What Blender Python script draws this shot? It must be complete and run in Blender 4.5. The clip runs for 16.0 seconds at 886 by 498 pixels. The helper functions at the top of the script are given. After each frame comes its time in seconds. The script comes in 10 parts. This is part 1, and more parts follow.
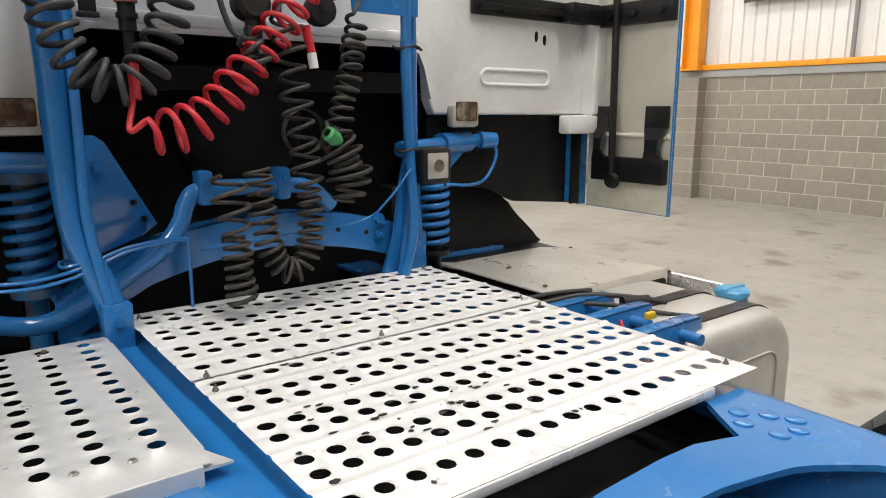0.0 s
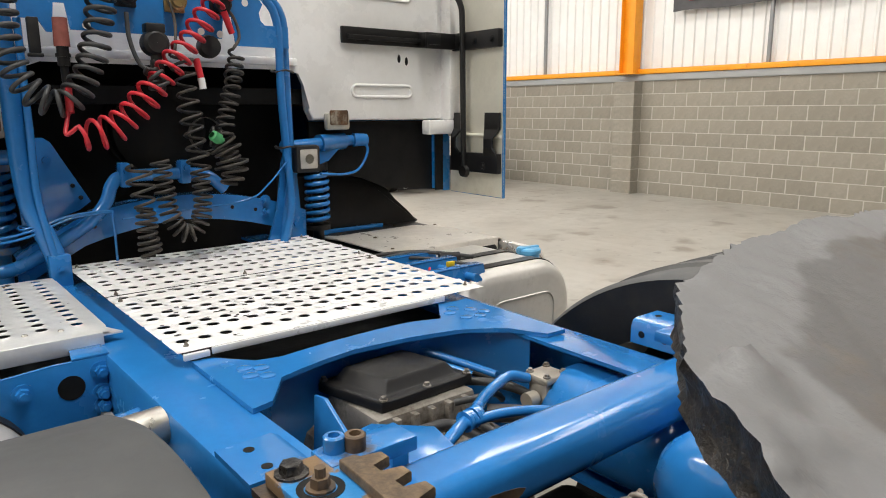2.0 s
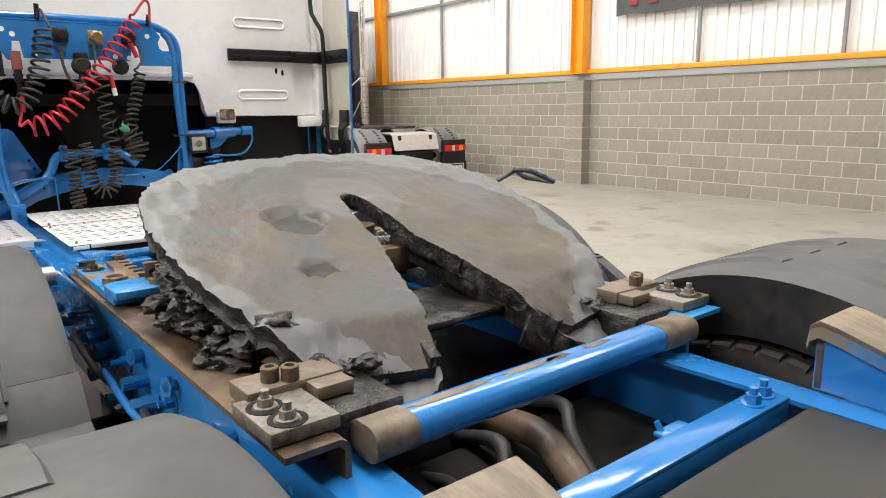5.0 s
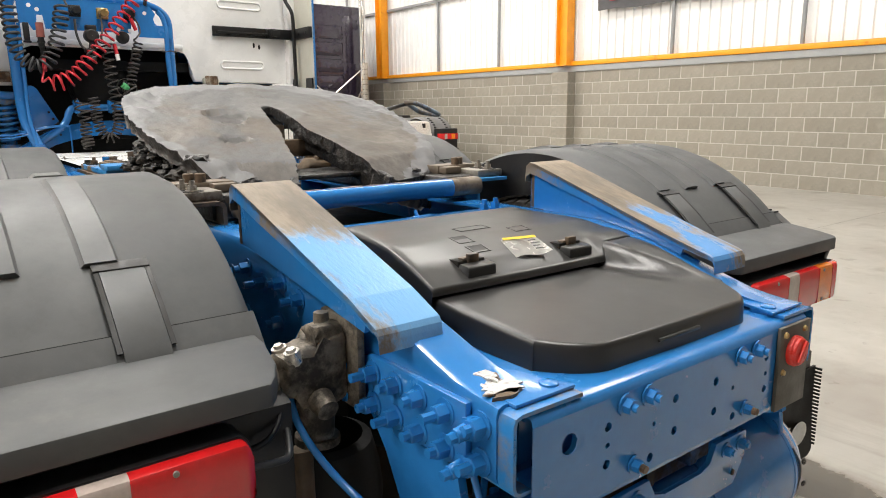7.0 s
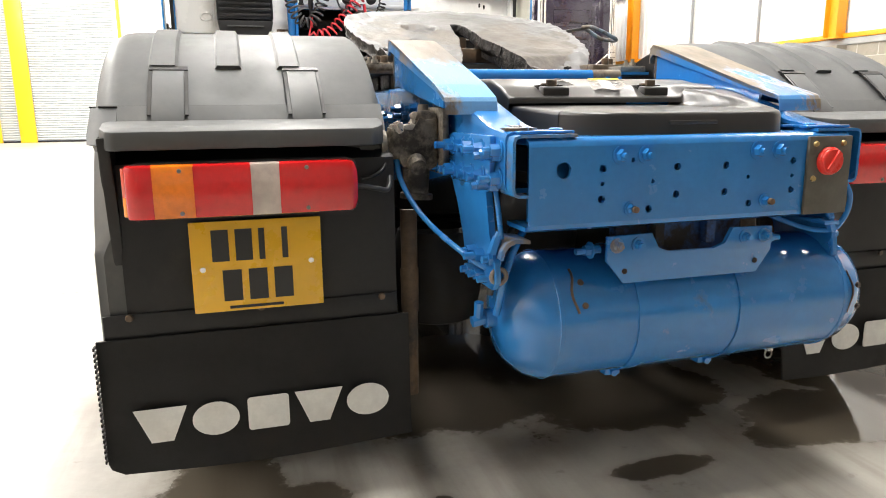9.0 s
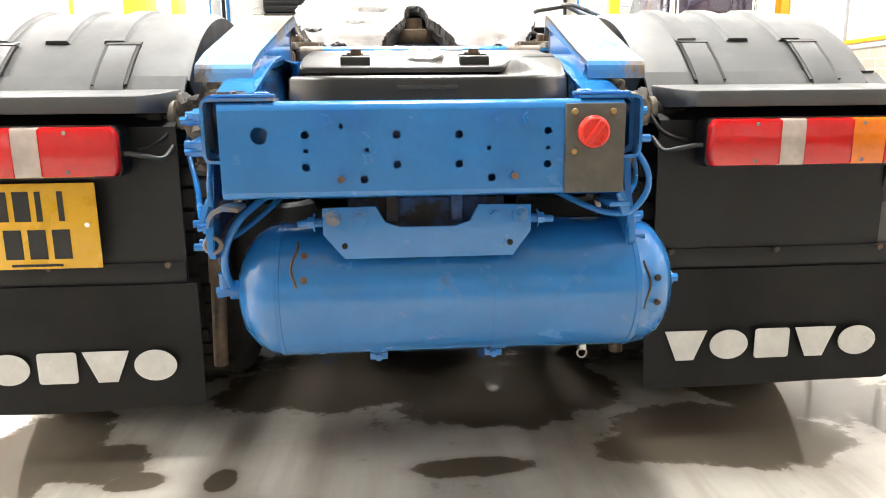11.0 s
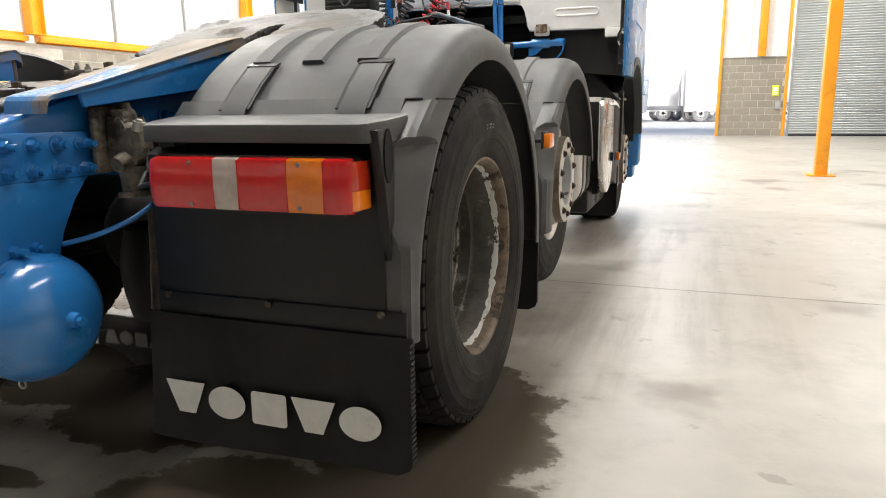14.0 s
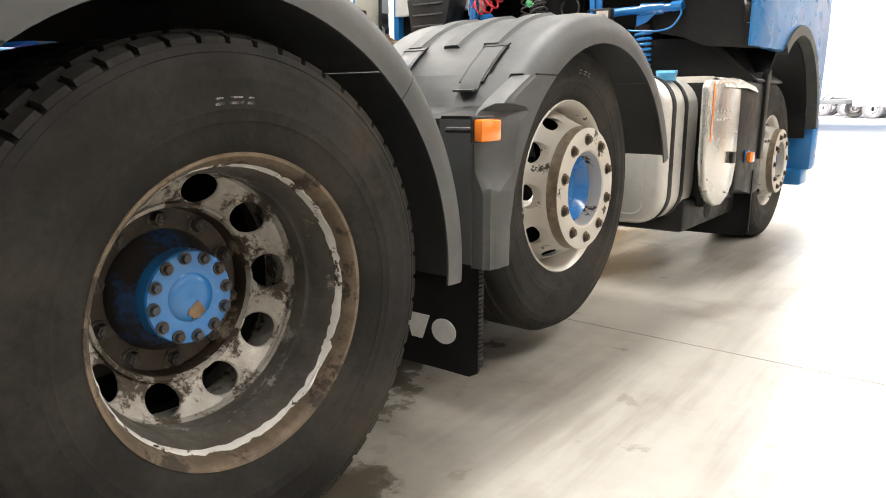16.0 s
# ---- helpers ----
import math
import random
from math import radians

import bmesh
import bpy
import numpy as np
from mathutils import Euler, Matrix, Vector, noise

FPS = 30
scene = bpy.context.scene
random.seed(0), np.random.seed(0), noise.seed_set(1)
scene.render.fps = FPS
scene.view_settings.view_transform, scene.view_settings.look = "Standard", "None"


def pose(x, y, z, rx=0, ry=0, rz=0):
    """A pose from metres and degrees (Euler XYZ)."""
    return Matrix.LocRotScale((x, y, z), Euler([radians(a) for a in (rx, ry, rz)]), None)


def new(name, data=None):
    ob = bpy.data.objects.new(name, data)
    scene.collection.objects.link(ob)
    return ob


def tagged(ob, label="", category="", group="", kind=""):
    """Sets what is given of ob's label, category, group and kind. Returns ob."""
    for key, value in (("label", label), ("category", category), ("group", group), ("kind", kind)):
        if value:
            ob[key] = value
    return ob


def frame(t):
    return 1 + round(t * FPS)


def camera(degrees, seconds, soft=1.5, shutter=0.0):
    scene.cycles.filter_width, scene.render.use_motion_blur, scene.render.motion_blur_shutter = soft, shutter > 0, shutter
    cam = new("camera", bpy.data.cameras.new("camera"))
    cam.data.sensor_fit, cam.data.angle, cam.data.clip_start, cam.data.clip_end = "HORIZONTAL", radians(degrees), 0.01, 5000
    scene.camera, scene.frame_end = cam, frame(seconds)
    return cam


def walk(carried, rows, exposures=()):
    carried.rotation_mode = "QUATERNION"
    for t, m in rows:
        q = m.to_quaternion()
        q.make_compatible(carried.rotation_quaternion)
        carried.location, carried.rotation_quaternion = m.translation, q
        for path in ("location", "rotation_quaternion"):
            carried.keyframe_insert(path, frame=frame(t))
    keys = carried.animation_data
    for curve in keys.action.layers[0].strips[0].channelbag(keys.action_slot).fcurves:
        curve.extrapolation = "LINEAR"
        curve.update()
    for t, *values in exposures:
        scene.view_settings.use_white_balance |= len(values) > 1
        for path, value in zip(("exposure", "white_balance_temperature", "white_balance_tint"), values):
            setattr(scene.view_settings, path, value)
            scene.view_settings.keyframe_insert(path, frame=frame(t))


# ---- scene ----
cam = camera(65.5, 16.0, 1.0)
METRES, EAST, NORTH, EYE, TURN = 8.3, -0.705, 2.503, 1.513, -37.3
ROWS = [
    (0.0, 0.0, 0.0, 0.0, 0.01, -11.51, -0.03),
    (0.5, 0.0082, -0.019, -0.0009, -0.69, -11.49, -0.01),
    (1.0, 0.0194, -0.0382, 0.0017, -1.49, -11.49, 0.08),
    (1.5, 0.037, -0.0595, 0.0024, -1.88, -11.47, 0.26),
    (2.0, 0.0481, -0.0814, 0.0026, -2.04, -11.42, 0.25),
    (2.5, 0.0563, -0.1029, 0.0049, -1.99, -11.46, 0.16),
    (3.0, 0.0709, -0.125, 0.006, -1.97, -11.42, 0.3),
    (5.5, 0.1654, -0.2441, -0.0025, -1.29, -11.54, 0.68),
    (6.0, 0.1809, -0.2722, -0.0094, -1.18, -11.44, 0.63),
    (6.5, 0.1901, -0.3008, -0.0154, -0.94, -11.4, 0.42),
    (7.0, 0.1979, -0.3215, -0.0252, -0.29, -11.53, 0.43),
    (7.5, 0.2094, -0.3444, -0.0382, 2.91, -11.52, 0.47),
    (8.0, 0.2125, -0.3671, -0.0502, 7.92, -11.55, 0.36),
    (10.5, 0.325, -0.3404, -0.0769, 32.87, -11.54, 0.7),
    (11.0, 0.3413, -0.3213, -0.0764, 33.05, -11.62, 0.62),
    (11.5, 0.3683, -0.3001, -0.076, 33.3, -11.53, 0.67),
    (12.0, 0.3999, -0.2763, -0.076, 33.48, -11.52, 0.83),
    (12.5, 0.4262, -0.247, -0.0759, 33.72, -11.62, 0.71),
    (13.0, 0.4504, -0.2163, -0.0709, 36.83, -11.64, 0.67),
    (13.5, 0.4753, -0.1843, -0.0671, 48.13, -11.39, 0.76),
    (14.0, 0.4919, -0.1454, -0.0693, 57.34, -11.46, 0.62),
    (14.5, 0.5027, -0.1076, -0.0753, 64.67, -11.56, 0.52),
    (15.0, 0.4996, -0.0696, -0.0823, 70.78, -11.79, 0.2),
    (15.5, 0.4773, -0.0322, -0.0798, 72.54, -11.97, 0.16),
    (16.0, 0.4477, 0.0033, -0.0757, 75.07, -12.01, 0.15),
]
# the phone brightens its picture behind the lorry and settles again
EXPOSURES = [(0.0, 0.75), (3.0, 0.9), (5.5, 1.15), (7.0, 1.2), (8.0, 1.3), (10.3, 2.55), (11.5, 2.6), (12.5, 2.05), (13.5, 1.25), (14.5, 1.25), (16.0, 1.85)]
walk(cam, [(t, pose(EAST, NORTH, EYE, 0, 0, TURN) @ pose(METRES * x, METRES * y, METRES * z, 90 + pitch, roll, yaw)) for t, x, y, z, yaw, pitch, roll in ROWS], EXPOSURES)


# ---- daylight and hall lamps ----
world = bpy.data.worlds.new("sky")
scene.world = world
world.use_nodes = True
wn = world.node_tree.nodes
sky = wn.new("ShaderNodeTexSky")
sky.sky_type, sky.sun_disc = "NISHITA", False
sky.sun_elevation, sky.sun_rotation = radians(38), radians(200)
sky.dust_density, sky.air_density = 3.0, 1.0
wn["Background"].inputs["Strength"].default_value = 0.15
world.node_tree.links.new(sky.outputs["Color"], wn["Background"].inputs["Color"])
sun = new("sun", bpy.data.lights.new("sun", "SUN"))
sun.data.energy, sun.data.angle, sun.data.color = 2.6, radians(12), (1.0, 0.96, 0.9)
sun.matrix_basis = pose(0, 0, 20, 52, 0, 20)
ROOF_Z = 7.2
# rooflights: the daylight that falls through each strip of clear roof sheet
ROOFLIGHTS = [(x, y) for y in (1.3, 7.4, 13.5, 19.6) for x in (-6.5, 0.2, 6.5)]
for x, y in ROOFLIGHTS:
    lamp = new("rooflight_daylight", bpy.data.lights.new("rooflight_daylight", "AREA"))
    lamp.data.shape, lamp.data.size, lamp.data.size_y = "RECTANGLE", 1.1, 4.6
    lamp.data.energy, lamp.data.color = {1.3: 185.0}.get(y, 185.0) * (1.25 if x < -5 else 0.55 if x > 5 else 1.12), (1.0, 0.965, 0.91)
    lamp.location = (x, y, ROOF_Z - 0.02)

# ---- shaping helpers ----
def link_up(bm, name, mat, angle=35):
    bmesh.ops.recalc_face_normals(bm, faces=bm.faces)
    lim = radians(angle)
    for f in bm.faces:
        f.smooth = True
    for e in bm.edges:
        e.smooth = len(e.link_faces) == 2 and e.calc_face_angle(3.0) < lim
    me = bpy.data.meshes.new(name)
    bm.to_mesh(me)
    bm.free()
    for m in (mat if isinstance(mat, (list, tuple)) else [mat]):
        me.materials.append(m)
    return me


def part(name, bm, mat, parent, label="", at=None, angle=35):
    """Links a bmesh as one mesh object under a thing or part."""
    me = bm if isinstance(bm, bpy.types.Mesh) else link_up(bm, name, mat, angle)
    ob = new(name, me)
    ob.parent = parent
    if at is not None:
        ob.matrix_basis = at if isinstance(at, Matrix) else Matrix.Translation(at)
    if label:
        ob["label"] = label
    return ob


def solo(name, bm, mat, label, category, kind="", group="", angle=35):
    """A thing that is one mesh."""
    return tagged(new(name, link_up(bm, name, mat, angle)), label, category, group, kind)


def base(name, label, category, at=(0, 0, 0), kind="", group=""):
    ob = tagged(new(name), label, category, group, kind)
    ob.empty_display_size = 0.2
    ob.location = at
    return ob


def B():
    return bmesh.new()


def box(bm, x0, x1, y0, y1, z0, z1, bevel=0.0, m=None, seg=2, mi=0):
    vs = [bm.verts.new((x, y, z)) for x in (x0, x1) for y in (y0, y1) for z in (z0, z1)]
    fs = [bm.faces.new([vs[i] for i in f]) for f in ((0, 1, 3, 2), (4, 6, 7, 5), (0, 4, 5, 1), (2, 3, 7, 6), (0, 2, 6, 4), (1, 5, 7, 3))]
    for f in fs:
        f.material_index = mi
    if m is not None:
        bmesh.ops.transform(bm, matrix=m, verts=vs)
    if bevel:
        edges = list({e for f in fs for e in f.edges})
        bmesh.ops.bevel(bm, geom=edges, offset=bevel, segments=seg, affect="EDGES", profile=0.5)
    return bm


def frame_of(d):
    d = Vector(d).normalized()
    a = d.orthogonal().normalized()
    return a, d.cross(a)


def cyl(bm, p0, p1, r0, r1=None, seg=16, caps=True, mi=0):
    p0, p1 = Vector(p0), Vector(p1)
    r1 = r0 if r1 is None else r1
    a, b = frame_of(p1 - p0)
    rings = []
    for p, r in ((p0, r0), (p1, r1)):
        rings.append([bm.verts.new(p + (a * math.cos(t) + b * math.sin(t)) * r) for t in (math.tau * i / seg for i in range(seg))])
    fs = [bm.faces.new((rings[0][i], rings[0][(i + 1) % seg], rings[1][(i + 1) % seg], rings[1][i])) for i in range(seg)]
    if caps:
        fs += [bm.faces.new(rings[0][::-1]), bm.faces.new(rings[1])]
    for f in fs:
        f.material_index = mi
    return bm


def sweep(bm, pts, r, seg=10, caps=True, closed=False, mi=0):
    """A round tube along points, with an even turn from ring to ring."""
    pts = [Vector(p) for p in pts]
    n = len(pts)
    tang = []
    for i in range(n):
        a, b = pts[max(i - 1, 0)], pts[min(i + 1, n - 1)]
        if closed:
            a, b = pts[i - 1], pts[(i + 1) % n]
        tang.append((b - a).normalized())
    u = tang[0].orthogonal().normalized()
    rings = []
    for i in range(n):
        u = (u - tang[i] * u.dot(tang[i])).normalized()
        w = tang[i].cross(u)
        rr = r[i] if isinstance(r, (list, tuple)) else r
        rings.append([bm.verts.new(pts[i] + (u * math.cos(t) + w * math.sin(t)) * rr) for t in (math.tau * k / seg for k in range(seg))])
    last = n if closed else n - 1
    for i in range(last):
        p, q = rings[i], rings[(i + 1) % n]
        for k in range(seg):
            f = bm.faces.new((p[k], p[(k + 1) % seg], q[(k + 1) % seg], q[k]))
            f.material_index = mi
    if caps and not closed:
        for ring in (rings[0][::-1], rings[-1]):
            bm.faces.new(ring).material_index = mi
    return bm


def smooth_path(pts, n=8):
    """Catmull-Rom points through a few given ones."""
    p = [Vector(q) for q in pts]
    p = [p[0] * 2 - p[1]] + p + [p[-1] * 2 - p[-2]]
    out = []
    for i in range(1, len(p) - 2):
        for k in range(n):
            t = k / n
            a, b, c, d = p[i - 1], p[i], p[i + 1], p[i + 2]
            out.append(0.5 * (2 * b + (c - a) * t + (2 * a - 5 * b + 4 * c - d) * t * t + (3 * b - a - 3 * c + d) * t ** 3))
    out.append(p[-2])
    return out


def coil_path(pts, radius, turns, per=14, wob=0.0, seed=1):
    """A helix about a smooth line; radius may be a pair (start, end)."""
    line = smooth_path(pts, 24)
    ln = [0.0]
    for a, b in zip(line, line[1:]):
        ln.append(ln[-1] + (b - a).length)
    total = int(turns * per)
    rnd = random.Random(seed)
    ph = [rnd.uniform(0, 6.28) for _ in range(4)]
    out = []
    u = None
    for i in range(total + 1):
        s = ln[-1] * i / total
        j = max(k for k in range(len(ln)) if ln[k] <= s + 1e-9)
        j = min(j, len(line) - 2)
        f = (s - ln[j]) / max(ln[j + 1] - ln[j], 1e-9)
        c = line[j].lerp(line[j + 1], f)
        d = (line[j + 1] - line[j]).normalized()
        u = (d.orthogonal() if u is None else u - d * u.dot(d)).normalized()
        w = d.cross(u)
        r = radius[0] + (radius[1] - radius[0]) * i / total if isinstance(radius, tuple) else radius
        r *= 1 + wob * math.sin(i * 0.11 + ph[0])
        a = math.tau * i / per + wob * 1.5 * math.sin(i * 0.045 + ph[1])
        out.append(c + (u * math.cos(a) + w * math.sin(a)) * r + d * wob * 0.02 * math.sin(i * 0.07 + ph[2]))
    return out


def lathe(bm, prof, seg=40, axis="x", mi=0, closed=False):
    """Turns a profile of (along, radius) about an axis."""
    rings = []
    for a, r in prof:
        ring = []
        for k in range(seg):
            t = math.tau * k / seg
            c, s = r * math.cos(t), r * math.sin(t)
            ring.append(bm.verts.new({"x": (a, c, s), "y": (s, a, c), "z": (c, s, a)}[axis]))
        rings.append(ring)
    pairs = list(zip(rings, rings[1:])) + ([(rings[-1], rings[0])] if closed else [])
    for p, q in pairs:
        for k in range(seg):
            bm.faces.new((p[k], p[(k + 1) % seg], q[(k + 1) % seg], q[k])).material_index = mi
    return bm


def prism(bm, poly, axis, a, b, bevel=0.0, mi=0, m=None):
    """A polygon drawn across an axis, drawn out from a to b."""
    def put(p, q, w):
        return {"x": (w, p, q), "y": (p, w, q), "z": (p, q, w)}[axis]
    lo = [bm.verts.new(put(p, q, a)) for p, q in poly]
    hi = [bm.verts.new(put(p, q, b)) for p, q in poly]
    n = len(poly)
    fs = [bm.faces.new(lo[::-1]), bm.faces.new(hi)]
    fs += [bm.faces.new((lo[i], lo[(i + 1) % n], hi[(i + 1) % n], hi[i])) for i in range(n)]
    for f in fs:
        f.material_index = mi
    if m is not None:
        bmesh.ops.transform(bm, matrix=m, verts=lo + hi)
    if bevel:
        bmesh.ops.bevel(bm, geom=list({e for f in fs for e in f.edges}), offset=bevel, segments=2, affect="EDGES", profile=0.5)
    return bm


def strip(bm, line, thick, x0, x1, mi=0):
    """A bent sheet: a (y, z) line with thickness, drawn out along x."""
    n = len(line)
    nor = []
    for i in range(n):
        a, b = Vector(line[max(i - 1, 0)]), Vector(line[min(i + 1, n - 1)])
        d = (b - a).normalized()
        nor.append(Vector((d.y, -d.x)))
    poly = [tuple(line[i]) for i in range(n)] + [tuple(Vector(line[i]) + nor[i] * thick) for i in reversed(range(n))]
    vs = [[bm.verts.new((x, p[0], p[1])) for p in poly] for x in (x0, x1)]
    m = len(poly)
    for i in range(m):
        bm.faces.new((vs[0][i], vs[0][(i + 1) % m], vs[1][(i + 1) % m], vs[1][i])).material_index = mi
    for s in (0, 1):
        for i in range(n - 1):
            bm.faces.new((vs[s][i], vs[s][i + 1], vs[s][m - 2 - i], vs[s][m - 1 - i])).material_index = mi
    return bm


def arc(cy, cz, r, a0, a1, n):
    return [(cy + r * math.cos(radians(a0 + (a1 - a0) * i / n)), cz + r * math.sin(radians(a0 + (a1 - a0) * i / n))) for i in range(n + 1)]


def rounded(x0, x1, y0, y1, r, n=4):
    out = []
    for cx, cy, a in ((x1 - r, y1 - r, 0), (x0 + r, y1 - r, 90), (x0 + r, y0 + r, 180), (x1 - r, y0 + r, 270)):
        out += arc(cx, cy, r, a, a + 90, n)
    return out


def bolt(bm, p, d, r=0.011, h=0.012, stud=0.0, mi=0):
    """A hexagon head on a washer, with a stud that stands out."""
    p, d = Vector(p), Vector(d).normalized()
    cyl(bm, p, p + d * 0.003, r * 1.45, seg=12, mi=mi)
    cyl(bm, p + d * 0.003, p + d * (0.003 + h), r, r * 0.94, seg=6, mi=mi)
    if stud:
        cyl(bm, p + d * (0.003 + h), p + d * (0.003 + h + stud), r * 0.55, seg=8, mi=mi)
    return bm


# ---- materials ----
def material(name, colour, rough=0.5, metal=0.0, var=0.12, scale=6.0, fine=60.0, bump=0.15, bump_scale=120.0, dirt=None, dirt_at=0.62, dirt_soft=0.12,
             dirt_scale=3.0, coat=0.0, rough_var=0.12, dirt_rough=0.85, dist=0.002, second=None, spec=0.5, grad=None, stretch=None):
    """A painted or raw surface: base colour that drifts at two scales, grain, and patches of dirt, rust or wear with ragged edges."""
    m = bpy.data.materials.new(name)
    m.use_nodes = True
    nt = m.node_tree
    nd, lk = nt.nodes, nt.links
    bsdf = nd["Principled BSDF"]
    tc = nd.new("ShaderNodeTexCoord")
    where = tc.outputs["Object"]
    if stretch:
        # streaks: the pattern is drawn out along an axis
        mp = nd.new("ShaderNodeMapping")
        mp.inputs["Scale"].default_value = stretch
        lk.new(where, mp.inputs["Vector"])
        where = mp.outputs[0]
    def noise_tex(sc, detail=5.0, rough_n=0.6):
        t = nd.new("ShaderNodeTexNoise")
        t.inputs["Scale"].default_value, t.inputs["Detail"].default_value, t.inputs["Roughness"].default_value = sc, detail, rough_n
        lk.new(where, t.inputs["Vector"])
        return t.outputs["Fac"]
    def mixc(fac, a, b):
        x = nd.new("ShaderNodeMix")
        x.data_type = "RGBA"
        for sock, v in ((x.inputs[0], fac), (x.inputs[6], a), (x.inputs[7], b)):
            if isinstance(v, (tuple, list)):
                sock.default_value = (*v[:3], 1)
            elif isinstance(v, (int, float)):
                sock.default_value = v
            else:
                lk.new(v, sock)
        return x.outputs[2]
    def ramp(fac, lo, hi):
        x = nd.new("ShaderNodeMapRange")
        x.interpolation_type = "SMOOTHSTEP"
        lk.new(fac, x.inputs[0])
        x.inputs[1].default_value, x.inputs[2].default_value = lo, hi
        return x.outputs[0]
    big, small = noise_tex(scale), noise_tex(fine, 6.0, 0.65)
    dark = tuple(c * (1 - var) for c in colour)
    light = tuple(min(c * (1 + var), 1) for c in colour)
    col = mixc(ramp(big, 0.3, 0.7), dark, second or light)
    col = mixc(ramp(small, 0.35, 0.75), col, mixc(0.5, col, tuple(c * (1 - 1.6 * var) for c in colour)))
    rgh = nd.new("ShaderNodeMapRange")
    lk.new(noise_tex(scale * 2.3), rgh.inputs[0])
    rgh.inputs[1].default_value, rgh.inputs[2].default_value = 0.3, 0.7
    rgh.inputs[3].default_value, rgh.inputs[4].default_value = max(rough - rough_var, 0.03), min(rough + rough_var, 1)
    rout = rgh.outputs[0]
    if dirt:
        d1 = nd.new("ShaderNodeMath")
        d1.operation = "MULTIPLY_ADD"
        lk.new(noise_tex(dirt_scale * 9, 7.0, 0.7), d1.inputs[0])
        d1.inputs[1].default_value = 0.35
        lk.new(noise_tex(dirt_scale, 8.0, 0.62), d1.inputs[2])
        if grad:
            # wear that grows along an axis: (axis, from, to, lift)
            sx = nd.new("ShaderNodeSeparateXYZ")
            lk.new(tc.outputs["Object"], sx.inputs[0])
            gr = nd.new("ShaderNodeMapRange")
            lk.new(sx.outputs[grad[0]], gr.inputs[0])
            gr.inputs[1].default_value, gr.inputs[2].default_value, gr.inputs[3].default_value, gr.inputs[4].default_value = grad[1], grad[2], -grad[3], grad[3]
            ad = nd.new("ShaderNodeMath")
            lk.new(d1.outputs[0], ad.inputs[0]), lk.new(gr.outputs[0], ad.inputs[1])
            d1 = ad
        mask = ramp(d1.outputs[0], dirt_at + 0.17 - dirt_soft, dirt_at + 0.17 + dirt_soft)
        col = mixc(mask, col, dirt)
        rm = nd.new("ShaderNodeMix")
        lk.new(mask, rm.inputs[0]), lk.new(rout, rm.inputs[2])
        rm.inputs[3].default_value = dirt_rough
        rout = rm.outputs[0]
        if metal:
            mm = nd.new("ShaderNodeMix")
            lk.new(mask, mm.inputs[0])
            mm.inputs[2].default_value, mm.inputs[3].default_value = metal, 0.0
            lk.new(mm.outputs[0], bsdf.inputs["Metallic"])
    lk.new(col, bsdf.inputs["Base Color"]), lk.new(rout, bsdf.inputs["Roughness"])
    if not (dirt and metal):
        bsdf.inputs["Metallic"].default_value = metal
    bsdf.inputs["Coat Weight"].default_value, bsdf.inputs["Coat Roughness"].default_value = coat, 0.08
    bsdf.inputs["Specular IOR Level"].default_value = spec
    if bump:
        bp = nd.new("ShaderNodeBump")
        bp.inputs["Strength"].default_value, bp.inputs["Distance"].default_value = bump, dist
        lk.new(noise_tex(bump_scale, 4.0, 0.6), bp.inputs["Height"])
        lk.new(bp.outputs[0], bsdf.inputs["Normal"])
    return m


BLUE = material("blue chassis paint", (0.020, 0.176, 0.490), 0.20, var=0.08, scale=4, bump=0.12, bump_scale=200, coat=0.5, dirt=(0.05, 0.04, 0.032), dirt_at=0.72, dirt_soft=0.05, dirt_scale=2.2, dist=0.001)
BLUE_WORN = material("blue paint worn to grey steel", (0.018, 0.19, 0.50), 0.32, var=0.12, scale=5, bump=0.25, bump_scale=150, dirt=(0.20, 0.165, 0.125), dirt_at=0.50, dirt_soft=0.07, dirt_scale=2.6, dirt_rough=0.5)
RUST = material("greasy rusty steel", (0.13, 0.085, 0.05), 0.55, var=0.3, scale=14, bump=0.4, bump_scale=90, dirt=(0.025, 0.02, 0.018), dirt_at=0.55, dirt_scale=6, dirt_rough=0.35)
RUB = material("rubbed brown steel with pale worn blue paint", (0.20, 0.165, 0.125), 0.40, var=0.42, scale=7, bump=0.3, bump_scale=80, dirt=(0.150, 0.350, 0.62), dirt_at=0.525, dirt_soft=0.08, dirt_scale=4.5, dirt_rough=0.22, grad=(1, 0.74, 0.24, 0.13), stretch=(1.7, 0.38, 1.0))
RUB_TAN = material("tan rubbed steel with little blue left", (0.21, 0.168, 0.12), 0.58, var=0.42, scale=7, bump=0.3, bump_scale=80, dirt=(0.06, 0.24, 0.55), dirt_at=0.56, dirt_soft=0.06, dirt_scale=4.5, dirt_rough=0.2, grad=(1, 0.62, 0.20, 0.16), stretch=(1.7, 0.38, 1.0))
SCUFF = material("bright scuffed steel with brown edges", (0.56, 0.57, 0.56), 0.32, metal=0.3, var=0.2, scale=30, bump=0.3, bump_scale=150, dirt=(0.13, 0.085, 0.05), dirt_at=0.56, dirt_soft=0.06, dirt_scale=12)
BARE = material("bare rubbed tube end", (0.17, 0.135, 0.10), 0.45, var=0.25, scale=9, bump=0.3, bump_scale=80, dirt=(0.08, 0.06, 0.045), dirt_at=0.56, dirt_scale=6)
CAB_BLUE = material("blue cab paint", (0.018, 0.185, 0.49), 0.28, rough_var=0.02, var=0.05, bump=0.03, coat=0.25, scale=2)
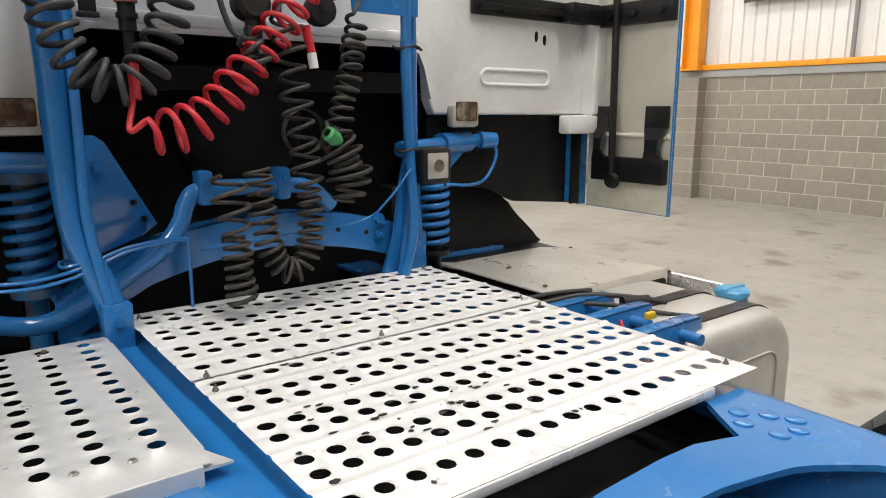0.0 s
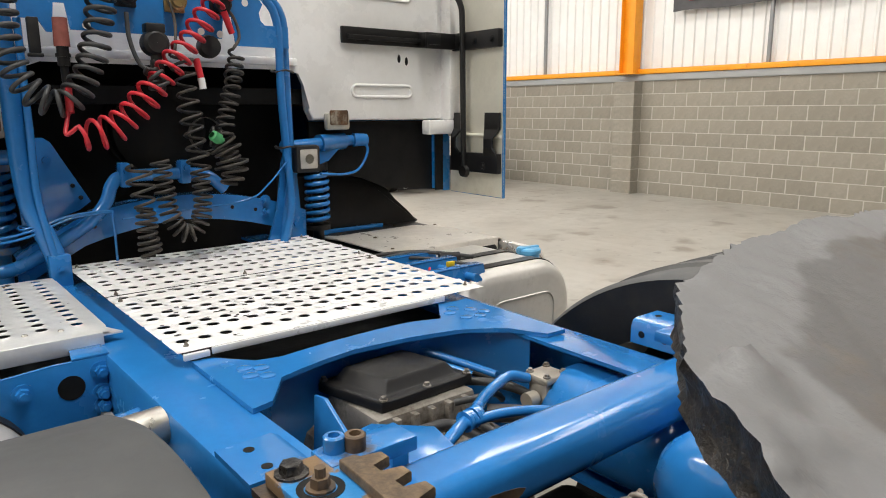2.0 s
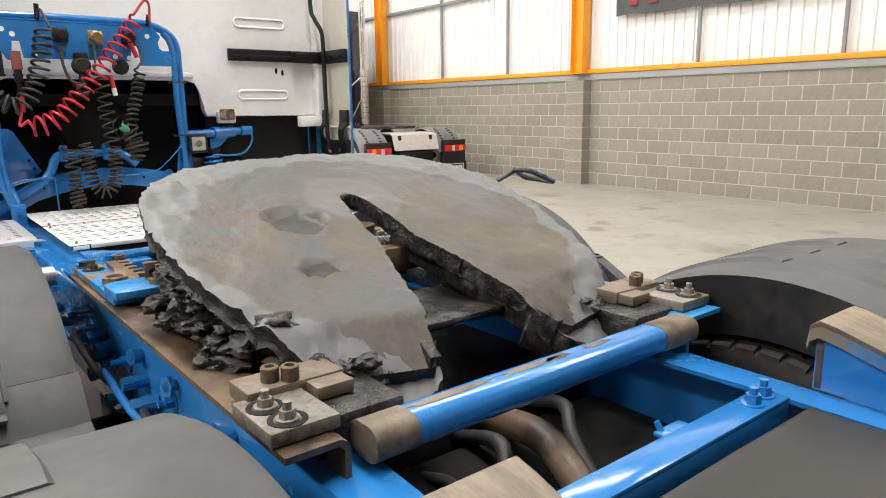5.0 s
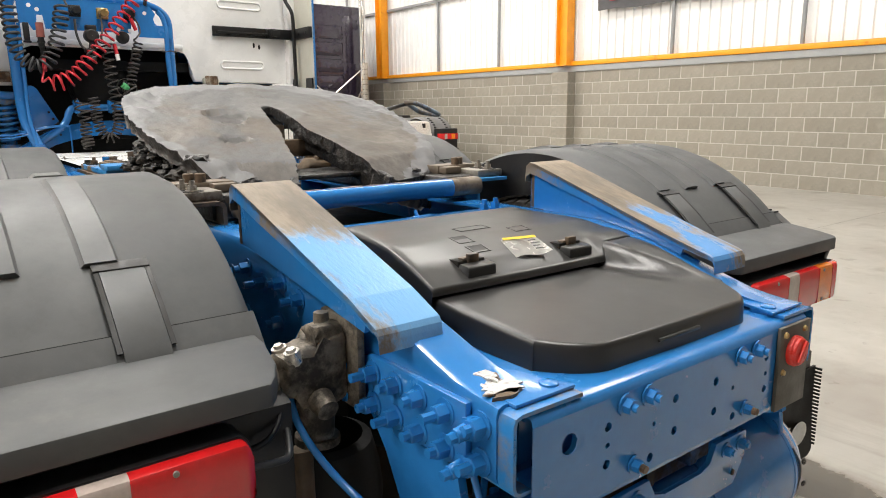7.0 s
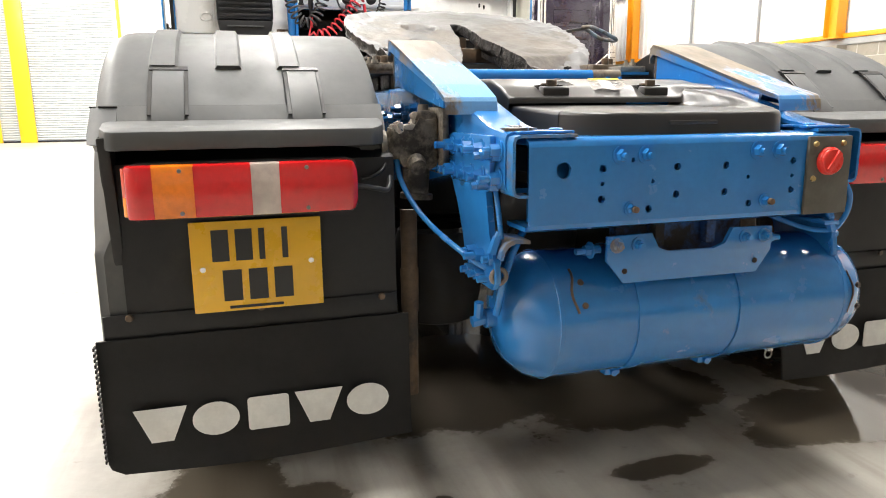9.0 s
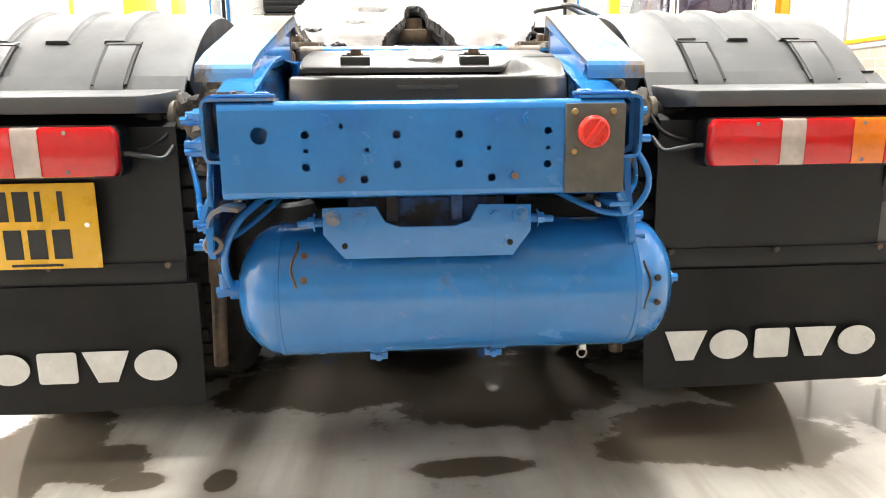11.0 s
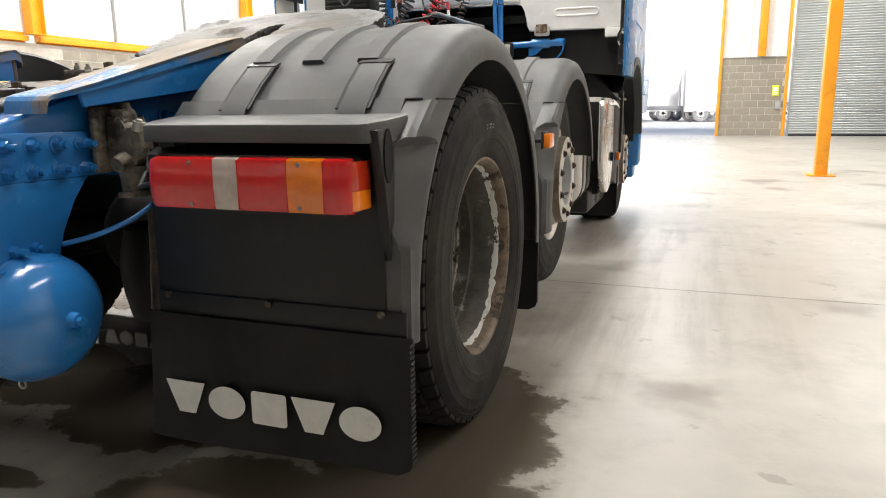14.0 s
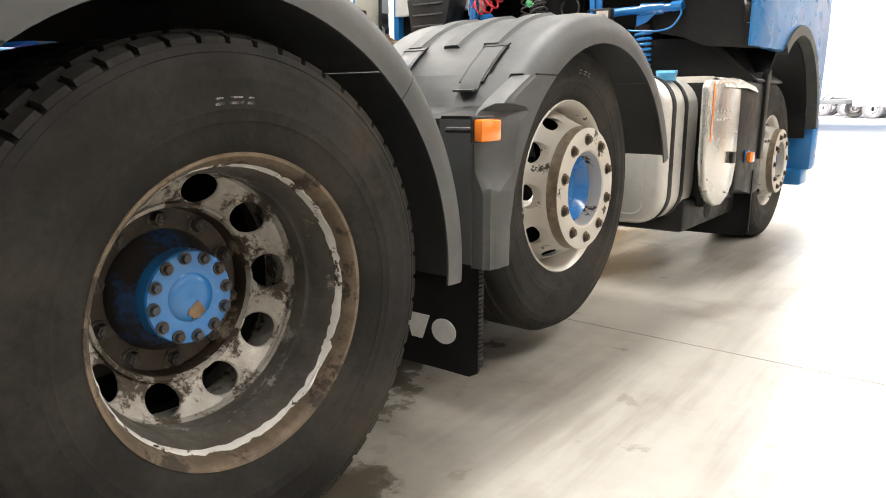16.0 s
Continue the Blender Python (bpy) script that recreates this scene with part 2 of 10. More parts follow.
GALV = material("bright pressed aluminium", (0.80, 0.80, 0.795), 0.36, metal=0.2, var=0.05, scale=9, fine=140, bump=0.12, bump_scale=300, dirt=(0.12, 0.11, 0.10), dirt_at=0.76, dirt_soft=0.03, dirt_scale=5, dirt_rough=0.8, dist=0.0008)
STEP = material("dull galvanised step plate", (0.70, 0.71, 0.71), 0.38, metal=0.4, var=0.07, scale=8, fine=120, bump=0.1, bump_scale=300, dist=0.0008, dirt=(0.22, 0.11, 0.04), dirt_at=0.80, dirt_soft=0.03, dirt_scale=6)
TANK = material("satin fuel tank aluminium", (0.60, 0.585, 0.555), 0.42, metal=0.45, var=0.06, scale=5, bump=0.08, bump_scale=350, dirt=(0.30, 0.28, 0.25), dirt_at=0.68, dirt_scale=3)
COVER = material("scuffed aluminium cover", (0.70, 0.665, 0.61), 0.36, metal=0.35, var=0.12, scale=5, bump=0.2, bump_scale=120, dirt=(0.13, 0.085, 0.055), dirt_at=0.69, dirt_soft=0.04, dirt_scale=5)
PLASTIC = material("dark grey mudguard plastic", (0.066, 0.069, 0.071), 0.55, var=0.12, scale=2.5, fine=40, bump=0.2, bump_scale=420, dirt=(0.112, 0.112, 0.108), dirt_at=0.64, dirt_soft=0.16, dirt_scale=1.8, dist=0.0006, dirt_rough=0.62, spec=0.5)
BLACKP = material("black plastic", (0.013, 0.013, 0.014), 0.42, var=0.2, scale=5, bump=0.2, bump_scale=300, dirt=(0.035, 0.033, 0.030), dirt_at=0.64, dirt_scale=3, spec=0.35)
BATT = material("black battery cover plastic", (0.0215, 0.0213, 0.021), 0.33, rough_var=0.035, var=0.12, scale=3, bump=0.02, bump_scale=200, coat=0.08)
FLAP = material("black rubber flap", (0.011, 0.011, 0.0115), 0.62, var=0.25, scale=3, bump=0.2, bump_scale=260, dirt=(0.022, 0.019, 0.016), dirt_at=0.66, dirt_soft=0.14, dirt_scale=2, spec=0.3)
TYRE = material("worn black tyre rubber", (0.019, 0.0178, 0.0165), 0.72, var=0.35, scale=5, fine=70, bump=0.45, bump_scale=130, dirt=(0.046, 0.040, 0.033), dirt_at=0.60, dirt_soft=0.14, dirt_scale=3, spec=0.2)
RIM = material("chipped silver steel rim", (0.66, 0.64, 0.60), 0.42, metal=0.25, var=0.14, scale=4, bump=0.3, bump_scale=110, second=(0.50, 0.46, 0.40), dirt=(0.05, 0.038, 0.03), dirt_at=0.635, dirt_soft=0.02, dirt_scale=11)
RIM_DIRTY = material("grimy flaking silver rim", (0.44, 0.415, 0.37), 0.45, metal=0.15, var=0.22, scale=9, bump=0.6, bump_scale=80, dirt=(0.060, 0.045, 0.031), dirt_at=0.535, dirt_soft=0.05, dirt_scale=11)
RIM_EDGE = material("brown rusted rim flange", (0.165, 0.125, 0.088), 0.5, metal=0.3, var=0.3, scale=12, bump=0.4, bump_scale=120, dirt=(0.045, 0.034, 0.025), dirt_at=0.56, dirt_soft=0.05, dirt_scale=9)
RIM_FLAKE = material("white flaking bead of old paint", (0.66, 0.65, 0.62), 0.5, var=0.1, scale=20, bump=0.5, bump_scale=90, dirt=(0.06, 0.045, 0.032), dirt_at=0.60, dirt_soft=0.02, dirt_scale=14)
RIM_GRIME = material("black grime on a rim barrel", (0.085, 0.077, 0.066), 0.5, var=0.35, scale=10, bump=0.5, bump_scale=90, dirt=(0.27, 0.255, 0.23), dirt_at=0.65, dirt_soft=0.04, dirt_scale=12)
RUB_BOLT = material("grimy bolt with traces of blue paint", (0.05, 0.065, 0.085), 0.5, var=0.3, scale=20, bump=0.3, dirt=(0.05, 0.038, 0.026), dirt_at=0.52, dirt_soft=0.08, dirt_scale=20)
# real brown of the recess, taken darker to paint its shade
RIM_PIT = material("oily brown wheel recess, darkened for its shade", (0.040, 0.026, 0.015), 0.55, var=0.4, scale=14, bump=0.6, bump_scale=70, dirt=(0.24, 0.20, 0.15), dirt_at=0.63, dirt_soft=0.05, dirt_scale=9)
# chassis blue with the shade of deep places mixed into its colour
HUB_SHADE = material("blue paint darkened for shade", (0.009, 0.060, 0.20), 0.45, var=0.25, scale=8, bump=0.3, bump_scale=110, dirt=(0.018, 0.015, 0.013), dirt_at=0.44, dirt_soft=0.08, dirt_scale=7)
RIM_BAND = material("rust-stained silver band", (0.30, 0.25, 0.19), 0.45, metal=0.2, var=0.3, scale=6, bump=0.3, bump_scale=110, dirt=(0.12, 0.085, 0.055), dirt_at=0.52, dirt_soft=0.16, dirt_scale=5)
GREASE = material("grey grease film on cast steel", (0.094, 0.085, 0.074), 0.58, var=0.20, scale=4, fine=26, bump=0.6, bump_scale=34, dirt=(0.074, 0.073, 0.073), dirt_at=0.53, dirt_soft=0.06, dirt_scale=2.4, dirt_rough=0.50, dist=0.004, second=(0.105, 0.086, 0.066))
GRIT = material("rough dark grit in a worn pocket", (0.055, 0.049, 0.043), 0.6, var=0.4, scale=20, fine=120, bump=0.9, bump_scale=110, dirt=(0.11, 0.10, 0.09), dirt_at=0.56, dirt_scale=14, dist=0.008)
BEVEL = material("rubbed brown bevel of the coupling plate", (0.075, 0.064, 0.054), 0.5, var=0.3, scale=8, fine=50, bump=0.5, bump_scale=40, dirt=(0.16, 0.085, 0.05), dirt_at=0.66, dirt_soft=0.03, dirt_scale=4, dist=0.004)
RUST_PALE = material("dry brown rust", (0.20, 0.135, 0.075), 0.7, var=0.25, scale=14, bump=0.5, bump_scale=110, dirt=(0.07, 0.05, 0.034), dirt_at=0.56, dirt_scale=9)
BLUE_RUST = material("blue paint worn through to dry rust", (0.03, 0.22, 0.52), 0.35, var=0.12, scale=6, bump=0.25, bump_scale=150, dirt=(0.19, 0.12, 0.06), dirt_at=0.55, dirt_soft=0.025, dirt_scale=3.4, dirt_rough=0.7)
def crusted(m, centre, radii, lo, hi, colour):
    """Lays a crust of another colour round the rim of an oval plate."""
    nd, lk = m.node_tree.nodes, m.node_tree.links
    bsdf = nd["Principled BSDF"]
    tc, sx = nd.new("ShaderNodeTexCoord"), nd.new("ShaderNodeSeparateXYZ")
    lk.new(tc.outputs["Object"], sx.inputs[0])
    total = None
    for i in (0, 1):
        a = nd.new("ShaderNodeMath")
        a.operation = "MULTIPLY_ADD"
        lk.new(sx.outputs[i], a.inputs[0])
        a.inputs[1].default_value, a.inputs[2].default_value = 1 / radii[i], -centre[i] / radii[i]
        b = nd.new("ShaderNodeMath")
        b.operation = "POWER"
        ab = nd.new("ShaderNodeMath")
        ab.operation = "ABSOLUTE"
        lk.new(a.outputs[0], ab.inputs[0]), lk.new(ab.outputs[0], b.inputs[0])
        b.inputs[1].default_value = 2.0
        if total is None:
            total = b
        else:
            s = nd.new("ShaderNodeMath")
            lk.new(total.outputs[0], s.inputs[0]), lk.new(b.outputs[0], s.inputs[1])
            total = s
    nz = nd.new("ShaderNodeTexNoise")
    nz.inputs["Scale"].default_value, nz.inputs["Detail"].default_value = 9.0, 7.0
    lk.new(tc.outputs["Object"], nz.inputs["Vector"])
    w = nd.new("ShaderNodeMath")
    w.operation = "MULTIPLY_ADD"
    lk.new(nz.outputs["Fac"], w.inputs[0])
    w.inputs[1].default_value = 0.5
    lk.new(total.outputs[0], w.inputs[2])
    mr = nd.new("ShaderNodeMapRange")
    mr.interpolation_type = "SMOOTHSTEP"
    lk.new(w.outputs[0], mr.inputs[0])
    mr.inputs[1].default_value, mr.inputs[2].default_value = lo + 0.25, hi + 0.25
    mx = nd.new("ShaderNodeMix")
    mx.data_type = "RGBA"
    lk.new(mr.outputs[0], mx.inputs[0])
    lk.new(bsdf.inputs["Base Color"].links[0].from_socket, mx.inputs[6])
    mx.inputs[7].default_value = (*colour, 1)
    lk.new(mx.outputs[2], bsdf.inputs["Base Color"])

crusted(GREASE, (0.045, 1.64), (0.5, 0.43), 0.80, 0.86, (0.133, 0.133, 0.136))
for _c, _r in (((-0.142, 1.725), (0.070, 0.052)), ((-0.190, 1.538), (0.044, 0.026))):
    crusted(GREASE, _c, _r, 1.0, 0.80, (0.036, 0.033, 0.031))
crusted(GREASE, (0.045, 1.80), (0.13, 0.13), 1.0, 0.7, (0.108, 0.104, 0.100))
SLUDGE = material("black grease and grit", (0.018, 0.016, 0.015), 0.35, var=0.5, scale=22, fine=90, bump=0.9, bump_scale=60, dirt=(0.09, 0.082, 0.075), dirt_at=0.60, dirt_scale=11, dist=0.008)
CREAM = material("cream glassfibre", (0.72, 0.70, 0.60), 0.4, var=0.05, scale=3, bump=0.1, bump_scale=90, dirt=(0.42, 0.38, 0.30), dirt_at=0.68, dirt_soft=0.2, dirt_scale=2)
WHITE = material("white cab paint", (0.88, 0.875, 0.86), 0.28, var=0.03, scale=2, bump=0.05, bump_scale=60, coat=0.3, dirt=(0.74, 0.725, 0.70), dirt_at=0.70, dirt_soft=0.2, dirt_scale=1.6)
BLACKSTEEL = material("black painted steel", (0.0075, 0.0075, 0.008), 0.38, var=0.2, bump=0.1, dirt=(0.05, 0.035, 0.025), dirt_at=0.70, dirt_scale=5)
# also the colour laid on holes, pockets and gaps for their shade
DARK = material("near-black for engine, trim and shaded holes", (0.006, 0.006, 0.006), 0.6, var=0.3, scale=5, bump=0.3, bump_scale=60, dirt=(0.015, 0.014, 0.012), dirt_at=0.6, dirt_scale=4, spec=0.25)
HOSE = material("black coiled hose", (0.035, 0.036, 0.037), 0.5, var=0.15, scale=12, bump=0.1, bump_scale=200)
HOSE_GREASY = material("grimy old coiled hose", (0.028, 0.024, 0.021), 0.55, var=0.4, scale=20, bump=0.4, bump_scale=120, dirt=(0.09, 0.075, 0.06), dirt_at=0.62, dirt_scale=14)
HOSE_RED = material("red coiled hose", (0.55, 0.022, 0.035), 0.38, var=0.12, scale=14, bump=0.08, bump_scale=200, dirt=(0.16, 0.03, 0.03), dirt_at=0.66, dirt_scale=12)
RED_GRIP = material("faded red grip", (0.24, 0.07, 0.055), 0.55, var=0.2, scale=20, bump=0.2)
BRASS = material("dull brass", (0.42, 0.30, 0.13), 0.35, metal=0.8, var=0.2, scale=30)
CAST_DARK = material("oily brown casting", (0.21, 0.18, 0.14), 0.5, metal=0.2, var=0.3, scale=14, bump=0.5, bump_scale=70, dirt=(0.022, 0.018, 0.014), dirt_at=0.55, dirt_scale=9)
CAST = material("grey cast alloy", (0.27, 0.25, 0.22), 0.5, metal=0.4, var=0.25, scale=14, bump=0.4, bump_scale=70, dirt=(0.07, 0.055, 0.04), dirt_at=0.58, dirt_scale=7)
STEEL = material("bare machined steel", (0.50, 0.48, 0.44), 0.35, metal=0.8, var=0.12, scale=12, bump=0.15, dirt=(0.16, 0.10, 0.06), dirt_at=0.66, dirt_scale=9)
CHROME = material("bright chrome", (0.75, 0.74, 0.72), 0.12, metal=1.0, var=0.05, bump=0.0)
RED_LENS = material("red lamp lens", (0.60, 0.012, 0.014), 0.10, var=0.12, scale=5, bump=0.12, bump_scale=320, coat=0.6)
AMBER_LENS = material("amber lamp lens", (0.80, 0.20, 0.012), 0.14, var=0.15, scale=10, bump=0.12, bump_scale=320, coat=0.6)
WHITE_LENS = material("pale lamp lens", (0.50, 0.42, 0.38), 0.14, var=0.15, scale=12, bump=0.12, bump_scale=320, coat=0.6)
SIDE_LENS = material("dull orange-red lens end", (0.60, 0.040, 0.012), 0.14, var=0.1, scale=12, bump=0.1, bump_scale=300, coat=0.6)
ORANGE_LENS = material("orange marker lens", (0.95, 0.24, 0.01), 0.16, var=0.1, scale=30, bump=0.2, bump_scale=200, coat=0.6)
PLATE_Y = material("yellow number plate", (0.80, 0.45, 0.012), 0.3, var=0.04, scale=6, bump=0.03, coat=0.3)
PLATE_K = material("black plate characters", (0.015, 0.015, 0.015), 0.4, var=0.1, bump=0.0)
WHITE_MARK = material("white moulded marking", (0.72, 0.72, 0.70), 0.5, var=0.08, scale=20, bump=0.1, dirt=(0.35, 0.34, 0.32), dirt_at=0.7, dirt_scale=9)
SIDE_MARK = material("rubbed white tyre mark", (0.30, 0.29, 0.275), 0.7, var=0.2, scale=60, bump=0.1, dirt=(0.03, 0.028, 0.026), dirt_at=0.52, dirt_soft=0.05, dirt_scale=40)
RED_KNOB = material("red plastic knob", (0.65, 0.03, 0.02), 0.35, var=0.1, scale=20, bump=0.1)
GREYPL = material("grimy grey valve plate", (0.085, 0.08, 0.068), 0.55, var=0.2, scale=12, bump=0.3, bump_scale=120)
YELLOW_TAG = material("yellow plug", (0.75, 0.55, 0.02), 0.45, var=0.1)
GREEN_TAG = material("green coupling", (0.05, 0.28, 0.10), 0.5, var=0.2)
PALE_BLUE = material("pale blue cap", (0.10, 0.38, 0.66), 0.4, var=0.15, scale=30, bump=0.1)

# ---- the hall ----
BLOCK_MAT = material("grey concrete block", (0.315, 0.288, 0.240), 0.9, var=0.13, scale=3, fine=90, bump=0.6, bump_scale=180, dirt=(0.22, 0.205, 0.175), dirt_at=0.62, dirt_soft=0.2, dirt_scale=2)
MORTAR = material("pale mortar", (0.50, 0.47, 0.415), 0.9, var=0.1, scale=8, bump=0.4, bump_scale=150)
CLAD = material("white ribbed wall sheet", (0.86, 0.86, 0.85), 0.45, var=0.05, scale=1.2, bump=0.02, dirt=(0.76, 0.76, 0.75), dirt_at=0.66, dirt_soft=0.25, dirt_scale=0.8)
ORANGE = material("orange painted steelwork", (0.90, 0.36, 0.014), 0.4, var=0.07, scale=3, bump=0.08, dirt=(0.55, 0.17, 0.02), dirt_at=0.7, dirt_scale=4)
YELLOW = material("yellow painted door post", (0.90, 0.50, 0.01), 0.4, var=0.05, scale=3, bump=0.05)
GREY_TRIM = material("grey sill flashing", (0.36, 0.37, 0.37), 0.45, var=0.06, scale=3, bump=0.05)
GREY_RAIL = material("grey sheeting post", (0.28, 0.29, 0.30), 0.5, var=0.06, bump=0.05)
ROLLER = material("grey roller door slats", (0.46, 0.49, 0.50), 0.42, metal=0.3, var=0.05, scale=2, bump=0.05)
ROOF = material("white roof lining", (0.62, 0.61, 0.59), 0.7, var=0.05, bump=0.05)
SIGN_W = material("white sign board", (0.8, 0.8, 0.78), 0.5, var=0.03, bump=0.0)
SIGN_R = material("red sign ink", (0.6, 0.03, 0.04), 0.5, var=0.05, bump=0.0)
SIGN_Y = material("yellow-green sign", (0.65, 0.72, 0.03), 0.5, var=0.05, bump=0.0)
BANNER = material("grey-black banner cloth", (0.075, 0.075, 0.08), 0.6, var=0.1, bump=0.1)
BANNER_R = material("faded red banner ink", (0.30, 0.035, 0.045), 0.6, var=0.15, bump=0.05)
WOOD = material("pale plywood", (0.45, 0.33, 0.19), 0.6, var=0.15, scale=5, bump=0.15)


def floor_material():
    """Power-floated concrete: pale, faintly cloudy and shiny, with stains; wet puddles where the lorry drips, darkened
    under it for shade.
    """
    m = bpy.data.materials.new("power-floated concrete floor")
    m.use_nodes = True
    nt = m.node_tree
    nd, lk = nt.nodes, nt.links
    bsdf = nd["Principled BSDF"]
    tc = nd.new("ShaderNodeTexCoord")
    def tex(sc, detail=6.0, r=0.6, off=(0, 0, 0)):
        mp = nd.new("ShaderNodeMapping")
        mp.inputs["Location"].default_value = off
        lk.new(tc.outputs["Object"], mp.inputs["Vector"])
        t = nd.new("ShaderNodeTexNoise")
        t.inputs["Scale"].default_value, t.inputs["Detail"].default_value, t.inputs["Roughness"].default_value = sc, detail, r
        lk.new(mp.outputs[0], t.inputs["Vector"])
        return t.outputs["Fac"]
    def math_node(op, a, b, c=None):
        x = nd.new("ShaderNodeMath")
        x.operation = op
        for i, v in enumerate((a, b, c)):
            if v is None:
                continue
            if isinstance(v, (int, float)):
                x.inputs[i].default_value = v
            else:
                lk.new(v, x.inputs[i])
        return x.outputs[0]
    def ramp(f, lo, hi, a=0.0, b=1.0):
        x = nd.new("ShaderNodeMapRange")
        x.interpolation_type = "SMOOTHSTEP"
        lk.new(f, x.inputs[0])
        for i, v in enumerate((lo, hi, a, b)):
            x.inputs[i + 1].default_value = v
        return x.outputs[0]
    def mixc(f, a, b):
        x = nd.new("ShaderNodeMix")
        x.data_type = "RGBA"
        for s, v in ((x.inputs[0], f), (x.inputs[6], a), (x.inputs[7], b)):
            if isinstance(v, tuple):
                s.default_value = (*v, 1)
            else:
                lk.new(v, s)
        return x.outputs[2]
    sep = nd.new("ShaderNodeSeparateXYZ")
    lk.new(tc.outputs["Object"], sep.inputs[0])
    col = mixc(ramp(tex(0.5), 0.3, 0.7), (0.36, 0.345, 0.31), (0.43, 0.415, 0.38))
    col = mixc(ramp(tex(6.0, 4.0, 0.6), 0.30, 0.85), col, (0.345, 0.33, 0.298))
    col = mixc(ramp(tex(0.9, 4.0, 0.55, (7, 3, 0)), 0.50, 0.90), col, (0.25, 0.23, 0.20))
    # scattered dried drips
    col = mixc(ramp(tex(1.5, 4.0, 0.5, (31, 9, 0)), 0.58, 0.74), col, (0.215, 0.192, 0.162))
    # dull brown mottling and small dark spots
    col = mixc(math_node("MULTIPLY", ramp(tex(2.6, 8.0, 0.68, (13, 21, 0)), 0.50, 0.72), 0.45), col, (0.235, 0.212, 0.178))
    col = mixc(math_node("MULTIPLY", ramp(tex(5.0, 5.0, 0.6, (3, 17, 0)), 0.63, 0.68), 0.45), col, (0.15, 0.13, 0.105))
    # faint tyre tracks along the hall
    mp_ = nd.new("ShaderNodeMapping")
    mp_.inputs["Scale"].default_value = (9.0, 0.8, 1.0)
    lk.new(tc.outputs["Object"], mp_.inputs["Vector"])
    tr = nd.new("ShaderNodeTexNoise")
    tr.inputs["Scale"].default_value, tr.inputs["Detail"].default_value, tr.inputs["Roughness"].default_value = 1.0, 6.0, 0.6
    lk.new(mp_.outputs[0], tr.inputs["Vector"])
    col = mixc(math_node("MULTIPLY", ramp(tr.outputs["Fac"], 0.42, 0.68), math_node("MULTIPLY", ramp(tex(0.7, 2.0, 0.5, (4, 11, 0)), 0.30, 0.60), ramp(math_node("ABSOLUTE", sep.outputs[0], 0.0), 1.6, 2.6, 0.55, 0.08))), col, (0.175, 0.152, 0.120))
    # wet area: ragged distance from drip places; ovals under lorry also paint shade
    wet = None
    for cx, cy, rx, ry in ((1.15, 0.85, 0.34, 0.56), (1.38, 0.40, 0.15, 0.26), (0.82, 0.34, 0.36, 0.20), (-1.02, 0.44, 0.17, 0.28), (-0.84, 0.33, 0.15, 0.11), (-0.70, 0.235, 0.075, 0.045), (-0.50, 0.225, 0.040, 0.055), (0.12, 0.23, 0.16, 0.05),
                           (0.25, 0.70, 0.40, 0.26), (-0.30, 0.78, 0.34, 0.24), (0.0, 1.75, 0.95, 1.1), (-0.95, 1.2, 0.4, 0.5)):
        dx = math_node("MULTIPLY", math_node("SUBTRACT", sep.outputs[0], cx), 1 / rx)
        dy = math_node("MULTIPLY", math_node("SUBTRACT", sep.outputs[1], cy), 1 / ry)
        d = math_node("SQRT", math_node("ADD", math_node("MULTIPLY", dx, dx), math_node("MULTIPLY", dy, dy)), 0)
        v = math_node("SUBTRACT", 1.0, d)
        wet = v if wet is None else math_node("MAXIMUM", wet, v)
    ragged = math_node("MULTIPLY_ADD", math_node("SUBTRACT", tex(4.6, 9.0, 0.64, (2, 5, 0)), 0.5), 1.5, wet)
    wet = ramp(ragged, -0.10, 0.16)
    damp_shade = ramp(ragged, -0.50, 0.1)
    col = mixc(math_node("MULTIPLY", damp_shade, 0.5), col, (0.20, 0.175, 0.14))
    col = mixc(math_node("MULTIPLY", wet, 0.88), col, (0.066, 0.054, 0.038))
    lk.new(col, bsdf.inputs["Base Color"])
    rg = ramp(tex(1.1, 3.0), 0.2, 0.8, 0.33, 0.43)
    pool = ramp(ragged, 0.04, 0.18)
    x = nd.new("ShaderNodeMix")
    lk.new(math_node("MULTIPLY_ADD", wet, 0.6, math_node("MULTIPLY", pool, 0.4)), x.inputs[0])
    lk.new(rg, x.inputs[2])
    x.inputs[3].default_value = 0.05
    lk.new(x.outputs[0], bsdf.inputs["Roughness"])
    bp = nd.new("ShaderNodeBump")
    bp.inputs["Distance"].default_value = 0.002
    lk.new(math_node("MULTIPLY", math_node("SUBTRACT", 1.0, pool), 0.22), bp.inputs["Strength"])
    lk.new(tex(70.0, 4.0), bp.inputs["Height"])
    lk.new(bp.outputs[0], bsdf.inputs["Normal"])
    return m


FLOOR = floor_material()
BLOCK_JOINT = material("dirt-filled joint", (0.22, 0.205, 0.175), 0.8, var=0.2, scale=6, bump=0.2)
XW, XL, YF, YB = 10.1, -10.6, 23.5, -17.0

bm = B()
box(bm, XL - 0.3, XW + 0.3, YB - 0.3, YF + 0.25, -0.2, 0.0)
solo("floor", bm, FLOOR, "pale power-floated concrete floor with drips, wet patches and painted shade under the lorry", "floor", "structure")
# saw-cut joints across the slab
for k, yj in enumerate((-4.7, 2.76, 10.2, 17.7)):
    bm = B()
    box(bm, XL + 0.02, XW - 0.02, yj - 0.0016, yj + 0.0016, 0.0005, 0.0012)
    solo("floor_joint", bm, BLOCK_JOINT, "thin dark saw-cut joint in the concrete floor", "floor joint", "structure")
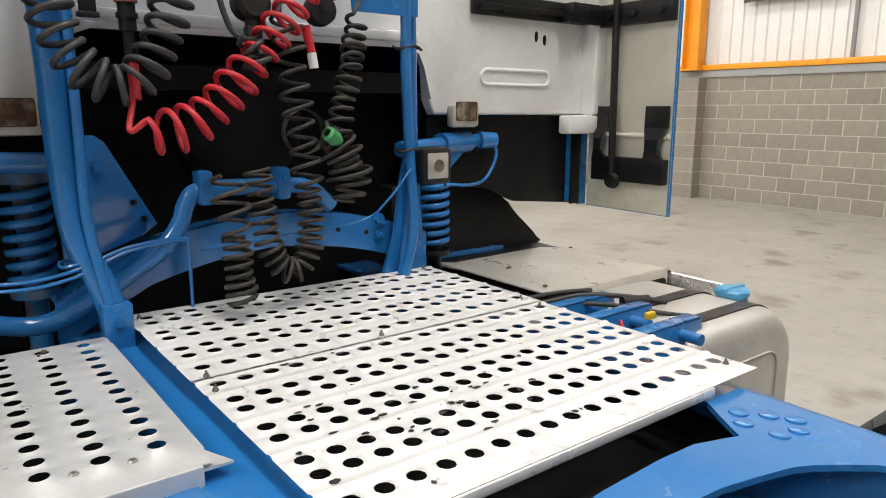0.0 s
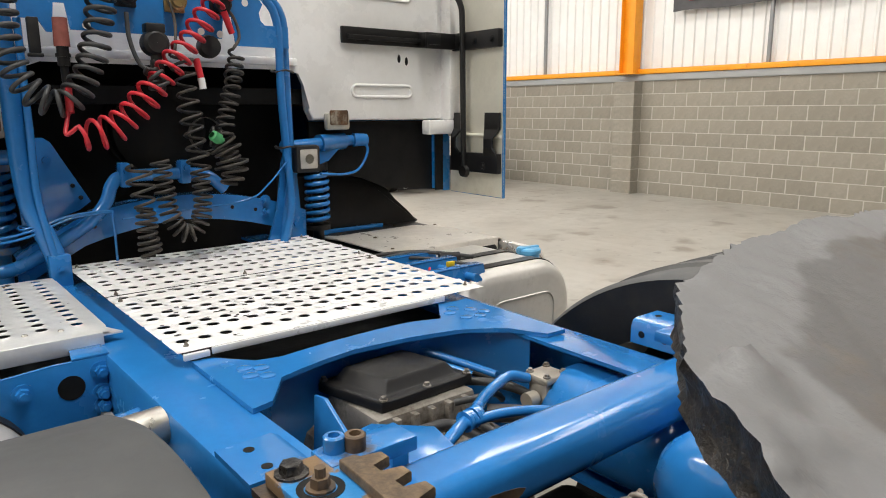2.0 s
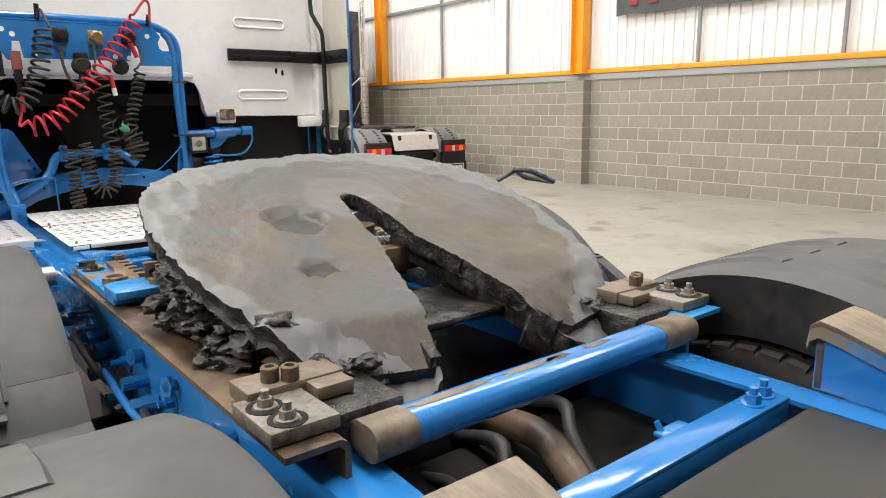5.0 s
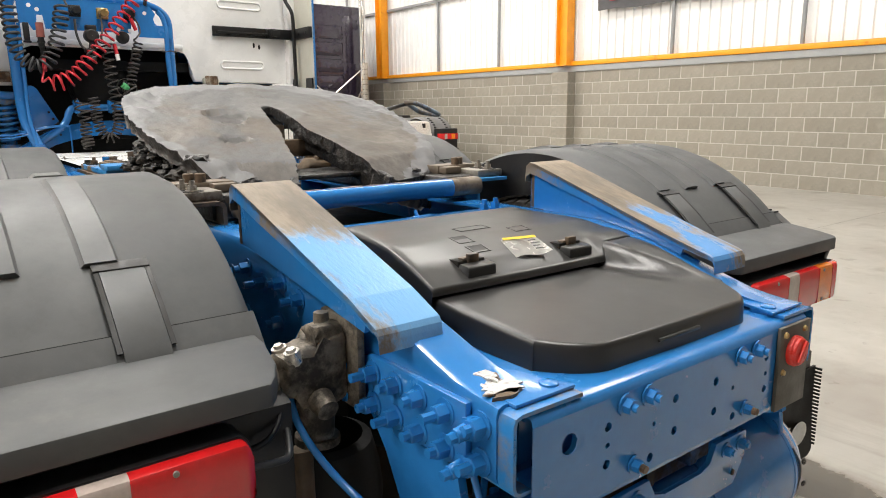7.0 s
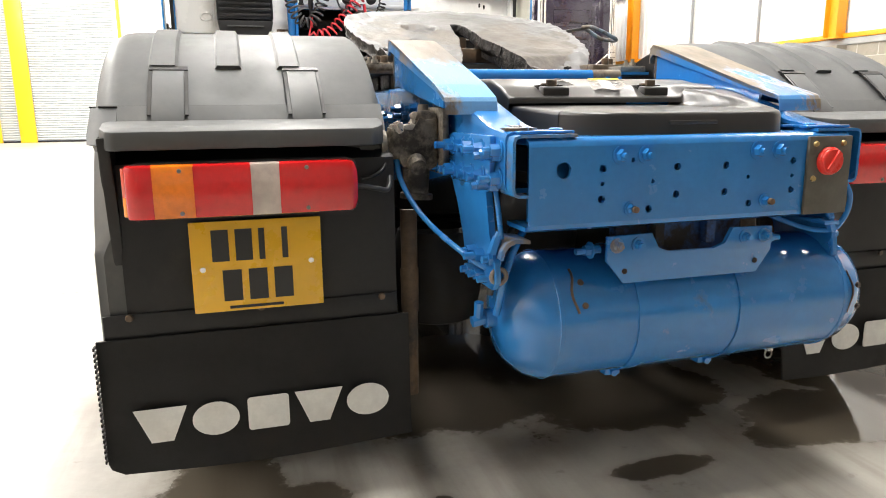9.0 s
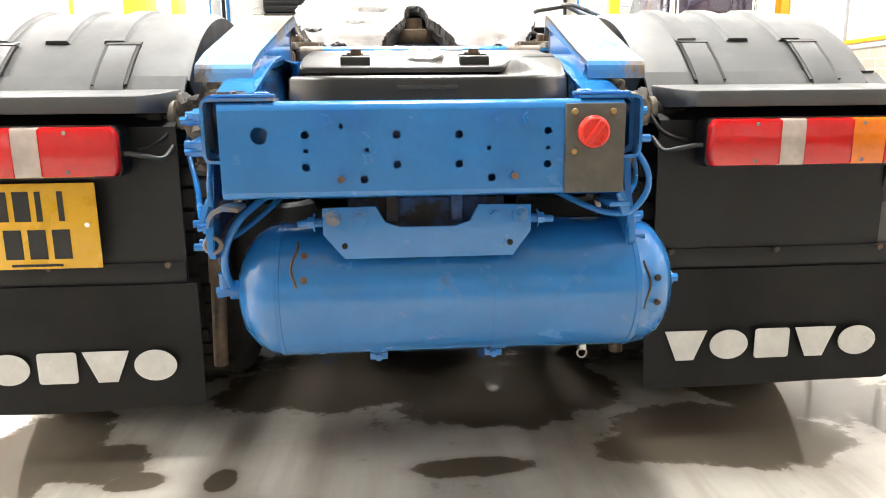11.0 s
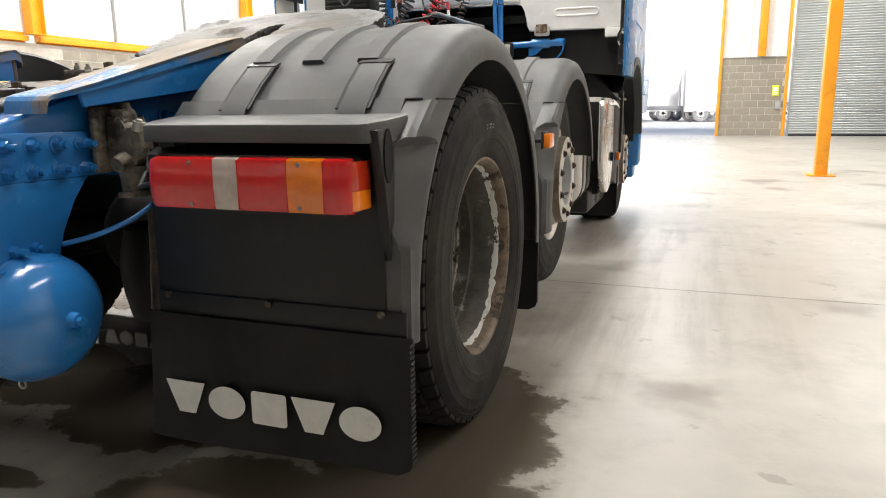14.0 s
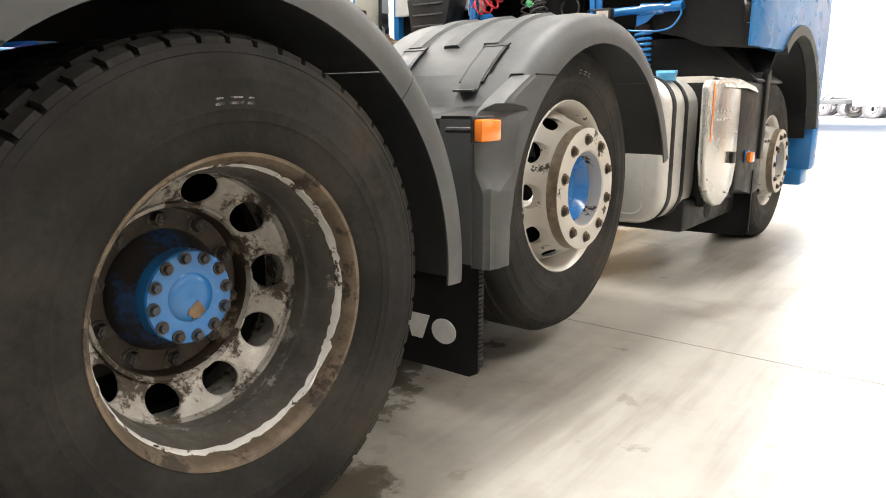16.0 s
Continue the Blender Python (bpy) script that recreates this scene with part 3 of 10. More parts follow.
# ground outside the open door
YARD = material("bright concrete yard", (0.42, 0.41, 0.39), 0.8, var=0.08, scale=0.3, bump=0.2, bump_scale=20)
bm = B()
box(bm, -400, 400, YF + 0.25, 800, -0.25, -0.01)
solo("ground", bm, YARD, "pale sunlit concrete yard outside the door", "ground", "structure")

# ceiling with openings for the rooflights
bm = B()
ys = sorted({v for _, y in ROOFLIGHTS for v in (y - 2.4, y + 2.4)} | {YB - 0.3, YF + 0.25})
xs = sorted({v for x, _ in ROOFLIGHTS for v in (x - 0.65, x + 0.65)} | {XL - 0.3, XW + 0.3})
for i in range(len(xs) - 1):
    for j in range(len(ys) - 1):
        mx, my = (xs[i] + xs[i + 1]) / 2, (ys[j] + ys[j + 1]) / 2
        if not any(abs(mx - x) < 0.6 and abs(my - y) < 2.3 for x, y in ROOFLIGHTS):
            box(bm, xs[i], xs[i + 1], ys[j], ys[j + 1], ROOF_Z, ROOF_Z + 0.12)
for x, y in ROOFLIGHTS:
    box(bm, x - 0.65, x + 0.65, y - 2.4, y + 2.4, ROOF_Z + 0.03, ROOF_Z + 0.04)
solo("ceiling", bm, ROOF, "pale lined roof with clear rooflight strips", "ceiling", "structure")

BLOCK_TOP = 2.025


def ribbed(bm, axis, at, a0, a1, z0, z1, inward, pitch=0.2, depth=0.028):
    """Profiled wall sheet: narrow ribs on a flat sheet, with a back."""
    n = int(round((a1 - a0) / pitch))
    line = []
    for i in range(n):
        s = a0 + (a1 - a0) * i / n
        p = (a1 - a0) / n
        line += [(s, 0), (s + p * 0.66, 0), (s + p * 0.74, depth), (s + p * 0.92, depth)]
    line.append((a1, 0))
    rows = []
    for z in (z0, z1):
        rows.append([bm.verts.new((at + inward * d, s, z) if axis == "x" else (s, at + inward * d, z)) for s, d in line])
    for i in range(len(line) - 1):
        bm.faces.new((rows[0][i], rows[0][i + 1], rows[1][i + 1], rows[1][i]))
    if axis == "x":
        box(bm, at - inward * 0.10, at - inward * 0.004, a0, a1, z0, z1)
    else:
        box(bm, a0, a1, at - inward * 0.10, at - inward * 0.004, z0, z1)


# masonry cores (the blocks themselves are laid in front at the end of the file)
def core(name, x0, x1, y0, y1, z1, label):
    bm = B()
    box(bm, x0, x1, y0, y1, 0, z1)
    return tagged(new(name, link_up(bm, name, MORTAR)), label, "wall", kind="structure")


wall_east = core("wall_east", XW + 0.004, XW + 0.2, YB, YF, BLOCK_TOP, "grey concrete block wall under white ribbed sheeting")
wall_west = core("wall_west", XL - 0.2, XL - 0.004, YB, YF, 2.3, "grey block wall under white ribbed sheeting")
# south wall is unseen; its distance keeps light off the lorry's tail
wall_south = core("wall_south", XL - 0.2, XW + 0.2, YB - 0.2, YB - 0.004, BLOCK_TOP, "unseen block and sheet end wall, set back to dim the tail")

def sheet_on(wall, axis, at, a0, a1, z0, z1, inward):
    bm = B()
    ribbed(bm, axis, at, a0, a1, z0, z1, inward)
    return part("wall_sheet", bm, CLAD, wall, "white ribbed steel sheet", angle=20)

sheet_on(wall_east, "x", XW + 0.1, YB, YF, 2.24, ROOF_Z, -1)
sheet_on(wall_west, "x", XL - 0.1, YB, YF, 2.5, ROOF_Z, 1)
sheet_on(wall_south, "y", YB - 0.1, XL, XW, 2.03, ROOF_Z, 1)

# sill flashing and orange rail along the east wall
bm = B()
box(bm, XW - 0.03, XW + 0.1, YB, YF, BLOCK_TOP + 0.004, 2.145, 0.006)
part("sill_flashing", bm, GREY_TRIM, wall_east, "grey metal sill flashing")
COLS = [-11.4, -4.4, 2.6, 9.55, 16.5, 23.3]
bm = B()
for a, b in zip(COLS, COLS[1:]):
    box(bm, XW - 0.06, XW + 0.06, a + 0.13, b - 0.13, 2.149, 2.235, 0.006)
part("sheeting_rail", bm, ORANGE, wall_east, "orange painted steel rail")
bm = B()
for a, b in zip(COLS, COLS[1:]):
    box(bm, XL - 0.04, XL + 0.08, a + 0.13, b - 0.13, 2.33, 2.43, 0.006)
    box(bm, XL - 0.10, XL - 0.04, a + 0.13, b - 0.13, 2.3, 2.5)
part("sheeting_rail", bm, ORANGE, wall_west, "orange painted steel rail")
for a, b in zip(COLS, COLS[1:]):
    for k in (1, 2):
        y = a + (b - a) * k / 3 - 0.17
        bm = B()
        box(bm, XW - 0.02, XW + 0.035, y - 0.025, y + 0.025, 2.236, ROOF_Z - 0.01, 0.004)
        part("sheeting_post", bm, GREY_RAIL, wall_east, "grey steel sheeting post")
        bm = B()
        box(bm, XL - 0.035, XL + 0.02, y - 0.025, y + 0.025, 2.5, ROOF_Z - 0.01, 0.004)
        part("sheeting_post", bm, GREY_RAIL, wall_west, "grey steel sheeting post")
    bm = B()
    box(bm, XW - 0.02, XW + 0.05, a + 0.13, b - 0.13, 3.95, 4.01, 0.004)
    part("sheeting_purlin", bm, GREY_RAIL, wall_east, "grey horizontal sheeting purlin")


def h_column(name, x, y, z0, z1, w, d, mat, label, turn=0):
    """A steel H-section column on a base plate."""
    bm = B()
    t = 0.014
    box(bm, -w / 2, w / 2, -d / 2, -d / 2 + t, z0, z1, 0.003)
    box(bm, -w / 2, w / 2, d / 2 - t, d / 2, z0, z1, 0.003)
    box(bm, -t / 2, t / 2, -d / 2 + t, d / 2 - t, z0, z1)
    box(bm, -w / 2 - 0.03, w / 2 + 0.03, -d / 2 - 0.03, d / 2 + 0.03, z0, z0 + 0.02, 0.003)
    for sx in (-1, 1):
        for sy in (-1, 1):
            bolt(bm, (sx * w * 0.36, sy * (d / 2 + 0.014), z0 + 0.02), (0, 0, 1), 0.012, 0.014, 0.02)
    ob = solo(name, bm, mat, label, "column", "structure")
    ob.matrix_basis = pose(x, y, 0, 0, 0, turn)
    return ob

for y in COLS[:-1]:
    h_column("steel_column", XW - 0.10, y, 2.15, ROOF_Z - 0.01, 0.22, 0.30, ORANGE, "orange painted steel column on a block pier", 0)
for y in COLS[:-1]:
    h_column("steel_column", XL + 0.12, y, 2.45, ROOF_Z - 0.01, 0.22, 0.30, ORANGE, "orange painted steel column on the west wall", 0)
bm = B()
W_ = 0.15
box(bm, 3.40 - W_ / 2, 3.40 + W_ / 2, 9.63 - 0.1, 9.63 + 0.1, 0.0, ROOF_Z - 0.01, 0.008)
box(bm, 3.40 - 0.17, 3.40 + 0.17, 9.63 - 0.16, 9.63 + 0.16, 0.0, 0.018, 0.003)
solo("steel_column", bm, ORANGE, "orange painted square steel column standing on the floor", "column", "structure")

# banner hung on the east wall sheeting
banner = base("banner", "dark grey cloth banner with red lettering on the wall", "banner")
bm = B()
rows_ = []
for j in range(9):
    z = 3.15 + 1.25 * j / 8
    rows_.append([(XW - 0.05 - 0.02 * math.sin(k * 0.9 + j * 0.4) * (1 - j / 8), 8.75 - 4.6 * k / 30, z + 0.012 * math.sin(k * 0.7) - (0.04 * k / 30 if j == 0 else 0)) for k in range(31)])
vs = [[bm.verts.new(p) for p in r] for r in rows_]
for j in range(8):
    for k in range(30):
        bm.faces.new((vs[j][k], vs[j][k + 1], vs[j + 1][k + 1], vs[j + 1][k]))
part("cloth", bm, BANNER, banner)
for k in range(9):
    bm = B()
    y = 8.45 - k * 0.42
    box(bm, XW - 0.082, XW - 0.076, y - 0.17, y, 3.30, 3.40, 0.002)
    part("lettering_bar", bm, BANNER_R, banner, "faded red lettering bar")

# ---- front wall with its doors ----
wall_north = base("wall_north", "front wall with roller doors, block piers and a wide open doorway", "wall", kind="structure")
PIERS = [(2.33, 4.36), (-4.20, -2.18), (-10.6, -7.9), (8.75, 10.1)]
for a, b in PIERS:
    bm = B()
    box(bm, a + 0.08, b - 0.08, YF + 0.024, YF + 0.2, 0.0, 2.42)
    part("pier_core", bm, MORTAR, wall_north, "pale mortar core of a block pier")
    bm = B()
    ribbed(bm, "y", YF + 0.1, a + 0.08, b - 0.08, 2.46, 5.2, -1)
    part("pier_sheet", bm, CLAD, wall_north, "white ribbed sheet above the pier", angle=20)
    for x in (a + 0.04, b - 0.04):
        bm = B()
        box(bm, x - 0.045, x + 0.045, YF - 0.05, YF + 0.2, 0, 5.2, 0.004)
        part("door_jamb", bm, ORANGE, wall_north, "orange steel door jamb")
    bm = B()
    box(bm, a + 0.1, b - 0.1, YF - 0.01, YF + 0.1, 2.424, 2.456, 0.003)
    part("pier_flashing", bm, GREY_TRIM, wall_north, "grey flashing on the pier")
bm = B()
box(bm, 3.44, 3.66, YF - 0.12, YF - 0.02, 2.46, 5.19, 0.005)
part("gable_post", bm, ORANGE, wall_north, "orange gable post")
bm = B()
box(bm, -8.83, -7.77, YF - 0.14, YF - 0.06, 0.0, 5.19, 0.01)
part("door_post", bm, YELLOW, wall_north, "broad yellow door post")
bm = B()
box(bm, -7.27, -6.81, YF - 0.14, YF - 0.06, 0.0, 5.19, 0.01)
part("door_post", bm, YELLOW, wall_north, "yellow door post")
bm = B()
ribbed(bm, "y", YF + 0.1, XL, XW, 5.2, ROOF_Z, -1)
part("gable_sheet", bm, CLAD, wall_north, "white ribbed gable sheet", angle=20)


def roller_door(x0, x1, z1):
    """A closed roller door: curved slats between guides, on a bottom bar."""
    door = base("roller_door", "grey closed steel roller shutter door with narrow slats", "door", (0, 0, 0), "structure", "roller doors")
    bm = B()
    n = int((z1 - 0.06) / 0.075)
    line = []
    for i in range(n):
        z = 0.06 + i * 0.075
        line += [(YF + 0.02, z), (YF - 0.002, z + 0.018), (YF - 0.008, z + 0.038), (YF - 0.002, z + 0.058), (YF + 0.014, z + 0.069)]
    strip(bm, line, 0.01, x0 + 0.05, x1 - 0.05)
    part("slats", bm, ROLLER, door, angle=50)
    bm = B()
    box(bm, x0 + 0.05, x1 - 0.05, YF - 0.015, YF + 0.03, 0.0, 0.055, 0.005)
    part("bottom_bar", bm, BLACKSTEEL, door, "black rubber-edged bottom bar")
    for a, b in ((x0, x0 + 0.06), (x1 - 0.06, x1)):
        bm = B()
        box(bm, a, b, YF - 0.04, YF + 0.05, 0, z1, 0.004)
        part("guide", bm, GREY_TRIM, door, "grey guide channel")
    return door

roller_door(4.42, 8.70, 5.2)
roller_door(-7.85, -4.25, 5.2)

# ---- the tractor unit ----
truck = base("tractor_unit", "blue and white three-axle lorry tractor unit parked on concrete", "lorry")


def half_width(y):
    return 0.417 + 0.014 * min(max(y, 0), 4.2)


def top_z(y):
    """Top of a rail: it drops towards the tail."""
    line = [(0.05, 0.905), (0.13, 0.916), (0.20, 0.936), (0.30, 0.966), (0.42, 0.997), (0.55, 1.015)]
    for (a, za), (b, zb) in zip(line, line[1:]):
        if y <= b:
            return za + (zb - za) * max(0.0, y - a) / (b - a)
    return line[-1][1]


def rail_out(s, y):
    """Outer face of a rail's web; the west one stands a little wider at the tail."""
    return half_width(y) + (0.010 * max(0, 1 - max(y, 0) / 1.2) if s < 0 else 0)


def frame_rail(s):
    """A C-section side rail whose top steps down at the tail."""
    bm = B()
    rings = []
    for y in (0.035, 0.09, 0.13, 0.2, 0.30, 0.40, 0.46, 0.55, 0.7, 0.81, 0.87, 1.5, 2.5, 3.5, 4.6, 5.9):
        w, zt, zb, fl, t = rail_out(s, y), top_z(y), 0.785 if y < 0.42 else max(0.715, 0.785 - 0.16 * (y - 0.42)), 0.085 if y < 1.0 else 0.125, 0.009
        sec = [(w - fl, zt), (w - 0.014, zt), (w - 0.004, zt - 0.004), (w, zt - 0.014), (w, zb + 0.014), (w - 0.004, zb + 0.004), (w - 0.014, zb), (w - fl, zb),
               (w - fl, zb + t), (w - 0.018, zb + t), (w - t, zb + 0.018), (w - t, zt - 0.018), (w - 0.018, zt - t), (w - fl, zt - t)]
        rings.append([bm.verts.new((s * x, y, z)) for x, z in sec])
    n = len(rings[0])
    for p, q in zip(rings, rings[1:]):
        for i in range(n):
            bm.faces.new((p[i], p[(i + 1) % n], q[(i + 1) % n], q[i]))
    for r in (rings[0], rings[-1]):
        bm.faces.new(r)
    ob = part("frame_rail", bm, BLUE, truck)
    # spring hanger brackets and rows of studs on the outer web
    bm = B()
    w = rail_out(s, 0.3)
    prism(bm, [(0.085, 0.79), (0.42, 0.79), (0.42, 0.87), (0.34, 0.897), (0.085, 0.897)], "x", s * w, s * (w + 0.012), 0.003)
    prism(bm, [(0.10, 0.79), (0.34, 0.79), (0.29, 0.74), (0.25, 0.67), (0.235, 0.61), (0.20, 0.58), (0.065, 0.58), (0.045, 0.60), (0.05, 0.64), (0.085, 0.70)], "x", s * w, s * (w + 0.014), 0.003)
    part("hanger_plate", bm, BLUE, ob)
    spots = [(0.065 + 0.066 * i, z) for i in range(6) for z in (0.812, 0.868)] + [(0.072 + 0.05 * i, z) for i in range(3) for z in (0.605, 0.645)]
    spots += [(0.62, 0.93), (0.70, 0.95), (0.72, 0.86), (0.80, 0.93), (0.88, 0.95), (0.90, 0.84), (0.98, 0.92), (0.62, 0.80), (0.55, 0.88)]
    spots += [(1.1 + 0.16 * i, 0.93 - 0.05 * (i % 2)) for i in range(9)]
    for k, (y, z) in enumerate(spots):
        bm = B()
        bolt(bm, (s * (rail_out(s, y) + (0.012 if 0.085 < y < 0.45 else 0.0)), y, z), (s, 0, 0), 0.0150, 0.020, 0.012 if k % 3 else 0.022)
        part("stud", bm, BLUE, ob)
    return ob


rails = {s: frame_rail(s) for s in (-1, 1)}

# rear crossmember: folded channel with punched holes
rear = B()
HOLES = [(-0.317, 0.830, 0.0165), (-0.231, 0.830, 0.008), (-0.231, 0.800, 0.005), (-0.232, 0.769, 0.008), (-0.115, 0.801, 0.0045), (-0.058, 0.829, 0.008), (-0.058, 0.772, 0.008), (0.062, 0.828, 0.008), (0.062, 0.772, 0.008),
         (0.120, 0.801, 0.0045), (0.236, 0.832, 0.008), (0.236, 0.800, 0.005), (0.236, 0.769, 0.008), (-0.163, 0.846, 0.005), (-0.122, 0.744, 0.008), (0.126, 0.744, 0.008)]


def cell_hole(bm, put, u0, u1, v0, v1, cu, cv, rings, per=4, mi=0):
    """A rectangular cell with a round hole: rings of (radius, height) run in from its edge."""
    edge = [(u0 + (u1 - u0) * i / per, v0) for i in range(per)] + [(u1, v0 + (v1 - v0) * i / per) for i in range(per)]
    edge += [(u1 - (u1 - u0) * i / per, v1) for i in range(per)] + [(u0, v1 - (v1 - v0) * i / per) for i in range(per)]
    loops = [[bm.verts.new(put(u, v, 0)) for u, v in edge]]
    angs = [math.atan2(v - cv, u - cu) for u, v in edge]
    for r, h in rings:
        loops.append([bm.verts.new(put(cu + r * math.cos(a), cv + r * math.sin(a), h)) for a in angs])
    n = len(edge)
    for p, q in zip(loops, loops[1:]):
        for i in range(n):
            bm.faces.new((p[i], p[(i + 1) % n], q[(i + 1) % n], q[i])).material_index = mi


def holed_sheet(bm, put, u0, u1, v0, v1, holes, depth):
    """A flat sheet cut into columns about its holes; every hole goes through."""
    cols = sorted({round(h[0], 3) for h in holes})
    groups = []
    for h in sorted(holes):
        if groups and h[0] - groups[-1][-1][0] < 0.012:
            groups[-1].append(h)
        else:
            groups.append([h])
    cuts = [u0] + [(a[-1][0] + b[0][0]) / 2 for a, b in zip(groups, groups[1:])] + [u1]
    for g, a, b in zip(groups, cuts, cuts[1:]):
        g = sorted(g, key=lambda h: h[1])
        vc = [v0] + [(p[1] + q[1]) / 2 for p, q in zip(g, g[1:])] + [v1]
        for h, c, d in zip(g, vc, vc[1:]):
            cell_hole(bm, put, a, b, c, d, h[0], h[1], [(h[2], 0), (h[2], depth)])


holed_sheet(rear, lambda u, v, h: (u, -h, v), -0.392, 0.386, 0.722, 0.876, HOLES, -0.009)
for x0, x1 in ((-0.392, 0.386),):
    line = [(0.34, 0.894), (0.018, 0.894), (0.008, 0.891), (0.002, 0.885), (0.0, 0.876)]
    vs = [[rear.verts.new((x, y, z)) for y, z in line] for x in (x0, x1)]
    for i in range(len(line) - 1):
        rear.faces.new((vs[0][i], vs[0][i + 1], vs[1][i + 1], vs[1][i]))
    box(rear, x0, x1, 0.016, 0.34, 0.880, 0.8925)
    line = [(0.0, 0.722), (0.003, 0.713), (0.012, 0.708), (0.11, 0.708)]
    vs = [[rear.verts.new((x, y, z)) for y, z in line] for x in (x0, x1)]
    for i in range(len(line) - 1):
        rear.faces.new((vs[0][i], vs[0][i + 1], vs[1][i + 1], vs[1][i]))
    box(rear, x0, x1, 0.014, 0.11, 0.709, 0.718)
box(rear, -0.37, 0.38, 0.05, 0.058, 0.722, 0.88)
crossmember = part("rear_crossmember", rear, BLUE, truck, "blue rear crossmember with punched holes")
for x, z in ((-0.192, 0.856), (-0.134, 0.856), (0.139, 0.857), (0.196, 0.857), (-0.165, 0.747), (0.168, 0.748)):
    bm = B()
    bolt(bm, (x, -0.001, z), (0, -1, 0), 0.0135 if z > 0.8 else 0.011, 0.013, 0.0)
    head = part("bolt", bm, BLUE, crossmember)
    bm = B()
    cyl(bm, (x, -0.015, z), (x, -0.025, z), 0.0072, 0.0066, 10)
    part("stud_end", bm, RUST if z < 0.8 else BLUE, head)
bm = B()
box(bm, 0.268, 0.386, -0.009, -0.001, 0.712, 0.884, 0.002)
valve_plate = part("valve_plate", bm, GREYPL, crossmember, "grimy grey valve plate")
bm = B()
lathe(bm, [(0.0, 0.031), (-0.008, 0.031), (-0.010, 0.030), (-0.011, 0.0285), (-0.015, 0.0275), (-0.017, 0.025), (-0.017, 0.0005)], 32, "y")
box(bm, -0.0065, 0.0065, -0.022, -0.016, -0.024, 0.024, 0.002, pose(0, 0, 0, 0, 35, 0))
part("drain_knob", bm, RED_KNOB, crossmember, "round red plastic knob", at=(0.322, -0.009, 0.830))
for x, z in ((0.285, 0.868), (0.360, 0.868), (0.285, 0.792)):
    bm = B()
    cyl(bm, (x, -0.009, z), (x, -0.014, z), 0.007, 0.005, 12)
    part("screw", bm, BRASS, crossmember)
# bent end brackets, tabs and flange plates where the channel meets the rails
for s in (-1, 1):
    bm = B()
    xo, xi, xt = s * 0.424, s * 0.388, s * (0.287 if s < 0 else 0.30)
    line = [(xt, 0.900), (xo - s * 0.016, 0.900), (xo - s * 0.004, 0.896), (xo, 0.884), (xo, 0.795), (xo - s * 0.004, 0.783), (xo - s * 0.014, 0.778), (xi, 0.777)]
    nor = []
    for i in range(len(line)):
        d = (Vector(line[min(i + 1, len(line) - 1)]) - Vector(line[max(i - 1, 0)])).normalized()
        nor.append(Vector((d.y, -d.x)) * -s)
    inner = [tuple(Vector(p) - n * 0.006) for p, n in zip(line, nor)]
    vs = [[bm.verts.new((x, y, z)) for x, z in line + inner[::-1]] for y in (0.004, 0.075)]
    n = len(vs[0])
    for i in range(n):
        bm.faces.new((vs[0][i], vs[0][(i + 1) % n], vs[1][(i + 1) % n], vs[1][i]))
    for v in vs:
        for i in range(len(line) - 1):
            bm.faces.new((v[i], v[i + 1], v[n - 2 - i], v[n - 1 - i]))
    part("end_bracket", bm, BLUE_WORN if s < 0 else BLUE, crossmember, "bent blue end bracket, worn at its edges")
    bm = B()
    prism(bm, [(s * 0.285, 0.02), (s * 0.405, 0.02), (s * 0.405, 0.24), (s * 0.345, 0.20), (s * 0.31, 0.10)], "z", 0.901, 0.907, 0.002)
    corner = part("corner_plate", bm, BLUE, crossmember)
    for dx, y in ((0.315, 0.045), (0.375, 0.12)):
        bm = B()
        lathe(bm, [(0.9065, 0.015), (0.910, 0.0145), (0.912, 0.011), (0.9125, 0.0005)], 16, "z")
        part("rivet", bm, BLUE, corner, at=(s * dx, y, 0))
    # bare scuffed end of the west rail's top flange, in ragged flakes
    if s < 0:
        w = rail_out(s, 0.06)
        rg_ = random.Random(31)
        for cx, cy, rx, ry, m_ in ((w - 0.042, 0.075, 0.036, 0.030, SCUFF), (w - 0.052, 0.125, 0.016, 0.038, SCUFF), (w - 0.036, 0.052, 0.030, 0.011, RUST)):
            bm = B()
            prism(bm, [(s * (cx + rx * math.cos(t) * rg_.uniform(0.6, 1.15)), cy + ry * math.sin(t) * rg_.uniform(0.6, 1.15)) for t in [math.tau * i / 26 for i in range(26)]], "z", 0.912, top_z(cy) + (0.0006 if m_ is SCUFF else 0.0010))
            part("worn_patch", bm, m_, crossmember, "bare scuffed patch at the rail end")

# bracket and air tank below the tail
bm = B()
prism(bm, [(-0.207, 0.688), (-0.10, 0.690), (-0.085, 0.655), (-0.055, 0.645), (0.055, 0.645), (0.085, 0.655), (0.10, 0.690), (0.207, 0.688), (0.207, 0.635), (0.171, 0.585), (-0.166, 0.585), (-0.207, 0.635)], "y", 0.012, 0.022, 0.002)
bracket = part("tow_bracket", bm, BLUE, truck)
for x, z in ((-0.185, 0.668), (-0.135, 0.668), (0.135, 0.668), (0.185, 0.668)):
    bm = B()
    bolt(bm, (x, 0.012, z), (0, -1, 0), 0.011, 0.012, 0.005)
    part("bolt", bm, BLUE_WORN if abs(x) > 0.15 else BLUE, bracket)
# dark discs painted in for two shaded bolt holes
for x in (-0.165, 0.165):
    bm = B()
    cyl(bm, (x, 0.010, 0.612), (x, 0.0125, 0.612), 0.006, seg=12)
    part("bolt_hole_plug", bm, DARK, bracket)
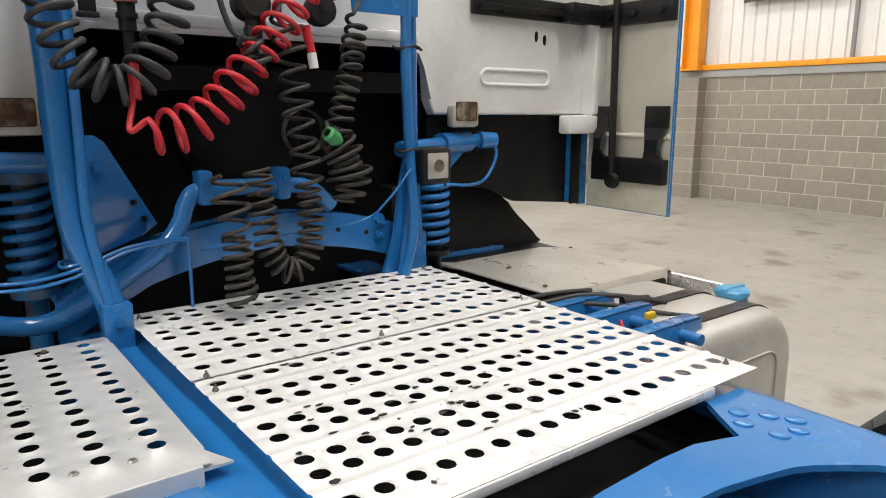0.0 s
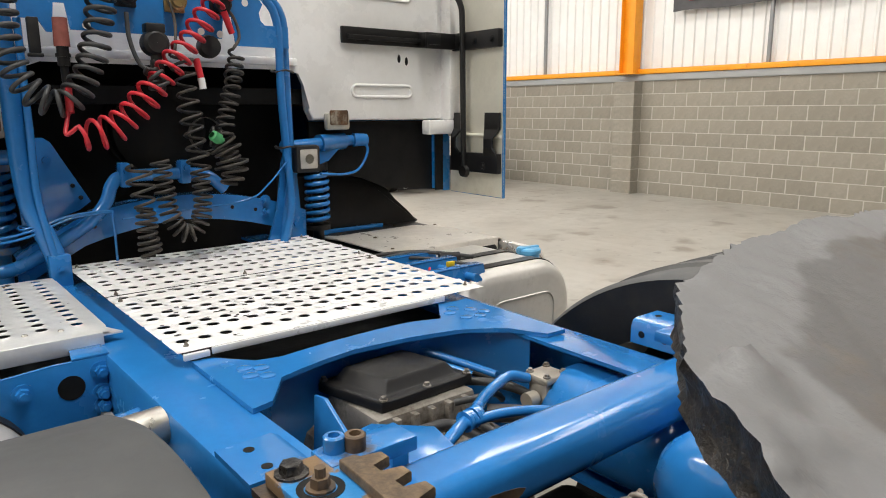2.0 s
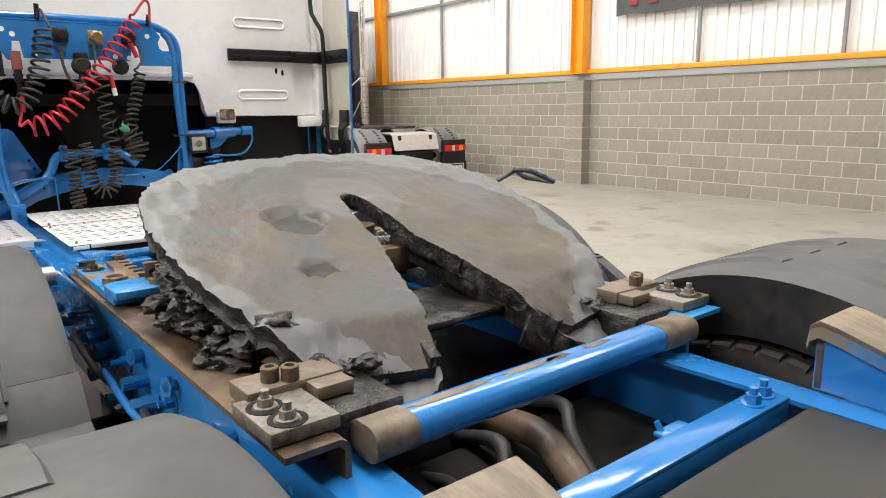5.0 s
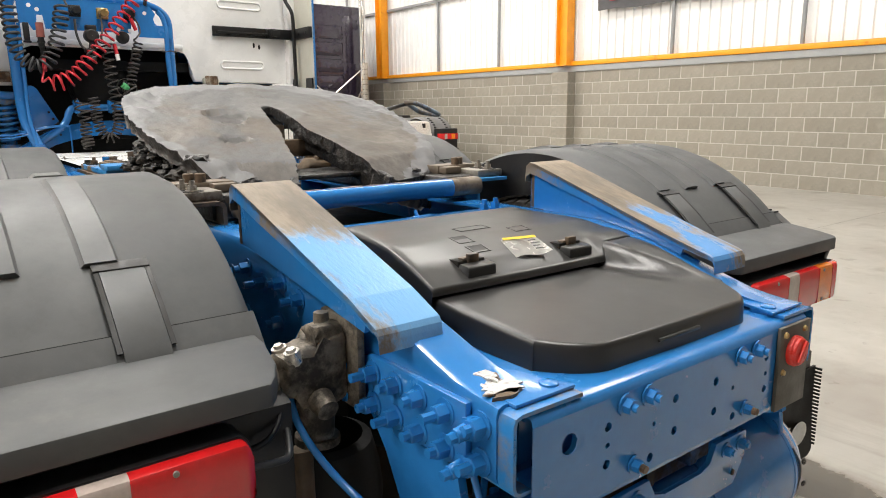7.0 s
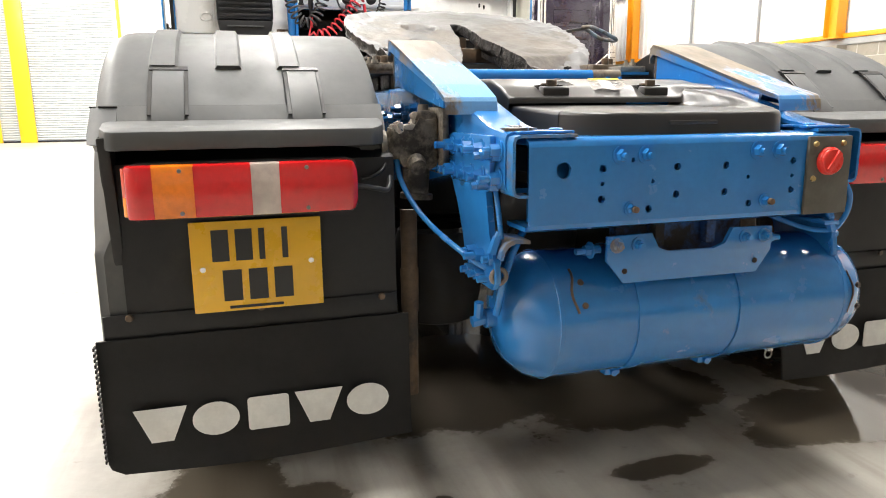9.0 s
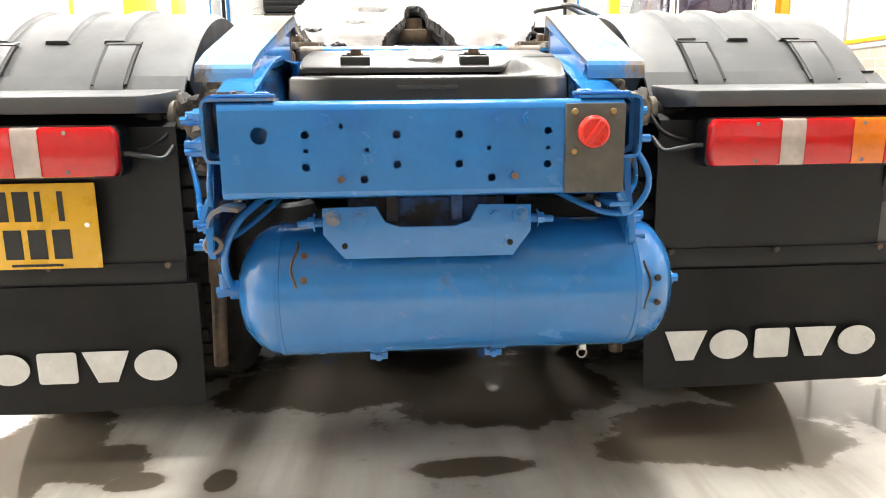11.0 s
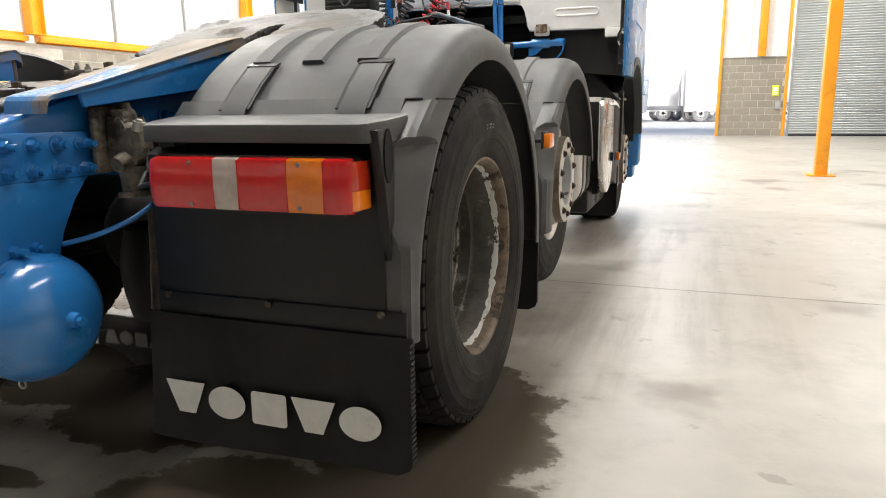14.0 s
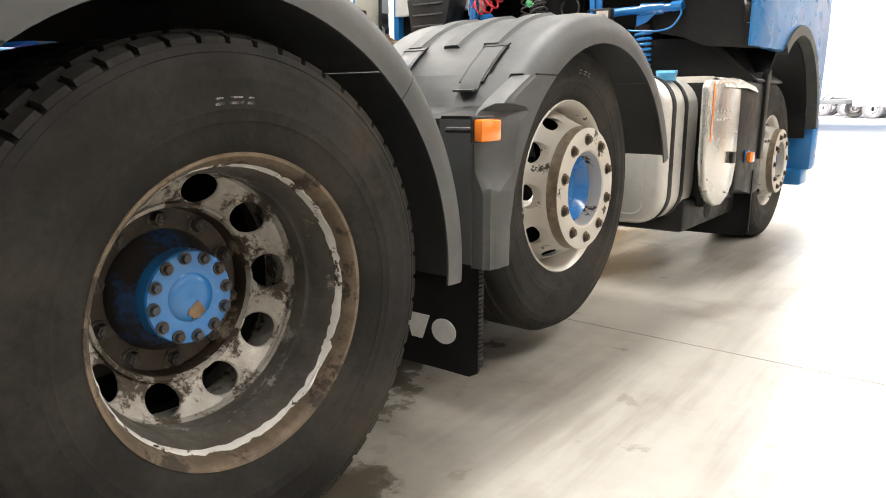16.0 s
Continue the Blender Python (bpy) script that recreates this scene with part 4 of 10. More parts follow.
for s in (-1, 1):
    bm = B()
    cyl(bm, (s * 0.205, 0.05, 0.655), (s * 0.26, 0.05, 0.652), 0.010, 0.007, 10)
    bolt(bm, (s * 0.225, 0.05, 0.654), (s, 0, 0), 0.013, 0.012)
    part("cross_bolt", bm, BLUE, bracket)
# back plate takes the darkened blue, in place of shade behind the bracket
bm = B()
box(bm, -0.16, 0.16, 0.06, 0.09, 0.63, 0.70, 0.004)
for x in (-0.07, 0.06):
    box(bm, x - 0.012, x + 0.012, 0.03, 0.06, 0.655, 0.71, 0.004)
part("bracket_back", bm, HUB_SHADE, bracket, "blue back of the bracket, coloured dark for shade")

TANK_Y, TANK_Z, TANK_R = 0.155, 0.492, 0.146
bm = B()
prof = [(-0.405, 0.0005), (-0.400, 0.05), (-0.385, 0.095), (-0.355, 0.128), (-0.33, 0.142), (-0.31, TANK_R), (-0.309, TANK_R + 0.0015), (-0.300, TANK_R + 0.0015), (-0.299, TANK_R),
        (0.43, TANK_R), (0.431, TANK_R + 0.0015), (0.441, TANK_R + 0.0015), (0.443, TANK_R), (0.47, 0.141), (0.50, 0.126), (0.525, 0.095), (0.54, 0.05), (0.545, 0.0005)]
lathe(bm, prof, 48, "x")
air_tank = part("air_tank", bm, BLUE, truck, "blue painted steel air tank with straps", at=(0, TANK_Y, TANK_Z))
for x in (-0.108, 0.150):
    bm = B()
    lathe(bm, [(x - 0.017, TANK_R + 0.001), (x - 0.017, TANK_R + 0.004), (x + 0.017, TANK_R + 0.004), (x + 0.017, TANK_R + 0.001)], 48, "x", closed=True)
    box(bm, x - 0.02, x + 0.02, -0.02, 0.02, -TANK_R - 0.02, -TANK_R, 0.003)
    cyl(bm, (x, -0.03, -TANK_R - 0.012), (x, 0.03, -TANK_R - 0.012), 0.008, seg=10)
    part("strap", bm, BLUE, air_tank)
bm = B()
cyl(bm, (0.54, 0, 0), (0.562, 0, 0), 0.020, 0.016, 14)
cyl(bm, (0.562, 0, 0), (0.575, 0, 0), 0.011, seg=6)
part("end_plug", bm, BLUE, air_tank)
bm = B()
cyl(bm, (-0.40, 0, 0), (-0.425, 0, 0), 0.022, seg=12)
cyl(bm, (-0.425, 0, 0), (-0.455, 0, -0.005), 0.014, seg=6)
cyl(bm, (-0.44, 0, 0), (-0.44, -0.005, 0.04), 0.011, seg=8)
part("end_fitting", bm, BLUE, air_tank)
bm = B()
cyl(bm, (0.36, 0, -TANK_R), (0.36, 0, -TANK_R - 0.018), 0.010, seg=8)
sweep(bm, [(0.36 + 0.011 * math.cos(a), 0.0, -TANK_R - 0.028 + 0.011 * math.sin(a)) for a in [math.tau * i / 14 for i in range(14)]], 0.0022, 6, closed=True)
part("drain_valve", bm, STEEL, air_tank, "small drain valve with a wire ring")
# weld scars
for x, a0 in ((-0.27, 0.35), (0.455, -0.1)):
    bm = B()
    sweep(bm, [(x + 0.006 * math.sin(9 * t), -(TANK_R - 0.0005 - max(x - 0.443, 0) * 0.25) * math.cos(t), TANK_R * math.sin(t)) for t in [a0 - 0.1 + 0.07 * i for i in range(11)]], 0.0032, 6)
    for t in (a0, a0 + 0.35):
        bolt(bm, (x + 0.02, -(TANK_R - 0.002) * math.cos(t), TANK_R * math.sin(t)), (0, -math.cos(t), math.sin(t)), 0.005, 0.002)
    part("weld_scar", bm, RUST, air_tank, "rusty weld scar")

# air lines at both ends of the tail
def pipe(name, pts, r, mat, parent=None, label="", n=10, seg=8):
    bm = B()
    sweep(bm, smooth_path(pts, n), r, seg)
    return part(name, bm, mat, parent or truck, label, angle=60)

def casting_lump(bm, c, r, seed):
    """An uneven rounded body for rough castings."""
    for v in bmesh.ops.create_icosphere(bm, subdivisions=3, radius=1.0)["verts"]:
        q = v.co.normalized()
        k = 1 + 0.22 * noise.noise(q * 1.5 + Vector((seed, 0, 0))) + 0.10 * noise.noise(q * 4 + Vector((0, seed, 0)))
        m = max(abs(q.x), abs(q.y), abs(q.z)) ** -0.6
        v.co = Vector(c) + Vector((q.x * r[0], q.y * r[1], q.z * r[2])) * k * m

pipe("air_line", [(-0.56, 0.42, 0.86), (-0.555, 0.38, 0.78), (-0.52, 0.30, 0.70), (-0.47, 0.14, 0.64), (-0.42, 0.10, 0.615), (-0.37, 0.14, 0.64), (-0.30, 0.2, 0.70)], 0.0068, BLUE)
pipe("air_line", [(-0.428, 0.09, 0.80), (-0.430, 0.06, 0.74), (-0.428, 0.05, 0.69)], 0.0058, BLUE)
pipe("air_line", [(-0.335, 0.14, 0.70), (-0.385, 0.09, 0.655), (-0.412, 0.075, 0.60), (-0.418, 0.085, 0.55), (-0.415, 0.11, 0.515)], 0.0085, BLUE)
pipe("air_line", [(-0.355, 0.16, 0.70), (-0.395, 0.12, 0.66), (-0.425, 0.10, 0.61), (-0.430, 0.11, 0.56)], 0.0075, HOSE)
pipe("air_line", [(0.405, 0.15, 0.84), (0.425, 0.07, 0.80), (0.452, 0.05, 0.755), (0.459, 0.05, 0.715), (0.442, 0.05, 0.680), (0.412, 0.05, 0.660), (0.36, 0.08, 0.664), (0.28, 0.14, 0.70)], 0.0066, BLUE)
pipe("air_line", [(0.392, 0.05, 0.79), (0.396, 0.045, 0.73), (0.409, 0.045, 0.69)], 0.0042, BLUE)
bm = B()
sweep(bm, [(-0.431 + 0.016 * math.cos(a), 0.055, 0.612 + 0.015 * math.sin(a)) for a in [math.tau * i / 18 for i in range(18)]], 0.0052, 8, closed=True)
part("line_clip", bm, CAST, truck, "grey ring clip on the air line", angle=60)
for s, p in ((-1, (0.446, 0.055, 0.672)), (1, (0.412, 0.047, 0.672))):
    bm = B()
    cyl(bm, (s * p[0], p[1], p[2] - 0.012), (s * (p[0] - 0.012), p[1], p[2] + 0.022), 0.0115, 0.0105, 6)
    cyl(bm, (s * (p[0] - 0.010), p[1], p[2] + 0.018), (s * (p[0] - 0.016), p[1], p[2] + 0.032), 0.0085, 0.008, 10)
    part("line_union", bm, BLUE, truck)
pipe("air_line", [(0.57, 0.62, 0.86), (0.575, 0.5, 0.78), (0.55, 0.38, 0.70), (0.50, 0.3, 0.66), (0.44, 0.24, 0.64)], 0.0068, BLUE)
pipe("air_line", [(0.58, 0.40, 0.87), (0.60, 0.36, 0.82), (0.63, 0.34, 0.80), (0.66, 0.335, 0.795)], 0.005, BLACKP)
pipe("air_line", [(-0.58, 0.40, 0.87), (-0.60, 0.36, 0.82), (-0.63, 0.34, 0.80), (-0.66, 0.335, 0.795)], 0.005, BLACKP)
for s in (-1, 1):
    bm = B()
    if s < 0:
        prism(bm, [(-0.372, 0.688), (-0.405, 0.692), (-0.425, 0.684), (-0.436, 0.668), (-0.436, 0.650), (-0.430, 0.650), (-0.428, 0.666), (-0.420, 0.677), (-0.404, 0.684), (-0.372, 0.680)], "y", 0.03, 0.11, 0.001)
    else:
        box(bm, 0.372, 0.416, 0.03, 0.15, 0.676, 0.686, 0.003)
    part("line_shelf", bm, BLUE_WORN if s < 0 else BLUE, truck)
    if s < 0:
        # two fat unions that stand out of the rail's end
        for z, y in ((0.862, 0.075), (0.800, 0.090)):
            bm = B()
            cyl(bm, (-0.424, y, z), (-0.444, y, z), 0.021, 0.019, 6)
            cyl(bm, (-0.444, y, z), (-0.468, y, z - 0.003), 0.0125, 0.011, 12)
            cyl(bm, (-0.468, y, z - 0.003), (-0.480, y, z - 0.004), 0.008, 0.008, 6)
            part("line_union", bm, BLUE, truck)
    # mudguard arm valve casting
    bm = B()
    box(bm, s * 0.445, s * 0.462, 0.345, 0.475, 0.795, 0.955, 0.006)
    prism(bm, [(s * 0.46, 0.81), (s * 0.505, 0.80), (s * 0.545, 0.83), (s * 0.575, 0.838), (s * 0.586, 0.86), (s * 0.582, 0.892), (s * 0.555, 0.905), (s * 0.53, 0.918), (s * 0.505, 0.915), (s * 0.46, 0.94)], "y", 0.375, 0.455, 0.016)
    casting_lump(bm, (s * 0.535, 0.412, 0.868), (0.048, 0.040, 0.040), 7.0)
    casting_lump(bm, (s * 0.49, 0.41, 0.925), (0.030, 0.028, 0.022), 3.0)
    cyl(bm, (s * 0.488, 0.42, 0.92), (s * 0.488, 0.42, 0.962), 0.015, 0.013, 10)
    cyl(bm, (s * 0.52, 0.375, 0.825), (s * 0.52, 0.345, 0.815), 0.024, 0.019, 14)
    cyl(bm, (s * 0.512, 0.405, 0.81), (s * 0.514, 0.405, 0.735), 0.034, 0.030, 16)
    cyl(bm, (s * 0.512, 0.405, 0.748), (s * 0.513, 0.405, 0.735), 0.040, 0.040, 18)
    cyl(bm, (s * 0.586, 0.415, 0.868), (s * 0.600, 0.415, 0.868), 0.034, 0.034, 18)
    part("arm_casting", bm, CAST_DARK, truck, "grimy cast valve body on the mudguard arm", angle=45)
    for y, z in ((0.385, 0.905), (0.435, 0.898)):
        bm = B()
        cyl(bm, (s * 0.556, y, z - 0.01), (s * 0.562, y, z + 0.012), 0.0145, 0.0135, 14)
        cyl(bm, (s * 0.562, y, z + 0.012), (s * 0.5635, y, z + 0.017), 0.009, 0.008, 6)
        part("cap_bolt", bm, STEEL, truck, "bright cap bolt")
    bm = B()
    cyl(bm, (s * 0.598, 0.415, 0.868), (s * 0.68, 0.43, 0.862), 0.022, seg=14)
    cyl(bm, (s * 0.612, 0.418, 0.867), (s * 0.645, 0.424, 0.865), 0.031, seg=14)
    part("mudguard_arm", bm, BLACKSTEEL, truck, "black mudguard support arm")
    pipe("valve_lead", [(s * 0.585, 0.37, 0.80), (s * 0.60, 0.33, 0.77), (s * 0.63, 0.31, 0.775), (s * 0.665, 0.305, 0.782), (s * 0.69, 0.30, 0.782)], 0.006, HOSE)
    bm = B()
    cyl(bm, (s * 0.52, 0.46, 0.70), (s * 0.53, 0.42, 0.22), 0.022, 0.018, 12)
    cyl(bm, (s * 0.523, 0.45, 0.55), (s * 0.526, 0.435, 0.44), 0.0235, 0.0225, 12)
    part("damper", bm, RUST, truck, "rusty damper tube")


# ramps that guide the trailer up
def ramp(s):
    bm = B()
    x0, x1 = (0.368, 0.489) if s < 0 else (0.366, 0.495)
    f0, f1 = (0.345, 0.480) if s < 0 else (0.408, 0.556)
    def at(k, y, z):
        return (s * ((x0 if k == 0 else x1) + ((f0 if k == 0 else f1) - (x0 if k == 0 else x1)) * (y - 0.21) / 0.62), y, z)
    y_e = 0.035 if s < 0 else 0.0
    line = [(0.198 + y_e, 0.948), (0.200 + y_e, 0.966), (0.206 + y_e, 0.975), (0.216 + y_e, 0.979), (0.32, 1.006), (0.5, 1.059), (0.7, 1.118), (0.79, 1.143), (0.822, 1.149), (0.838, 1.138), (0.842, 1.10)]
    t = 0.010
    for a, b in zip(line, line[1:]):
        q = []
        for (y, z) in (a, b):
            for k in (0, 1):
                q.append(bm.verts.new(at(k, y, z)))
            for k in (0, 1):
                q.append(bm.verts.new(at(k, y - 0.002, z - t)))
        for f in ((0, 1, 5, 4), (2, 3, 7, 6), (0, 4, 6, 2), (1, 5, 7, 3), (0, 1, 3, 2), (4, 5, 7, 6)):
            bm.faces.new([q[i] for i in f])
    bmesh.ops.remove_doubles(bm, verts=bm.verts, dist=0.0002)
    ob = part("ramp", bm, RUB if s < 0 else RUB_TAN, truck, "sloped ramp plate worn from blue paint to brown steel", angle=50)
    bm = B()
    for k in (0, 1):
        lo, hi = [], []
        for y, z in [(0.29, 0.984), (0.5, 1.046), (0.78, 1.129), (0.83, 1.125), (0.83, 1.016), (0.78, 1.016), (0.5, 0.978), (0.30, 0.952)]:
            p = Vector(at(k, y, z)) + Vector((s * (0.014 if k == 0 else -0.014), 0, 0))
            lo.append(bm.verts.new(p))
            hi.append(bm.verts.new(p + Vector((s * (0.008 if k == 0 else -0.008), 0, 0))))
        n = len(lo)
        bm.faces.new(lo), bm.faces.new(hi[::-1])
        for i in range(n):
            bm.faces.new((lo[i], lo[(i + 1) % n], hi[(i + 1) % n], hi[i]))
    part("ramp_web", bm, BLUE, ob)
    # turned-down flange along both long edges
    for k in (0, 1):
        bm = B()
        rows_ = []
        for y, z in line[3:-1]:
            d = 0.010 + 0.022 * min(1.0, max(0.0, (y - 0.21) / 0.5))
            p = Vector(at(k, y, z))
            q = Vector((s * (0.007 if k == 0 else -0.007), 0, 0))
            rows_.append([bm.verts.new(v) for v in (p - Vector((0, 0, 0.002)), p + q - Vector((0, 0, 0.002)), p + q - Vector((0, 0, d)), p - Vector((0, 0, d)))])
        for a, b in zip(rows_, rows_[1:]):
            for i in range(4):
                bm.faces.new((a[i], a[(i + 1) % 4], b[(i + 1) % 4], b[i]))
        bm.faces.new(rows_[0]), bm.faces.new(rows_[-1][::-1])
        part("ramp_flange", bm, BLUE_WORN, ob, "turned-down ramp edge")
    bm = B()
    box(bm, s * (f0 + 0.012), s * (f1 - 0.012), 0.815, 0.828, 1.018, 1.128, 0.002)
    part("ramp_end_web", bm, RUST, ob, "rusty end web")
    return ob

ramp(-1), ramp(1)

# ---- battery cover between the rails ----
def step01(a, b, v):
    t = min(1.0, max(0.0, (v - a) / (b - a)))
    return t * t * (3 - 2 * t)


def along(pts_, v):
    """Height of a line of (place, height) at v."""
    for (a, za), (b, zb) in zip(pts_, pts_[1:]):
        if v <= b:
            return za + (zb - za) * max(0.0, (v - a)) / (b - a)
    return pts_[-1][1]


def lid_z(x, y):
    """The low rear lid; its east side rises to the panel, with a wedge-shaped hollow beside the rise."""
    z = along([(0.05, 0.940), (0.40, 0.957)], y)
    rise = 0.040 * step01(0.10, 0.40, y)
    edge_x = 0.285 - 0.075 * step01(0.10, 0.40, y)
    z += rise * step01(edge_x - 0.015, edge_x + 0.030, x)
    z -= 0.006 * step01(0.14, 0.36, y) * math.exp(-((x - edge_x + 0.03) / 0.018) ** 2)
    return z


def skirted(bm, grid, drops):
    """Faces of a grid, with a skirt that drops from its border; drops: metres for front, back, west and east."""
    for a_, b_ in zip(grid, grid[1:]):
        for i in range(len(a_) - 1):
            bm.faces.new((a_[i], a_[i + 1], b_[i + 1], b_[i]))
    front, back, west, east = grid[0], grid[-1], [r[0] for r in grid], [r[-1] for r in grid]
    border = [(v, drops[0]) for v in front] + [(v, drops[3]) for v in east[1:]] + [(v, drops[1]) for v in back[-2::-1]] + [(v, drops[2]) for v in west[-2:0:-1]]
    low_, mid_ = [], []
    cx, cy = sum(v.co.x for v, _ in border) / len(border), sum(v.co.y for v, _ in border) / len(border)
    for v, d in border:
        out = Vector((v.co.x - cx, v.co.y - cy, 0)).normalized()
        mid_.append([bm.verts.new(v.co + out * o - Vector((0, 0, q))) for o, q in ((0.004, 0.0012), (0.0075, 0.0045), (0.009, 0.010))])
        low_.append(bm.verts.new(v.co + out * 0.011 - Vector((0, 0, d))))
    ring_ = [v for v, _ in border]
    n = len(ring_)
    steps_ = [ring_] + [[m_[k] for m_ in mid_] for k in range(3)] + [low_]
    for a_, b_ in zip(steps_, steps_[1:]):
        for i in range(n):
            bm.faces.new((a_[i], a_[(i + 1) % n], b_[(i + 1) % n], b_[i]))


bm = B()
NX, NY = 44, 34
grid = []
for j in range(NY + 1):
    v = j / NY
    row = []
    for i in range(NX + 1):
        u = i / NX
        y = 0.052 + 0.37 * (v if v > 0.3 else v * v / 0.3)
        xl, xr = -0.266, 0.300 + 0.035 * step01(0.05, 0.40, y)
        x = xl + (xr - xl) * u
        edge = min(u, 1 - u) * (xr - xl)
        y += (0.075 if u < 0.5 else 0.10) * max(0, 1 - edge / 0.10) ** 2 * (1 - v) ** 2
        row.append(bm.verts.new((x, y, lid_z(x, y))))
    grid.append(row)
skirted(bm, grid, (0.050, 0.05, 0.055, 0.07))
battery_cover = part("battery_cover", bm, BATT, truck, "black plastic battery cover with two latches", angle=50)
# raised front panel with a stepped rear edge
STEP_EDGE = [(-0.275, 0.378), (0.188, 0.378), (0.203, 0.381), (0.215, 0.392), (0.226, 0.405), (0.242, 0.411), (0.336, 0.413)]
PANEL_Z = [(0.37, 0.974), (0.385, 0.981), (0.44, 1.004), (0.54, 1.026), (0.60, 1.030), (0.775, 1.035)]


def panel_z(x, y):
    return along(PANEL_Z, y) + 0.010 * step01(0.20, 0.26, x) * step01(0.50, 0.40, y)


bm = B()
grid = []
xs_ = sorted({round(-0.275 + 0.611 * i / 36, 4) for i in range(37)} | {x for x, _ in STEP_EDGE})
for j in range(25):
    row = []
    for x in xs_:
        y0 = along(STEP_EDGE, x)
        y = y0 + (0.776 - y0) * j / 24
        k = step01(0.40, 0.76, y)
        row.append(bm.verts.new((x + k * (0.038 * (0.336 - x) / 0.611 - 0.044 * (x + 0.275) / 0.611), y, panel_z(x, y))))
    grid.append(row)
skirted(bm, grid, (0.016, 0.09, 0.11, 0.05))
part("raised_panel", bm, BATT, battery_cover, angle=50)
# faint moulded frames on the panel
for x, y, w, h in ((-0.085, 0.475, 0.045, 0.035), (-0.085, 0.53, 0.045, 0.04), (0.10, 0.545, 0.05, 0.035), (0.0, 0.60, 0.09, 0.035)):
    bm = B()
    vs_ = [[bm.verts.new((x + a * (w / 2 - e), y + b * (h / 2 - e), panel_z(x, y + b * h / 2) + q)) for a, b in ((-1, -1), (1, -1), (1, 1), (-1, 1))] for e, q in ((0, -0.003), (0.0005, 0.0014), (0.003, 0.0016), (0.004, 0.0006))]
    for a, b in zip(vs_, vs_[1:]):
        for i in range(4):
            bm.faces.new((a[i], a[(i + 1) % 4], b[(i + 1) % 4], b[i]))
    bm.faces.new(vs_[-1])
    part("moulded_frame", bm, BATT, battery_cover)
# latches: a wedge block, a dark plate for the shaded pocket, and a rusty hook
for x in (-0.150, 0.138):
    bm = B()
    prism(bm, [(0.384, 0.965), (0.384, 0.998), (0.388, 1.002), (0.414, 1.004), (0.418, 0.99), (0.418, 0.965)], "x", x - 0.036, x + 0.036, 0.003)
    lt = part("latch", bm, BATT, battery_cover, "black rubber latch block")
    bm = B()
    box(bm, x - 0.034, x + 0.034, 0.419, 0.449, 0.97, 1.0075, 0.0015)
    part("latch_pocket", bm, DARK, battery_cover, "dark plate in place of the shaded latch pocket")
    bm = B()
    box(bm, x - 0.012, x + 0.014, 0.412, 0.424, 1.000, 1.020, 0.002)
    box(bm, x - 0.022, x + 0.018, 0.420, 0.436, 1.004, 1.012, 0.002)
    part("latch_hook", bm, RUST, battery_cover, "rusty steel latch hook")
LABEL = material("silver warning label", (0.74, 0.73, 0.70), 0.22, metal=0.35, var=0.12, scale=30, bump=0.05)
bm = B()
rows_ = []
for j in range(5):
    rows_.append([bm.verts.new((-0.045 + 0.09 * i / 8, -0.035 + 0.07 * j / 4, 0.010 * (i / 8) ** 2 * (1 - j / 4) + 0.004 * math.sin(i * 0.8))) for i in range(9)])
for a, b in zip(rows_, rows_[1:]):
    for i in range(8):
        bm.faces.new((a[i], a[i + 1], b[i + 1], b[i]))
bmesh.ops.solidify(bm, geom=list(bm.faces), thickness=0.0008)
LABEL_AT = Matrix.Translation((0.022, 0.440, 1.0075)) @ pose(0, 0, 0, 22, 0, -12)
part("warning_label", bm, LABEL, battery_cover, "silver and yellow label with small print", at=LABEL_AT)
bm = B()
box(bm, -0.044, 0.04, 0.026, 0.0345, 0.0055, 0.0062)
part("label_panel", bm, YELLOW_TAG, battery_cover, "yellow label panel", at=LABEL_AT)
bm = B()
for k in range(4):
    box(bm, 0.012, 0.036 - 0.006 * (k % 2), -0.020 + 0.011 * k, -0.017 + 0.011 * k, 0.0068, 0.0074)
part("label_print", bm, PLATE_K, battery_cover, at=LABEL_AT)
bm = B()
box(bm, -0.055, 0.065, 0.038, 0.047, 0.914, 0.922, 0.003)
part("finger_grip", bm, BATT, battery_cover)
# carrier below the cover
bm = B()
box(bm, -0.28, 0.34, 0.12, 0.80, 0.80, 0.862, 0.01)
part("battery_tray", bm, DARK, truck, "dark battery tray")
# crossbar in front of the battery box with two studs
bm = B()
box(bm, -0.36, 0.35, 0.835, 0.893, 1.008, 1.018, 0.003)
box(bm, -0.36, 0.35, 0.885, 0.893, 0.93, 1.012, 0.003)
box(bm, -0.36, 0.35, 0.835, 0.843, 0.965, 1.012, 0.003)
box(bm, 0.05, 0.12, 0.885, 0.912, 1.010, 1.017, 0.002)
cyl(bm, (0.065, 0.905, 1.012), (0.062, 0.915, 1.030), 0.006, 0.005, 8)
crossbar = part("battery_crossbar", bm, BLUE, truck)
for x, y in ((0.268, 0.862), (0.316, 0.868)):
    bm = B()
    bolt(bm, (x, y, 1.018), (0, 0, 1), 0.014, 0.016, 0.012)
    part("bolt", bm, BLUE, crossbar)

# ---- fifth wheel and its mounting ----
FX, SL = 0.045, 0.35


def fifth_x(s, u):
    """Across the fifth wheel, whose middle stands a little east of the frame's."""
    return FX + s * u


def slab(bm, s, u0, u1, y0, y1, z0, z1, bevel=0.003, mi=0):
    box(bm, *sorted((fifth_x(s, u0), fifth_x(s, u1))), y0, y1, z0, z1, bevel, mi=mi)


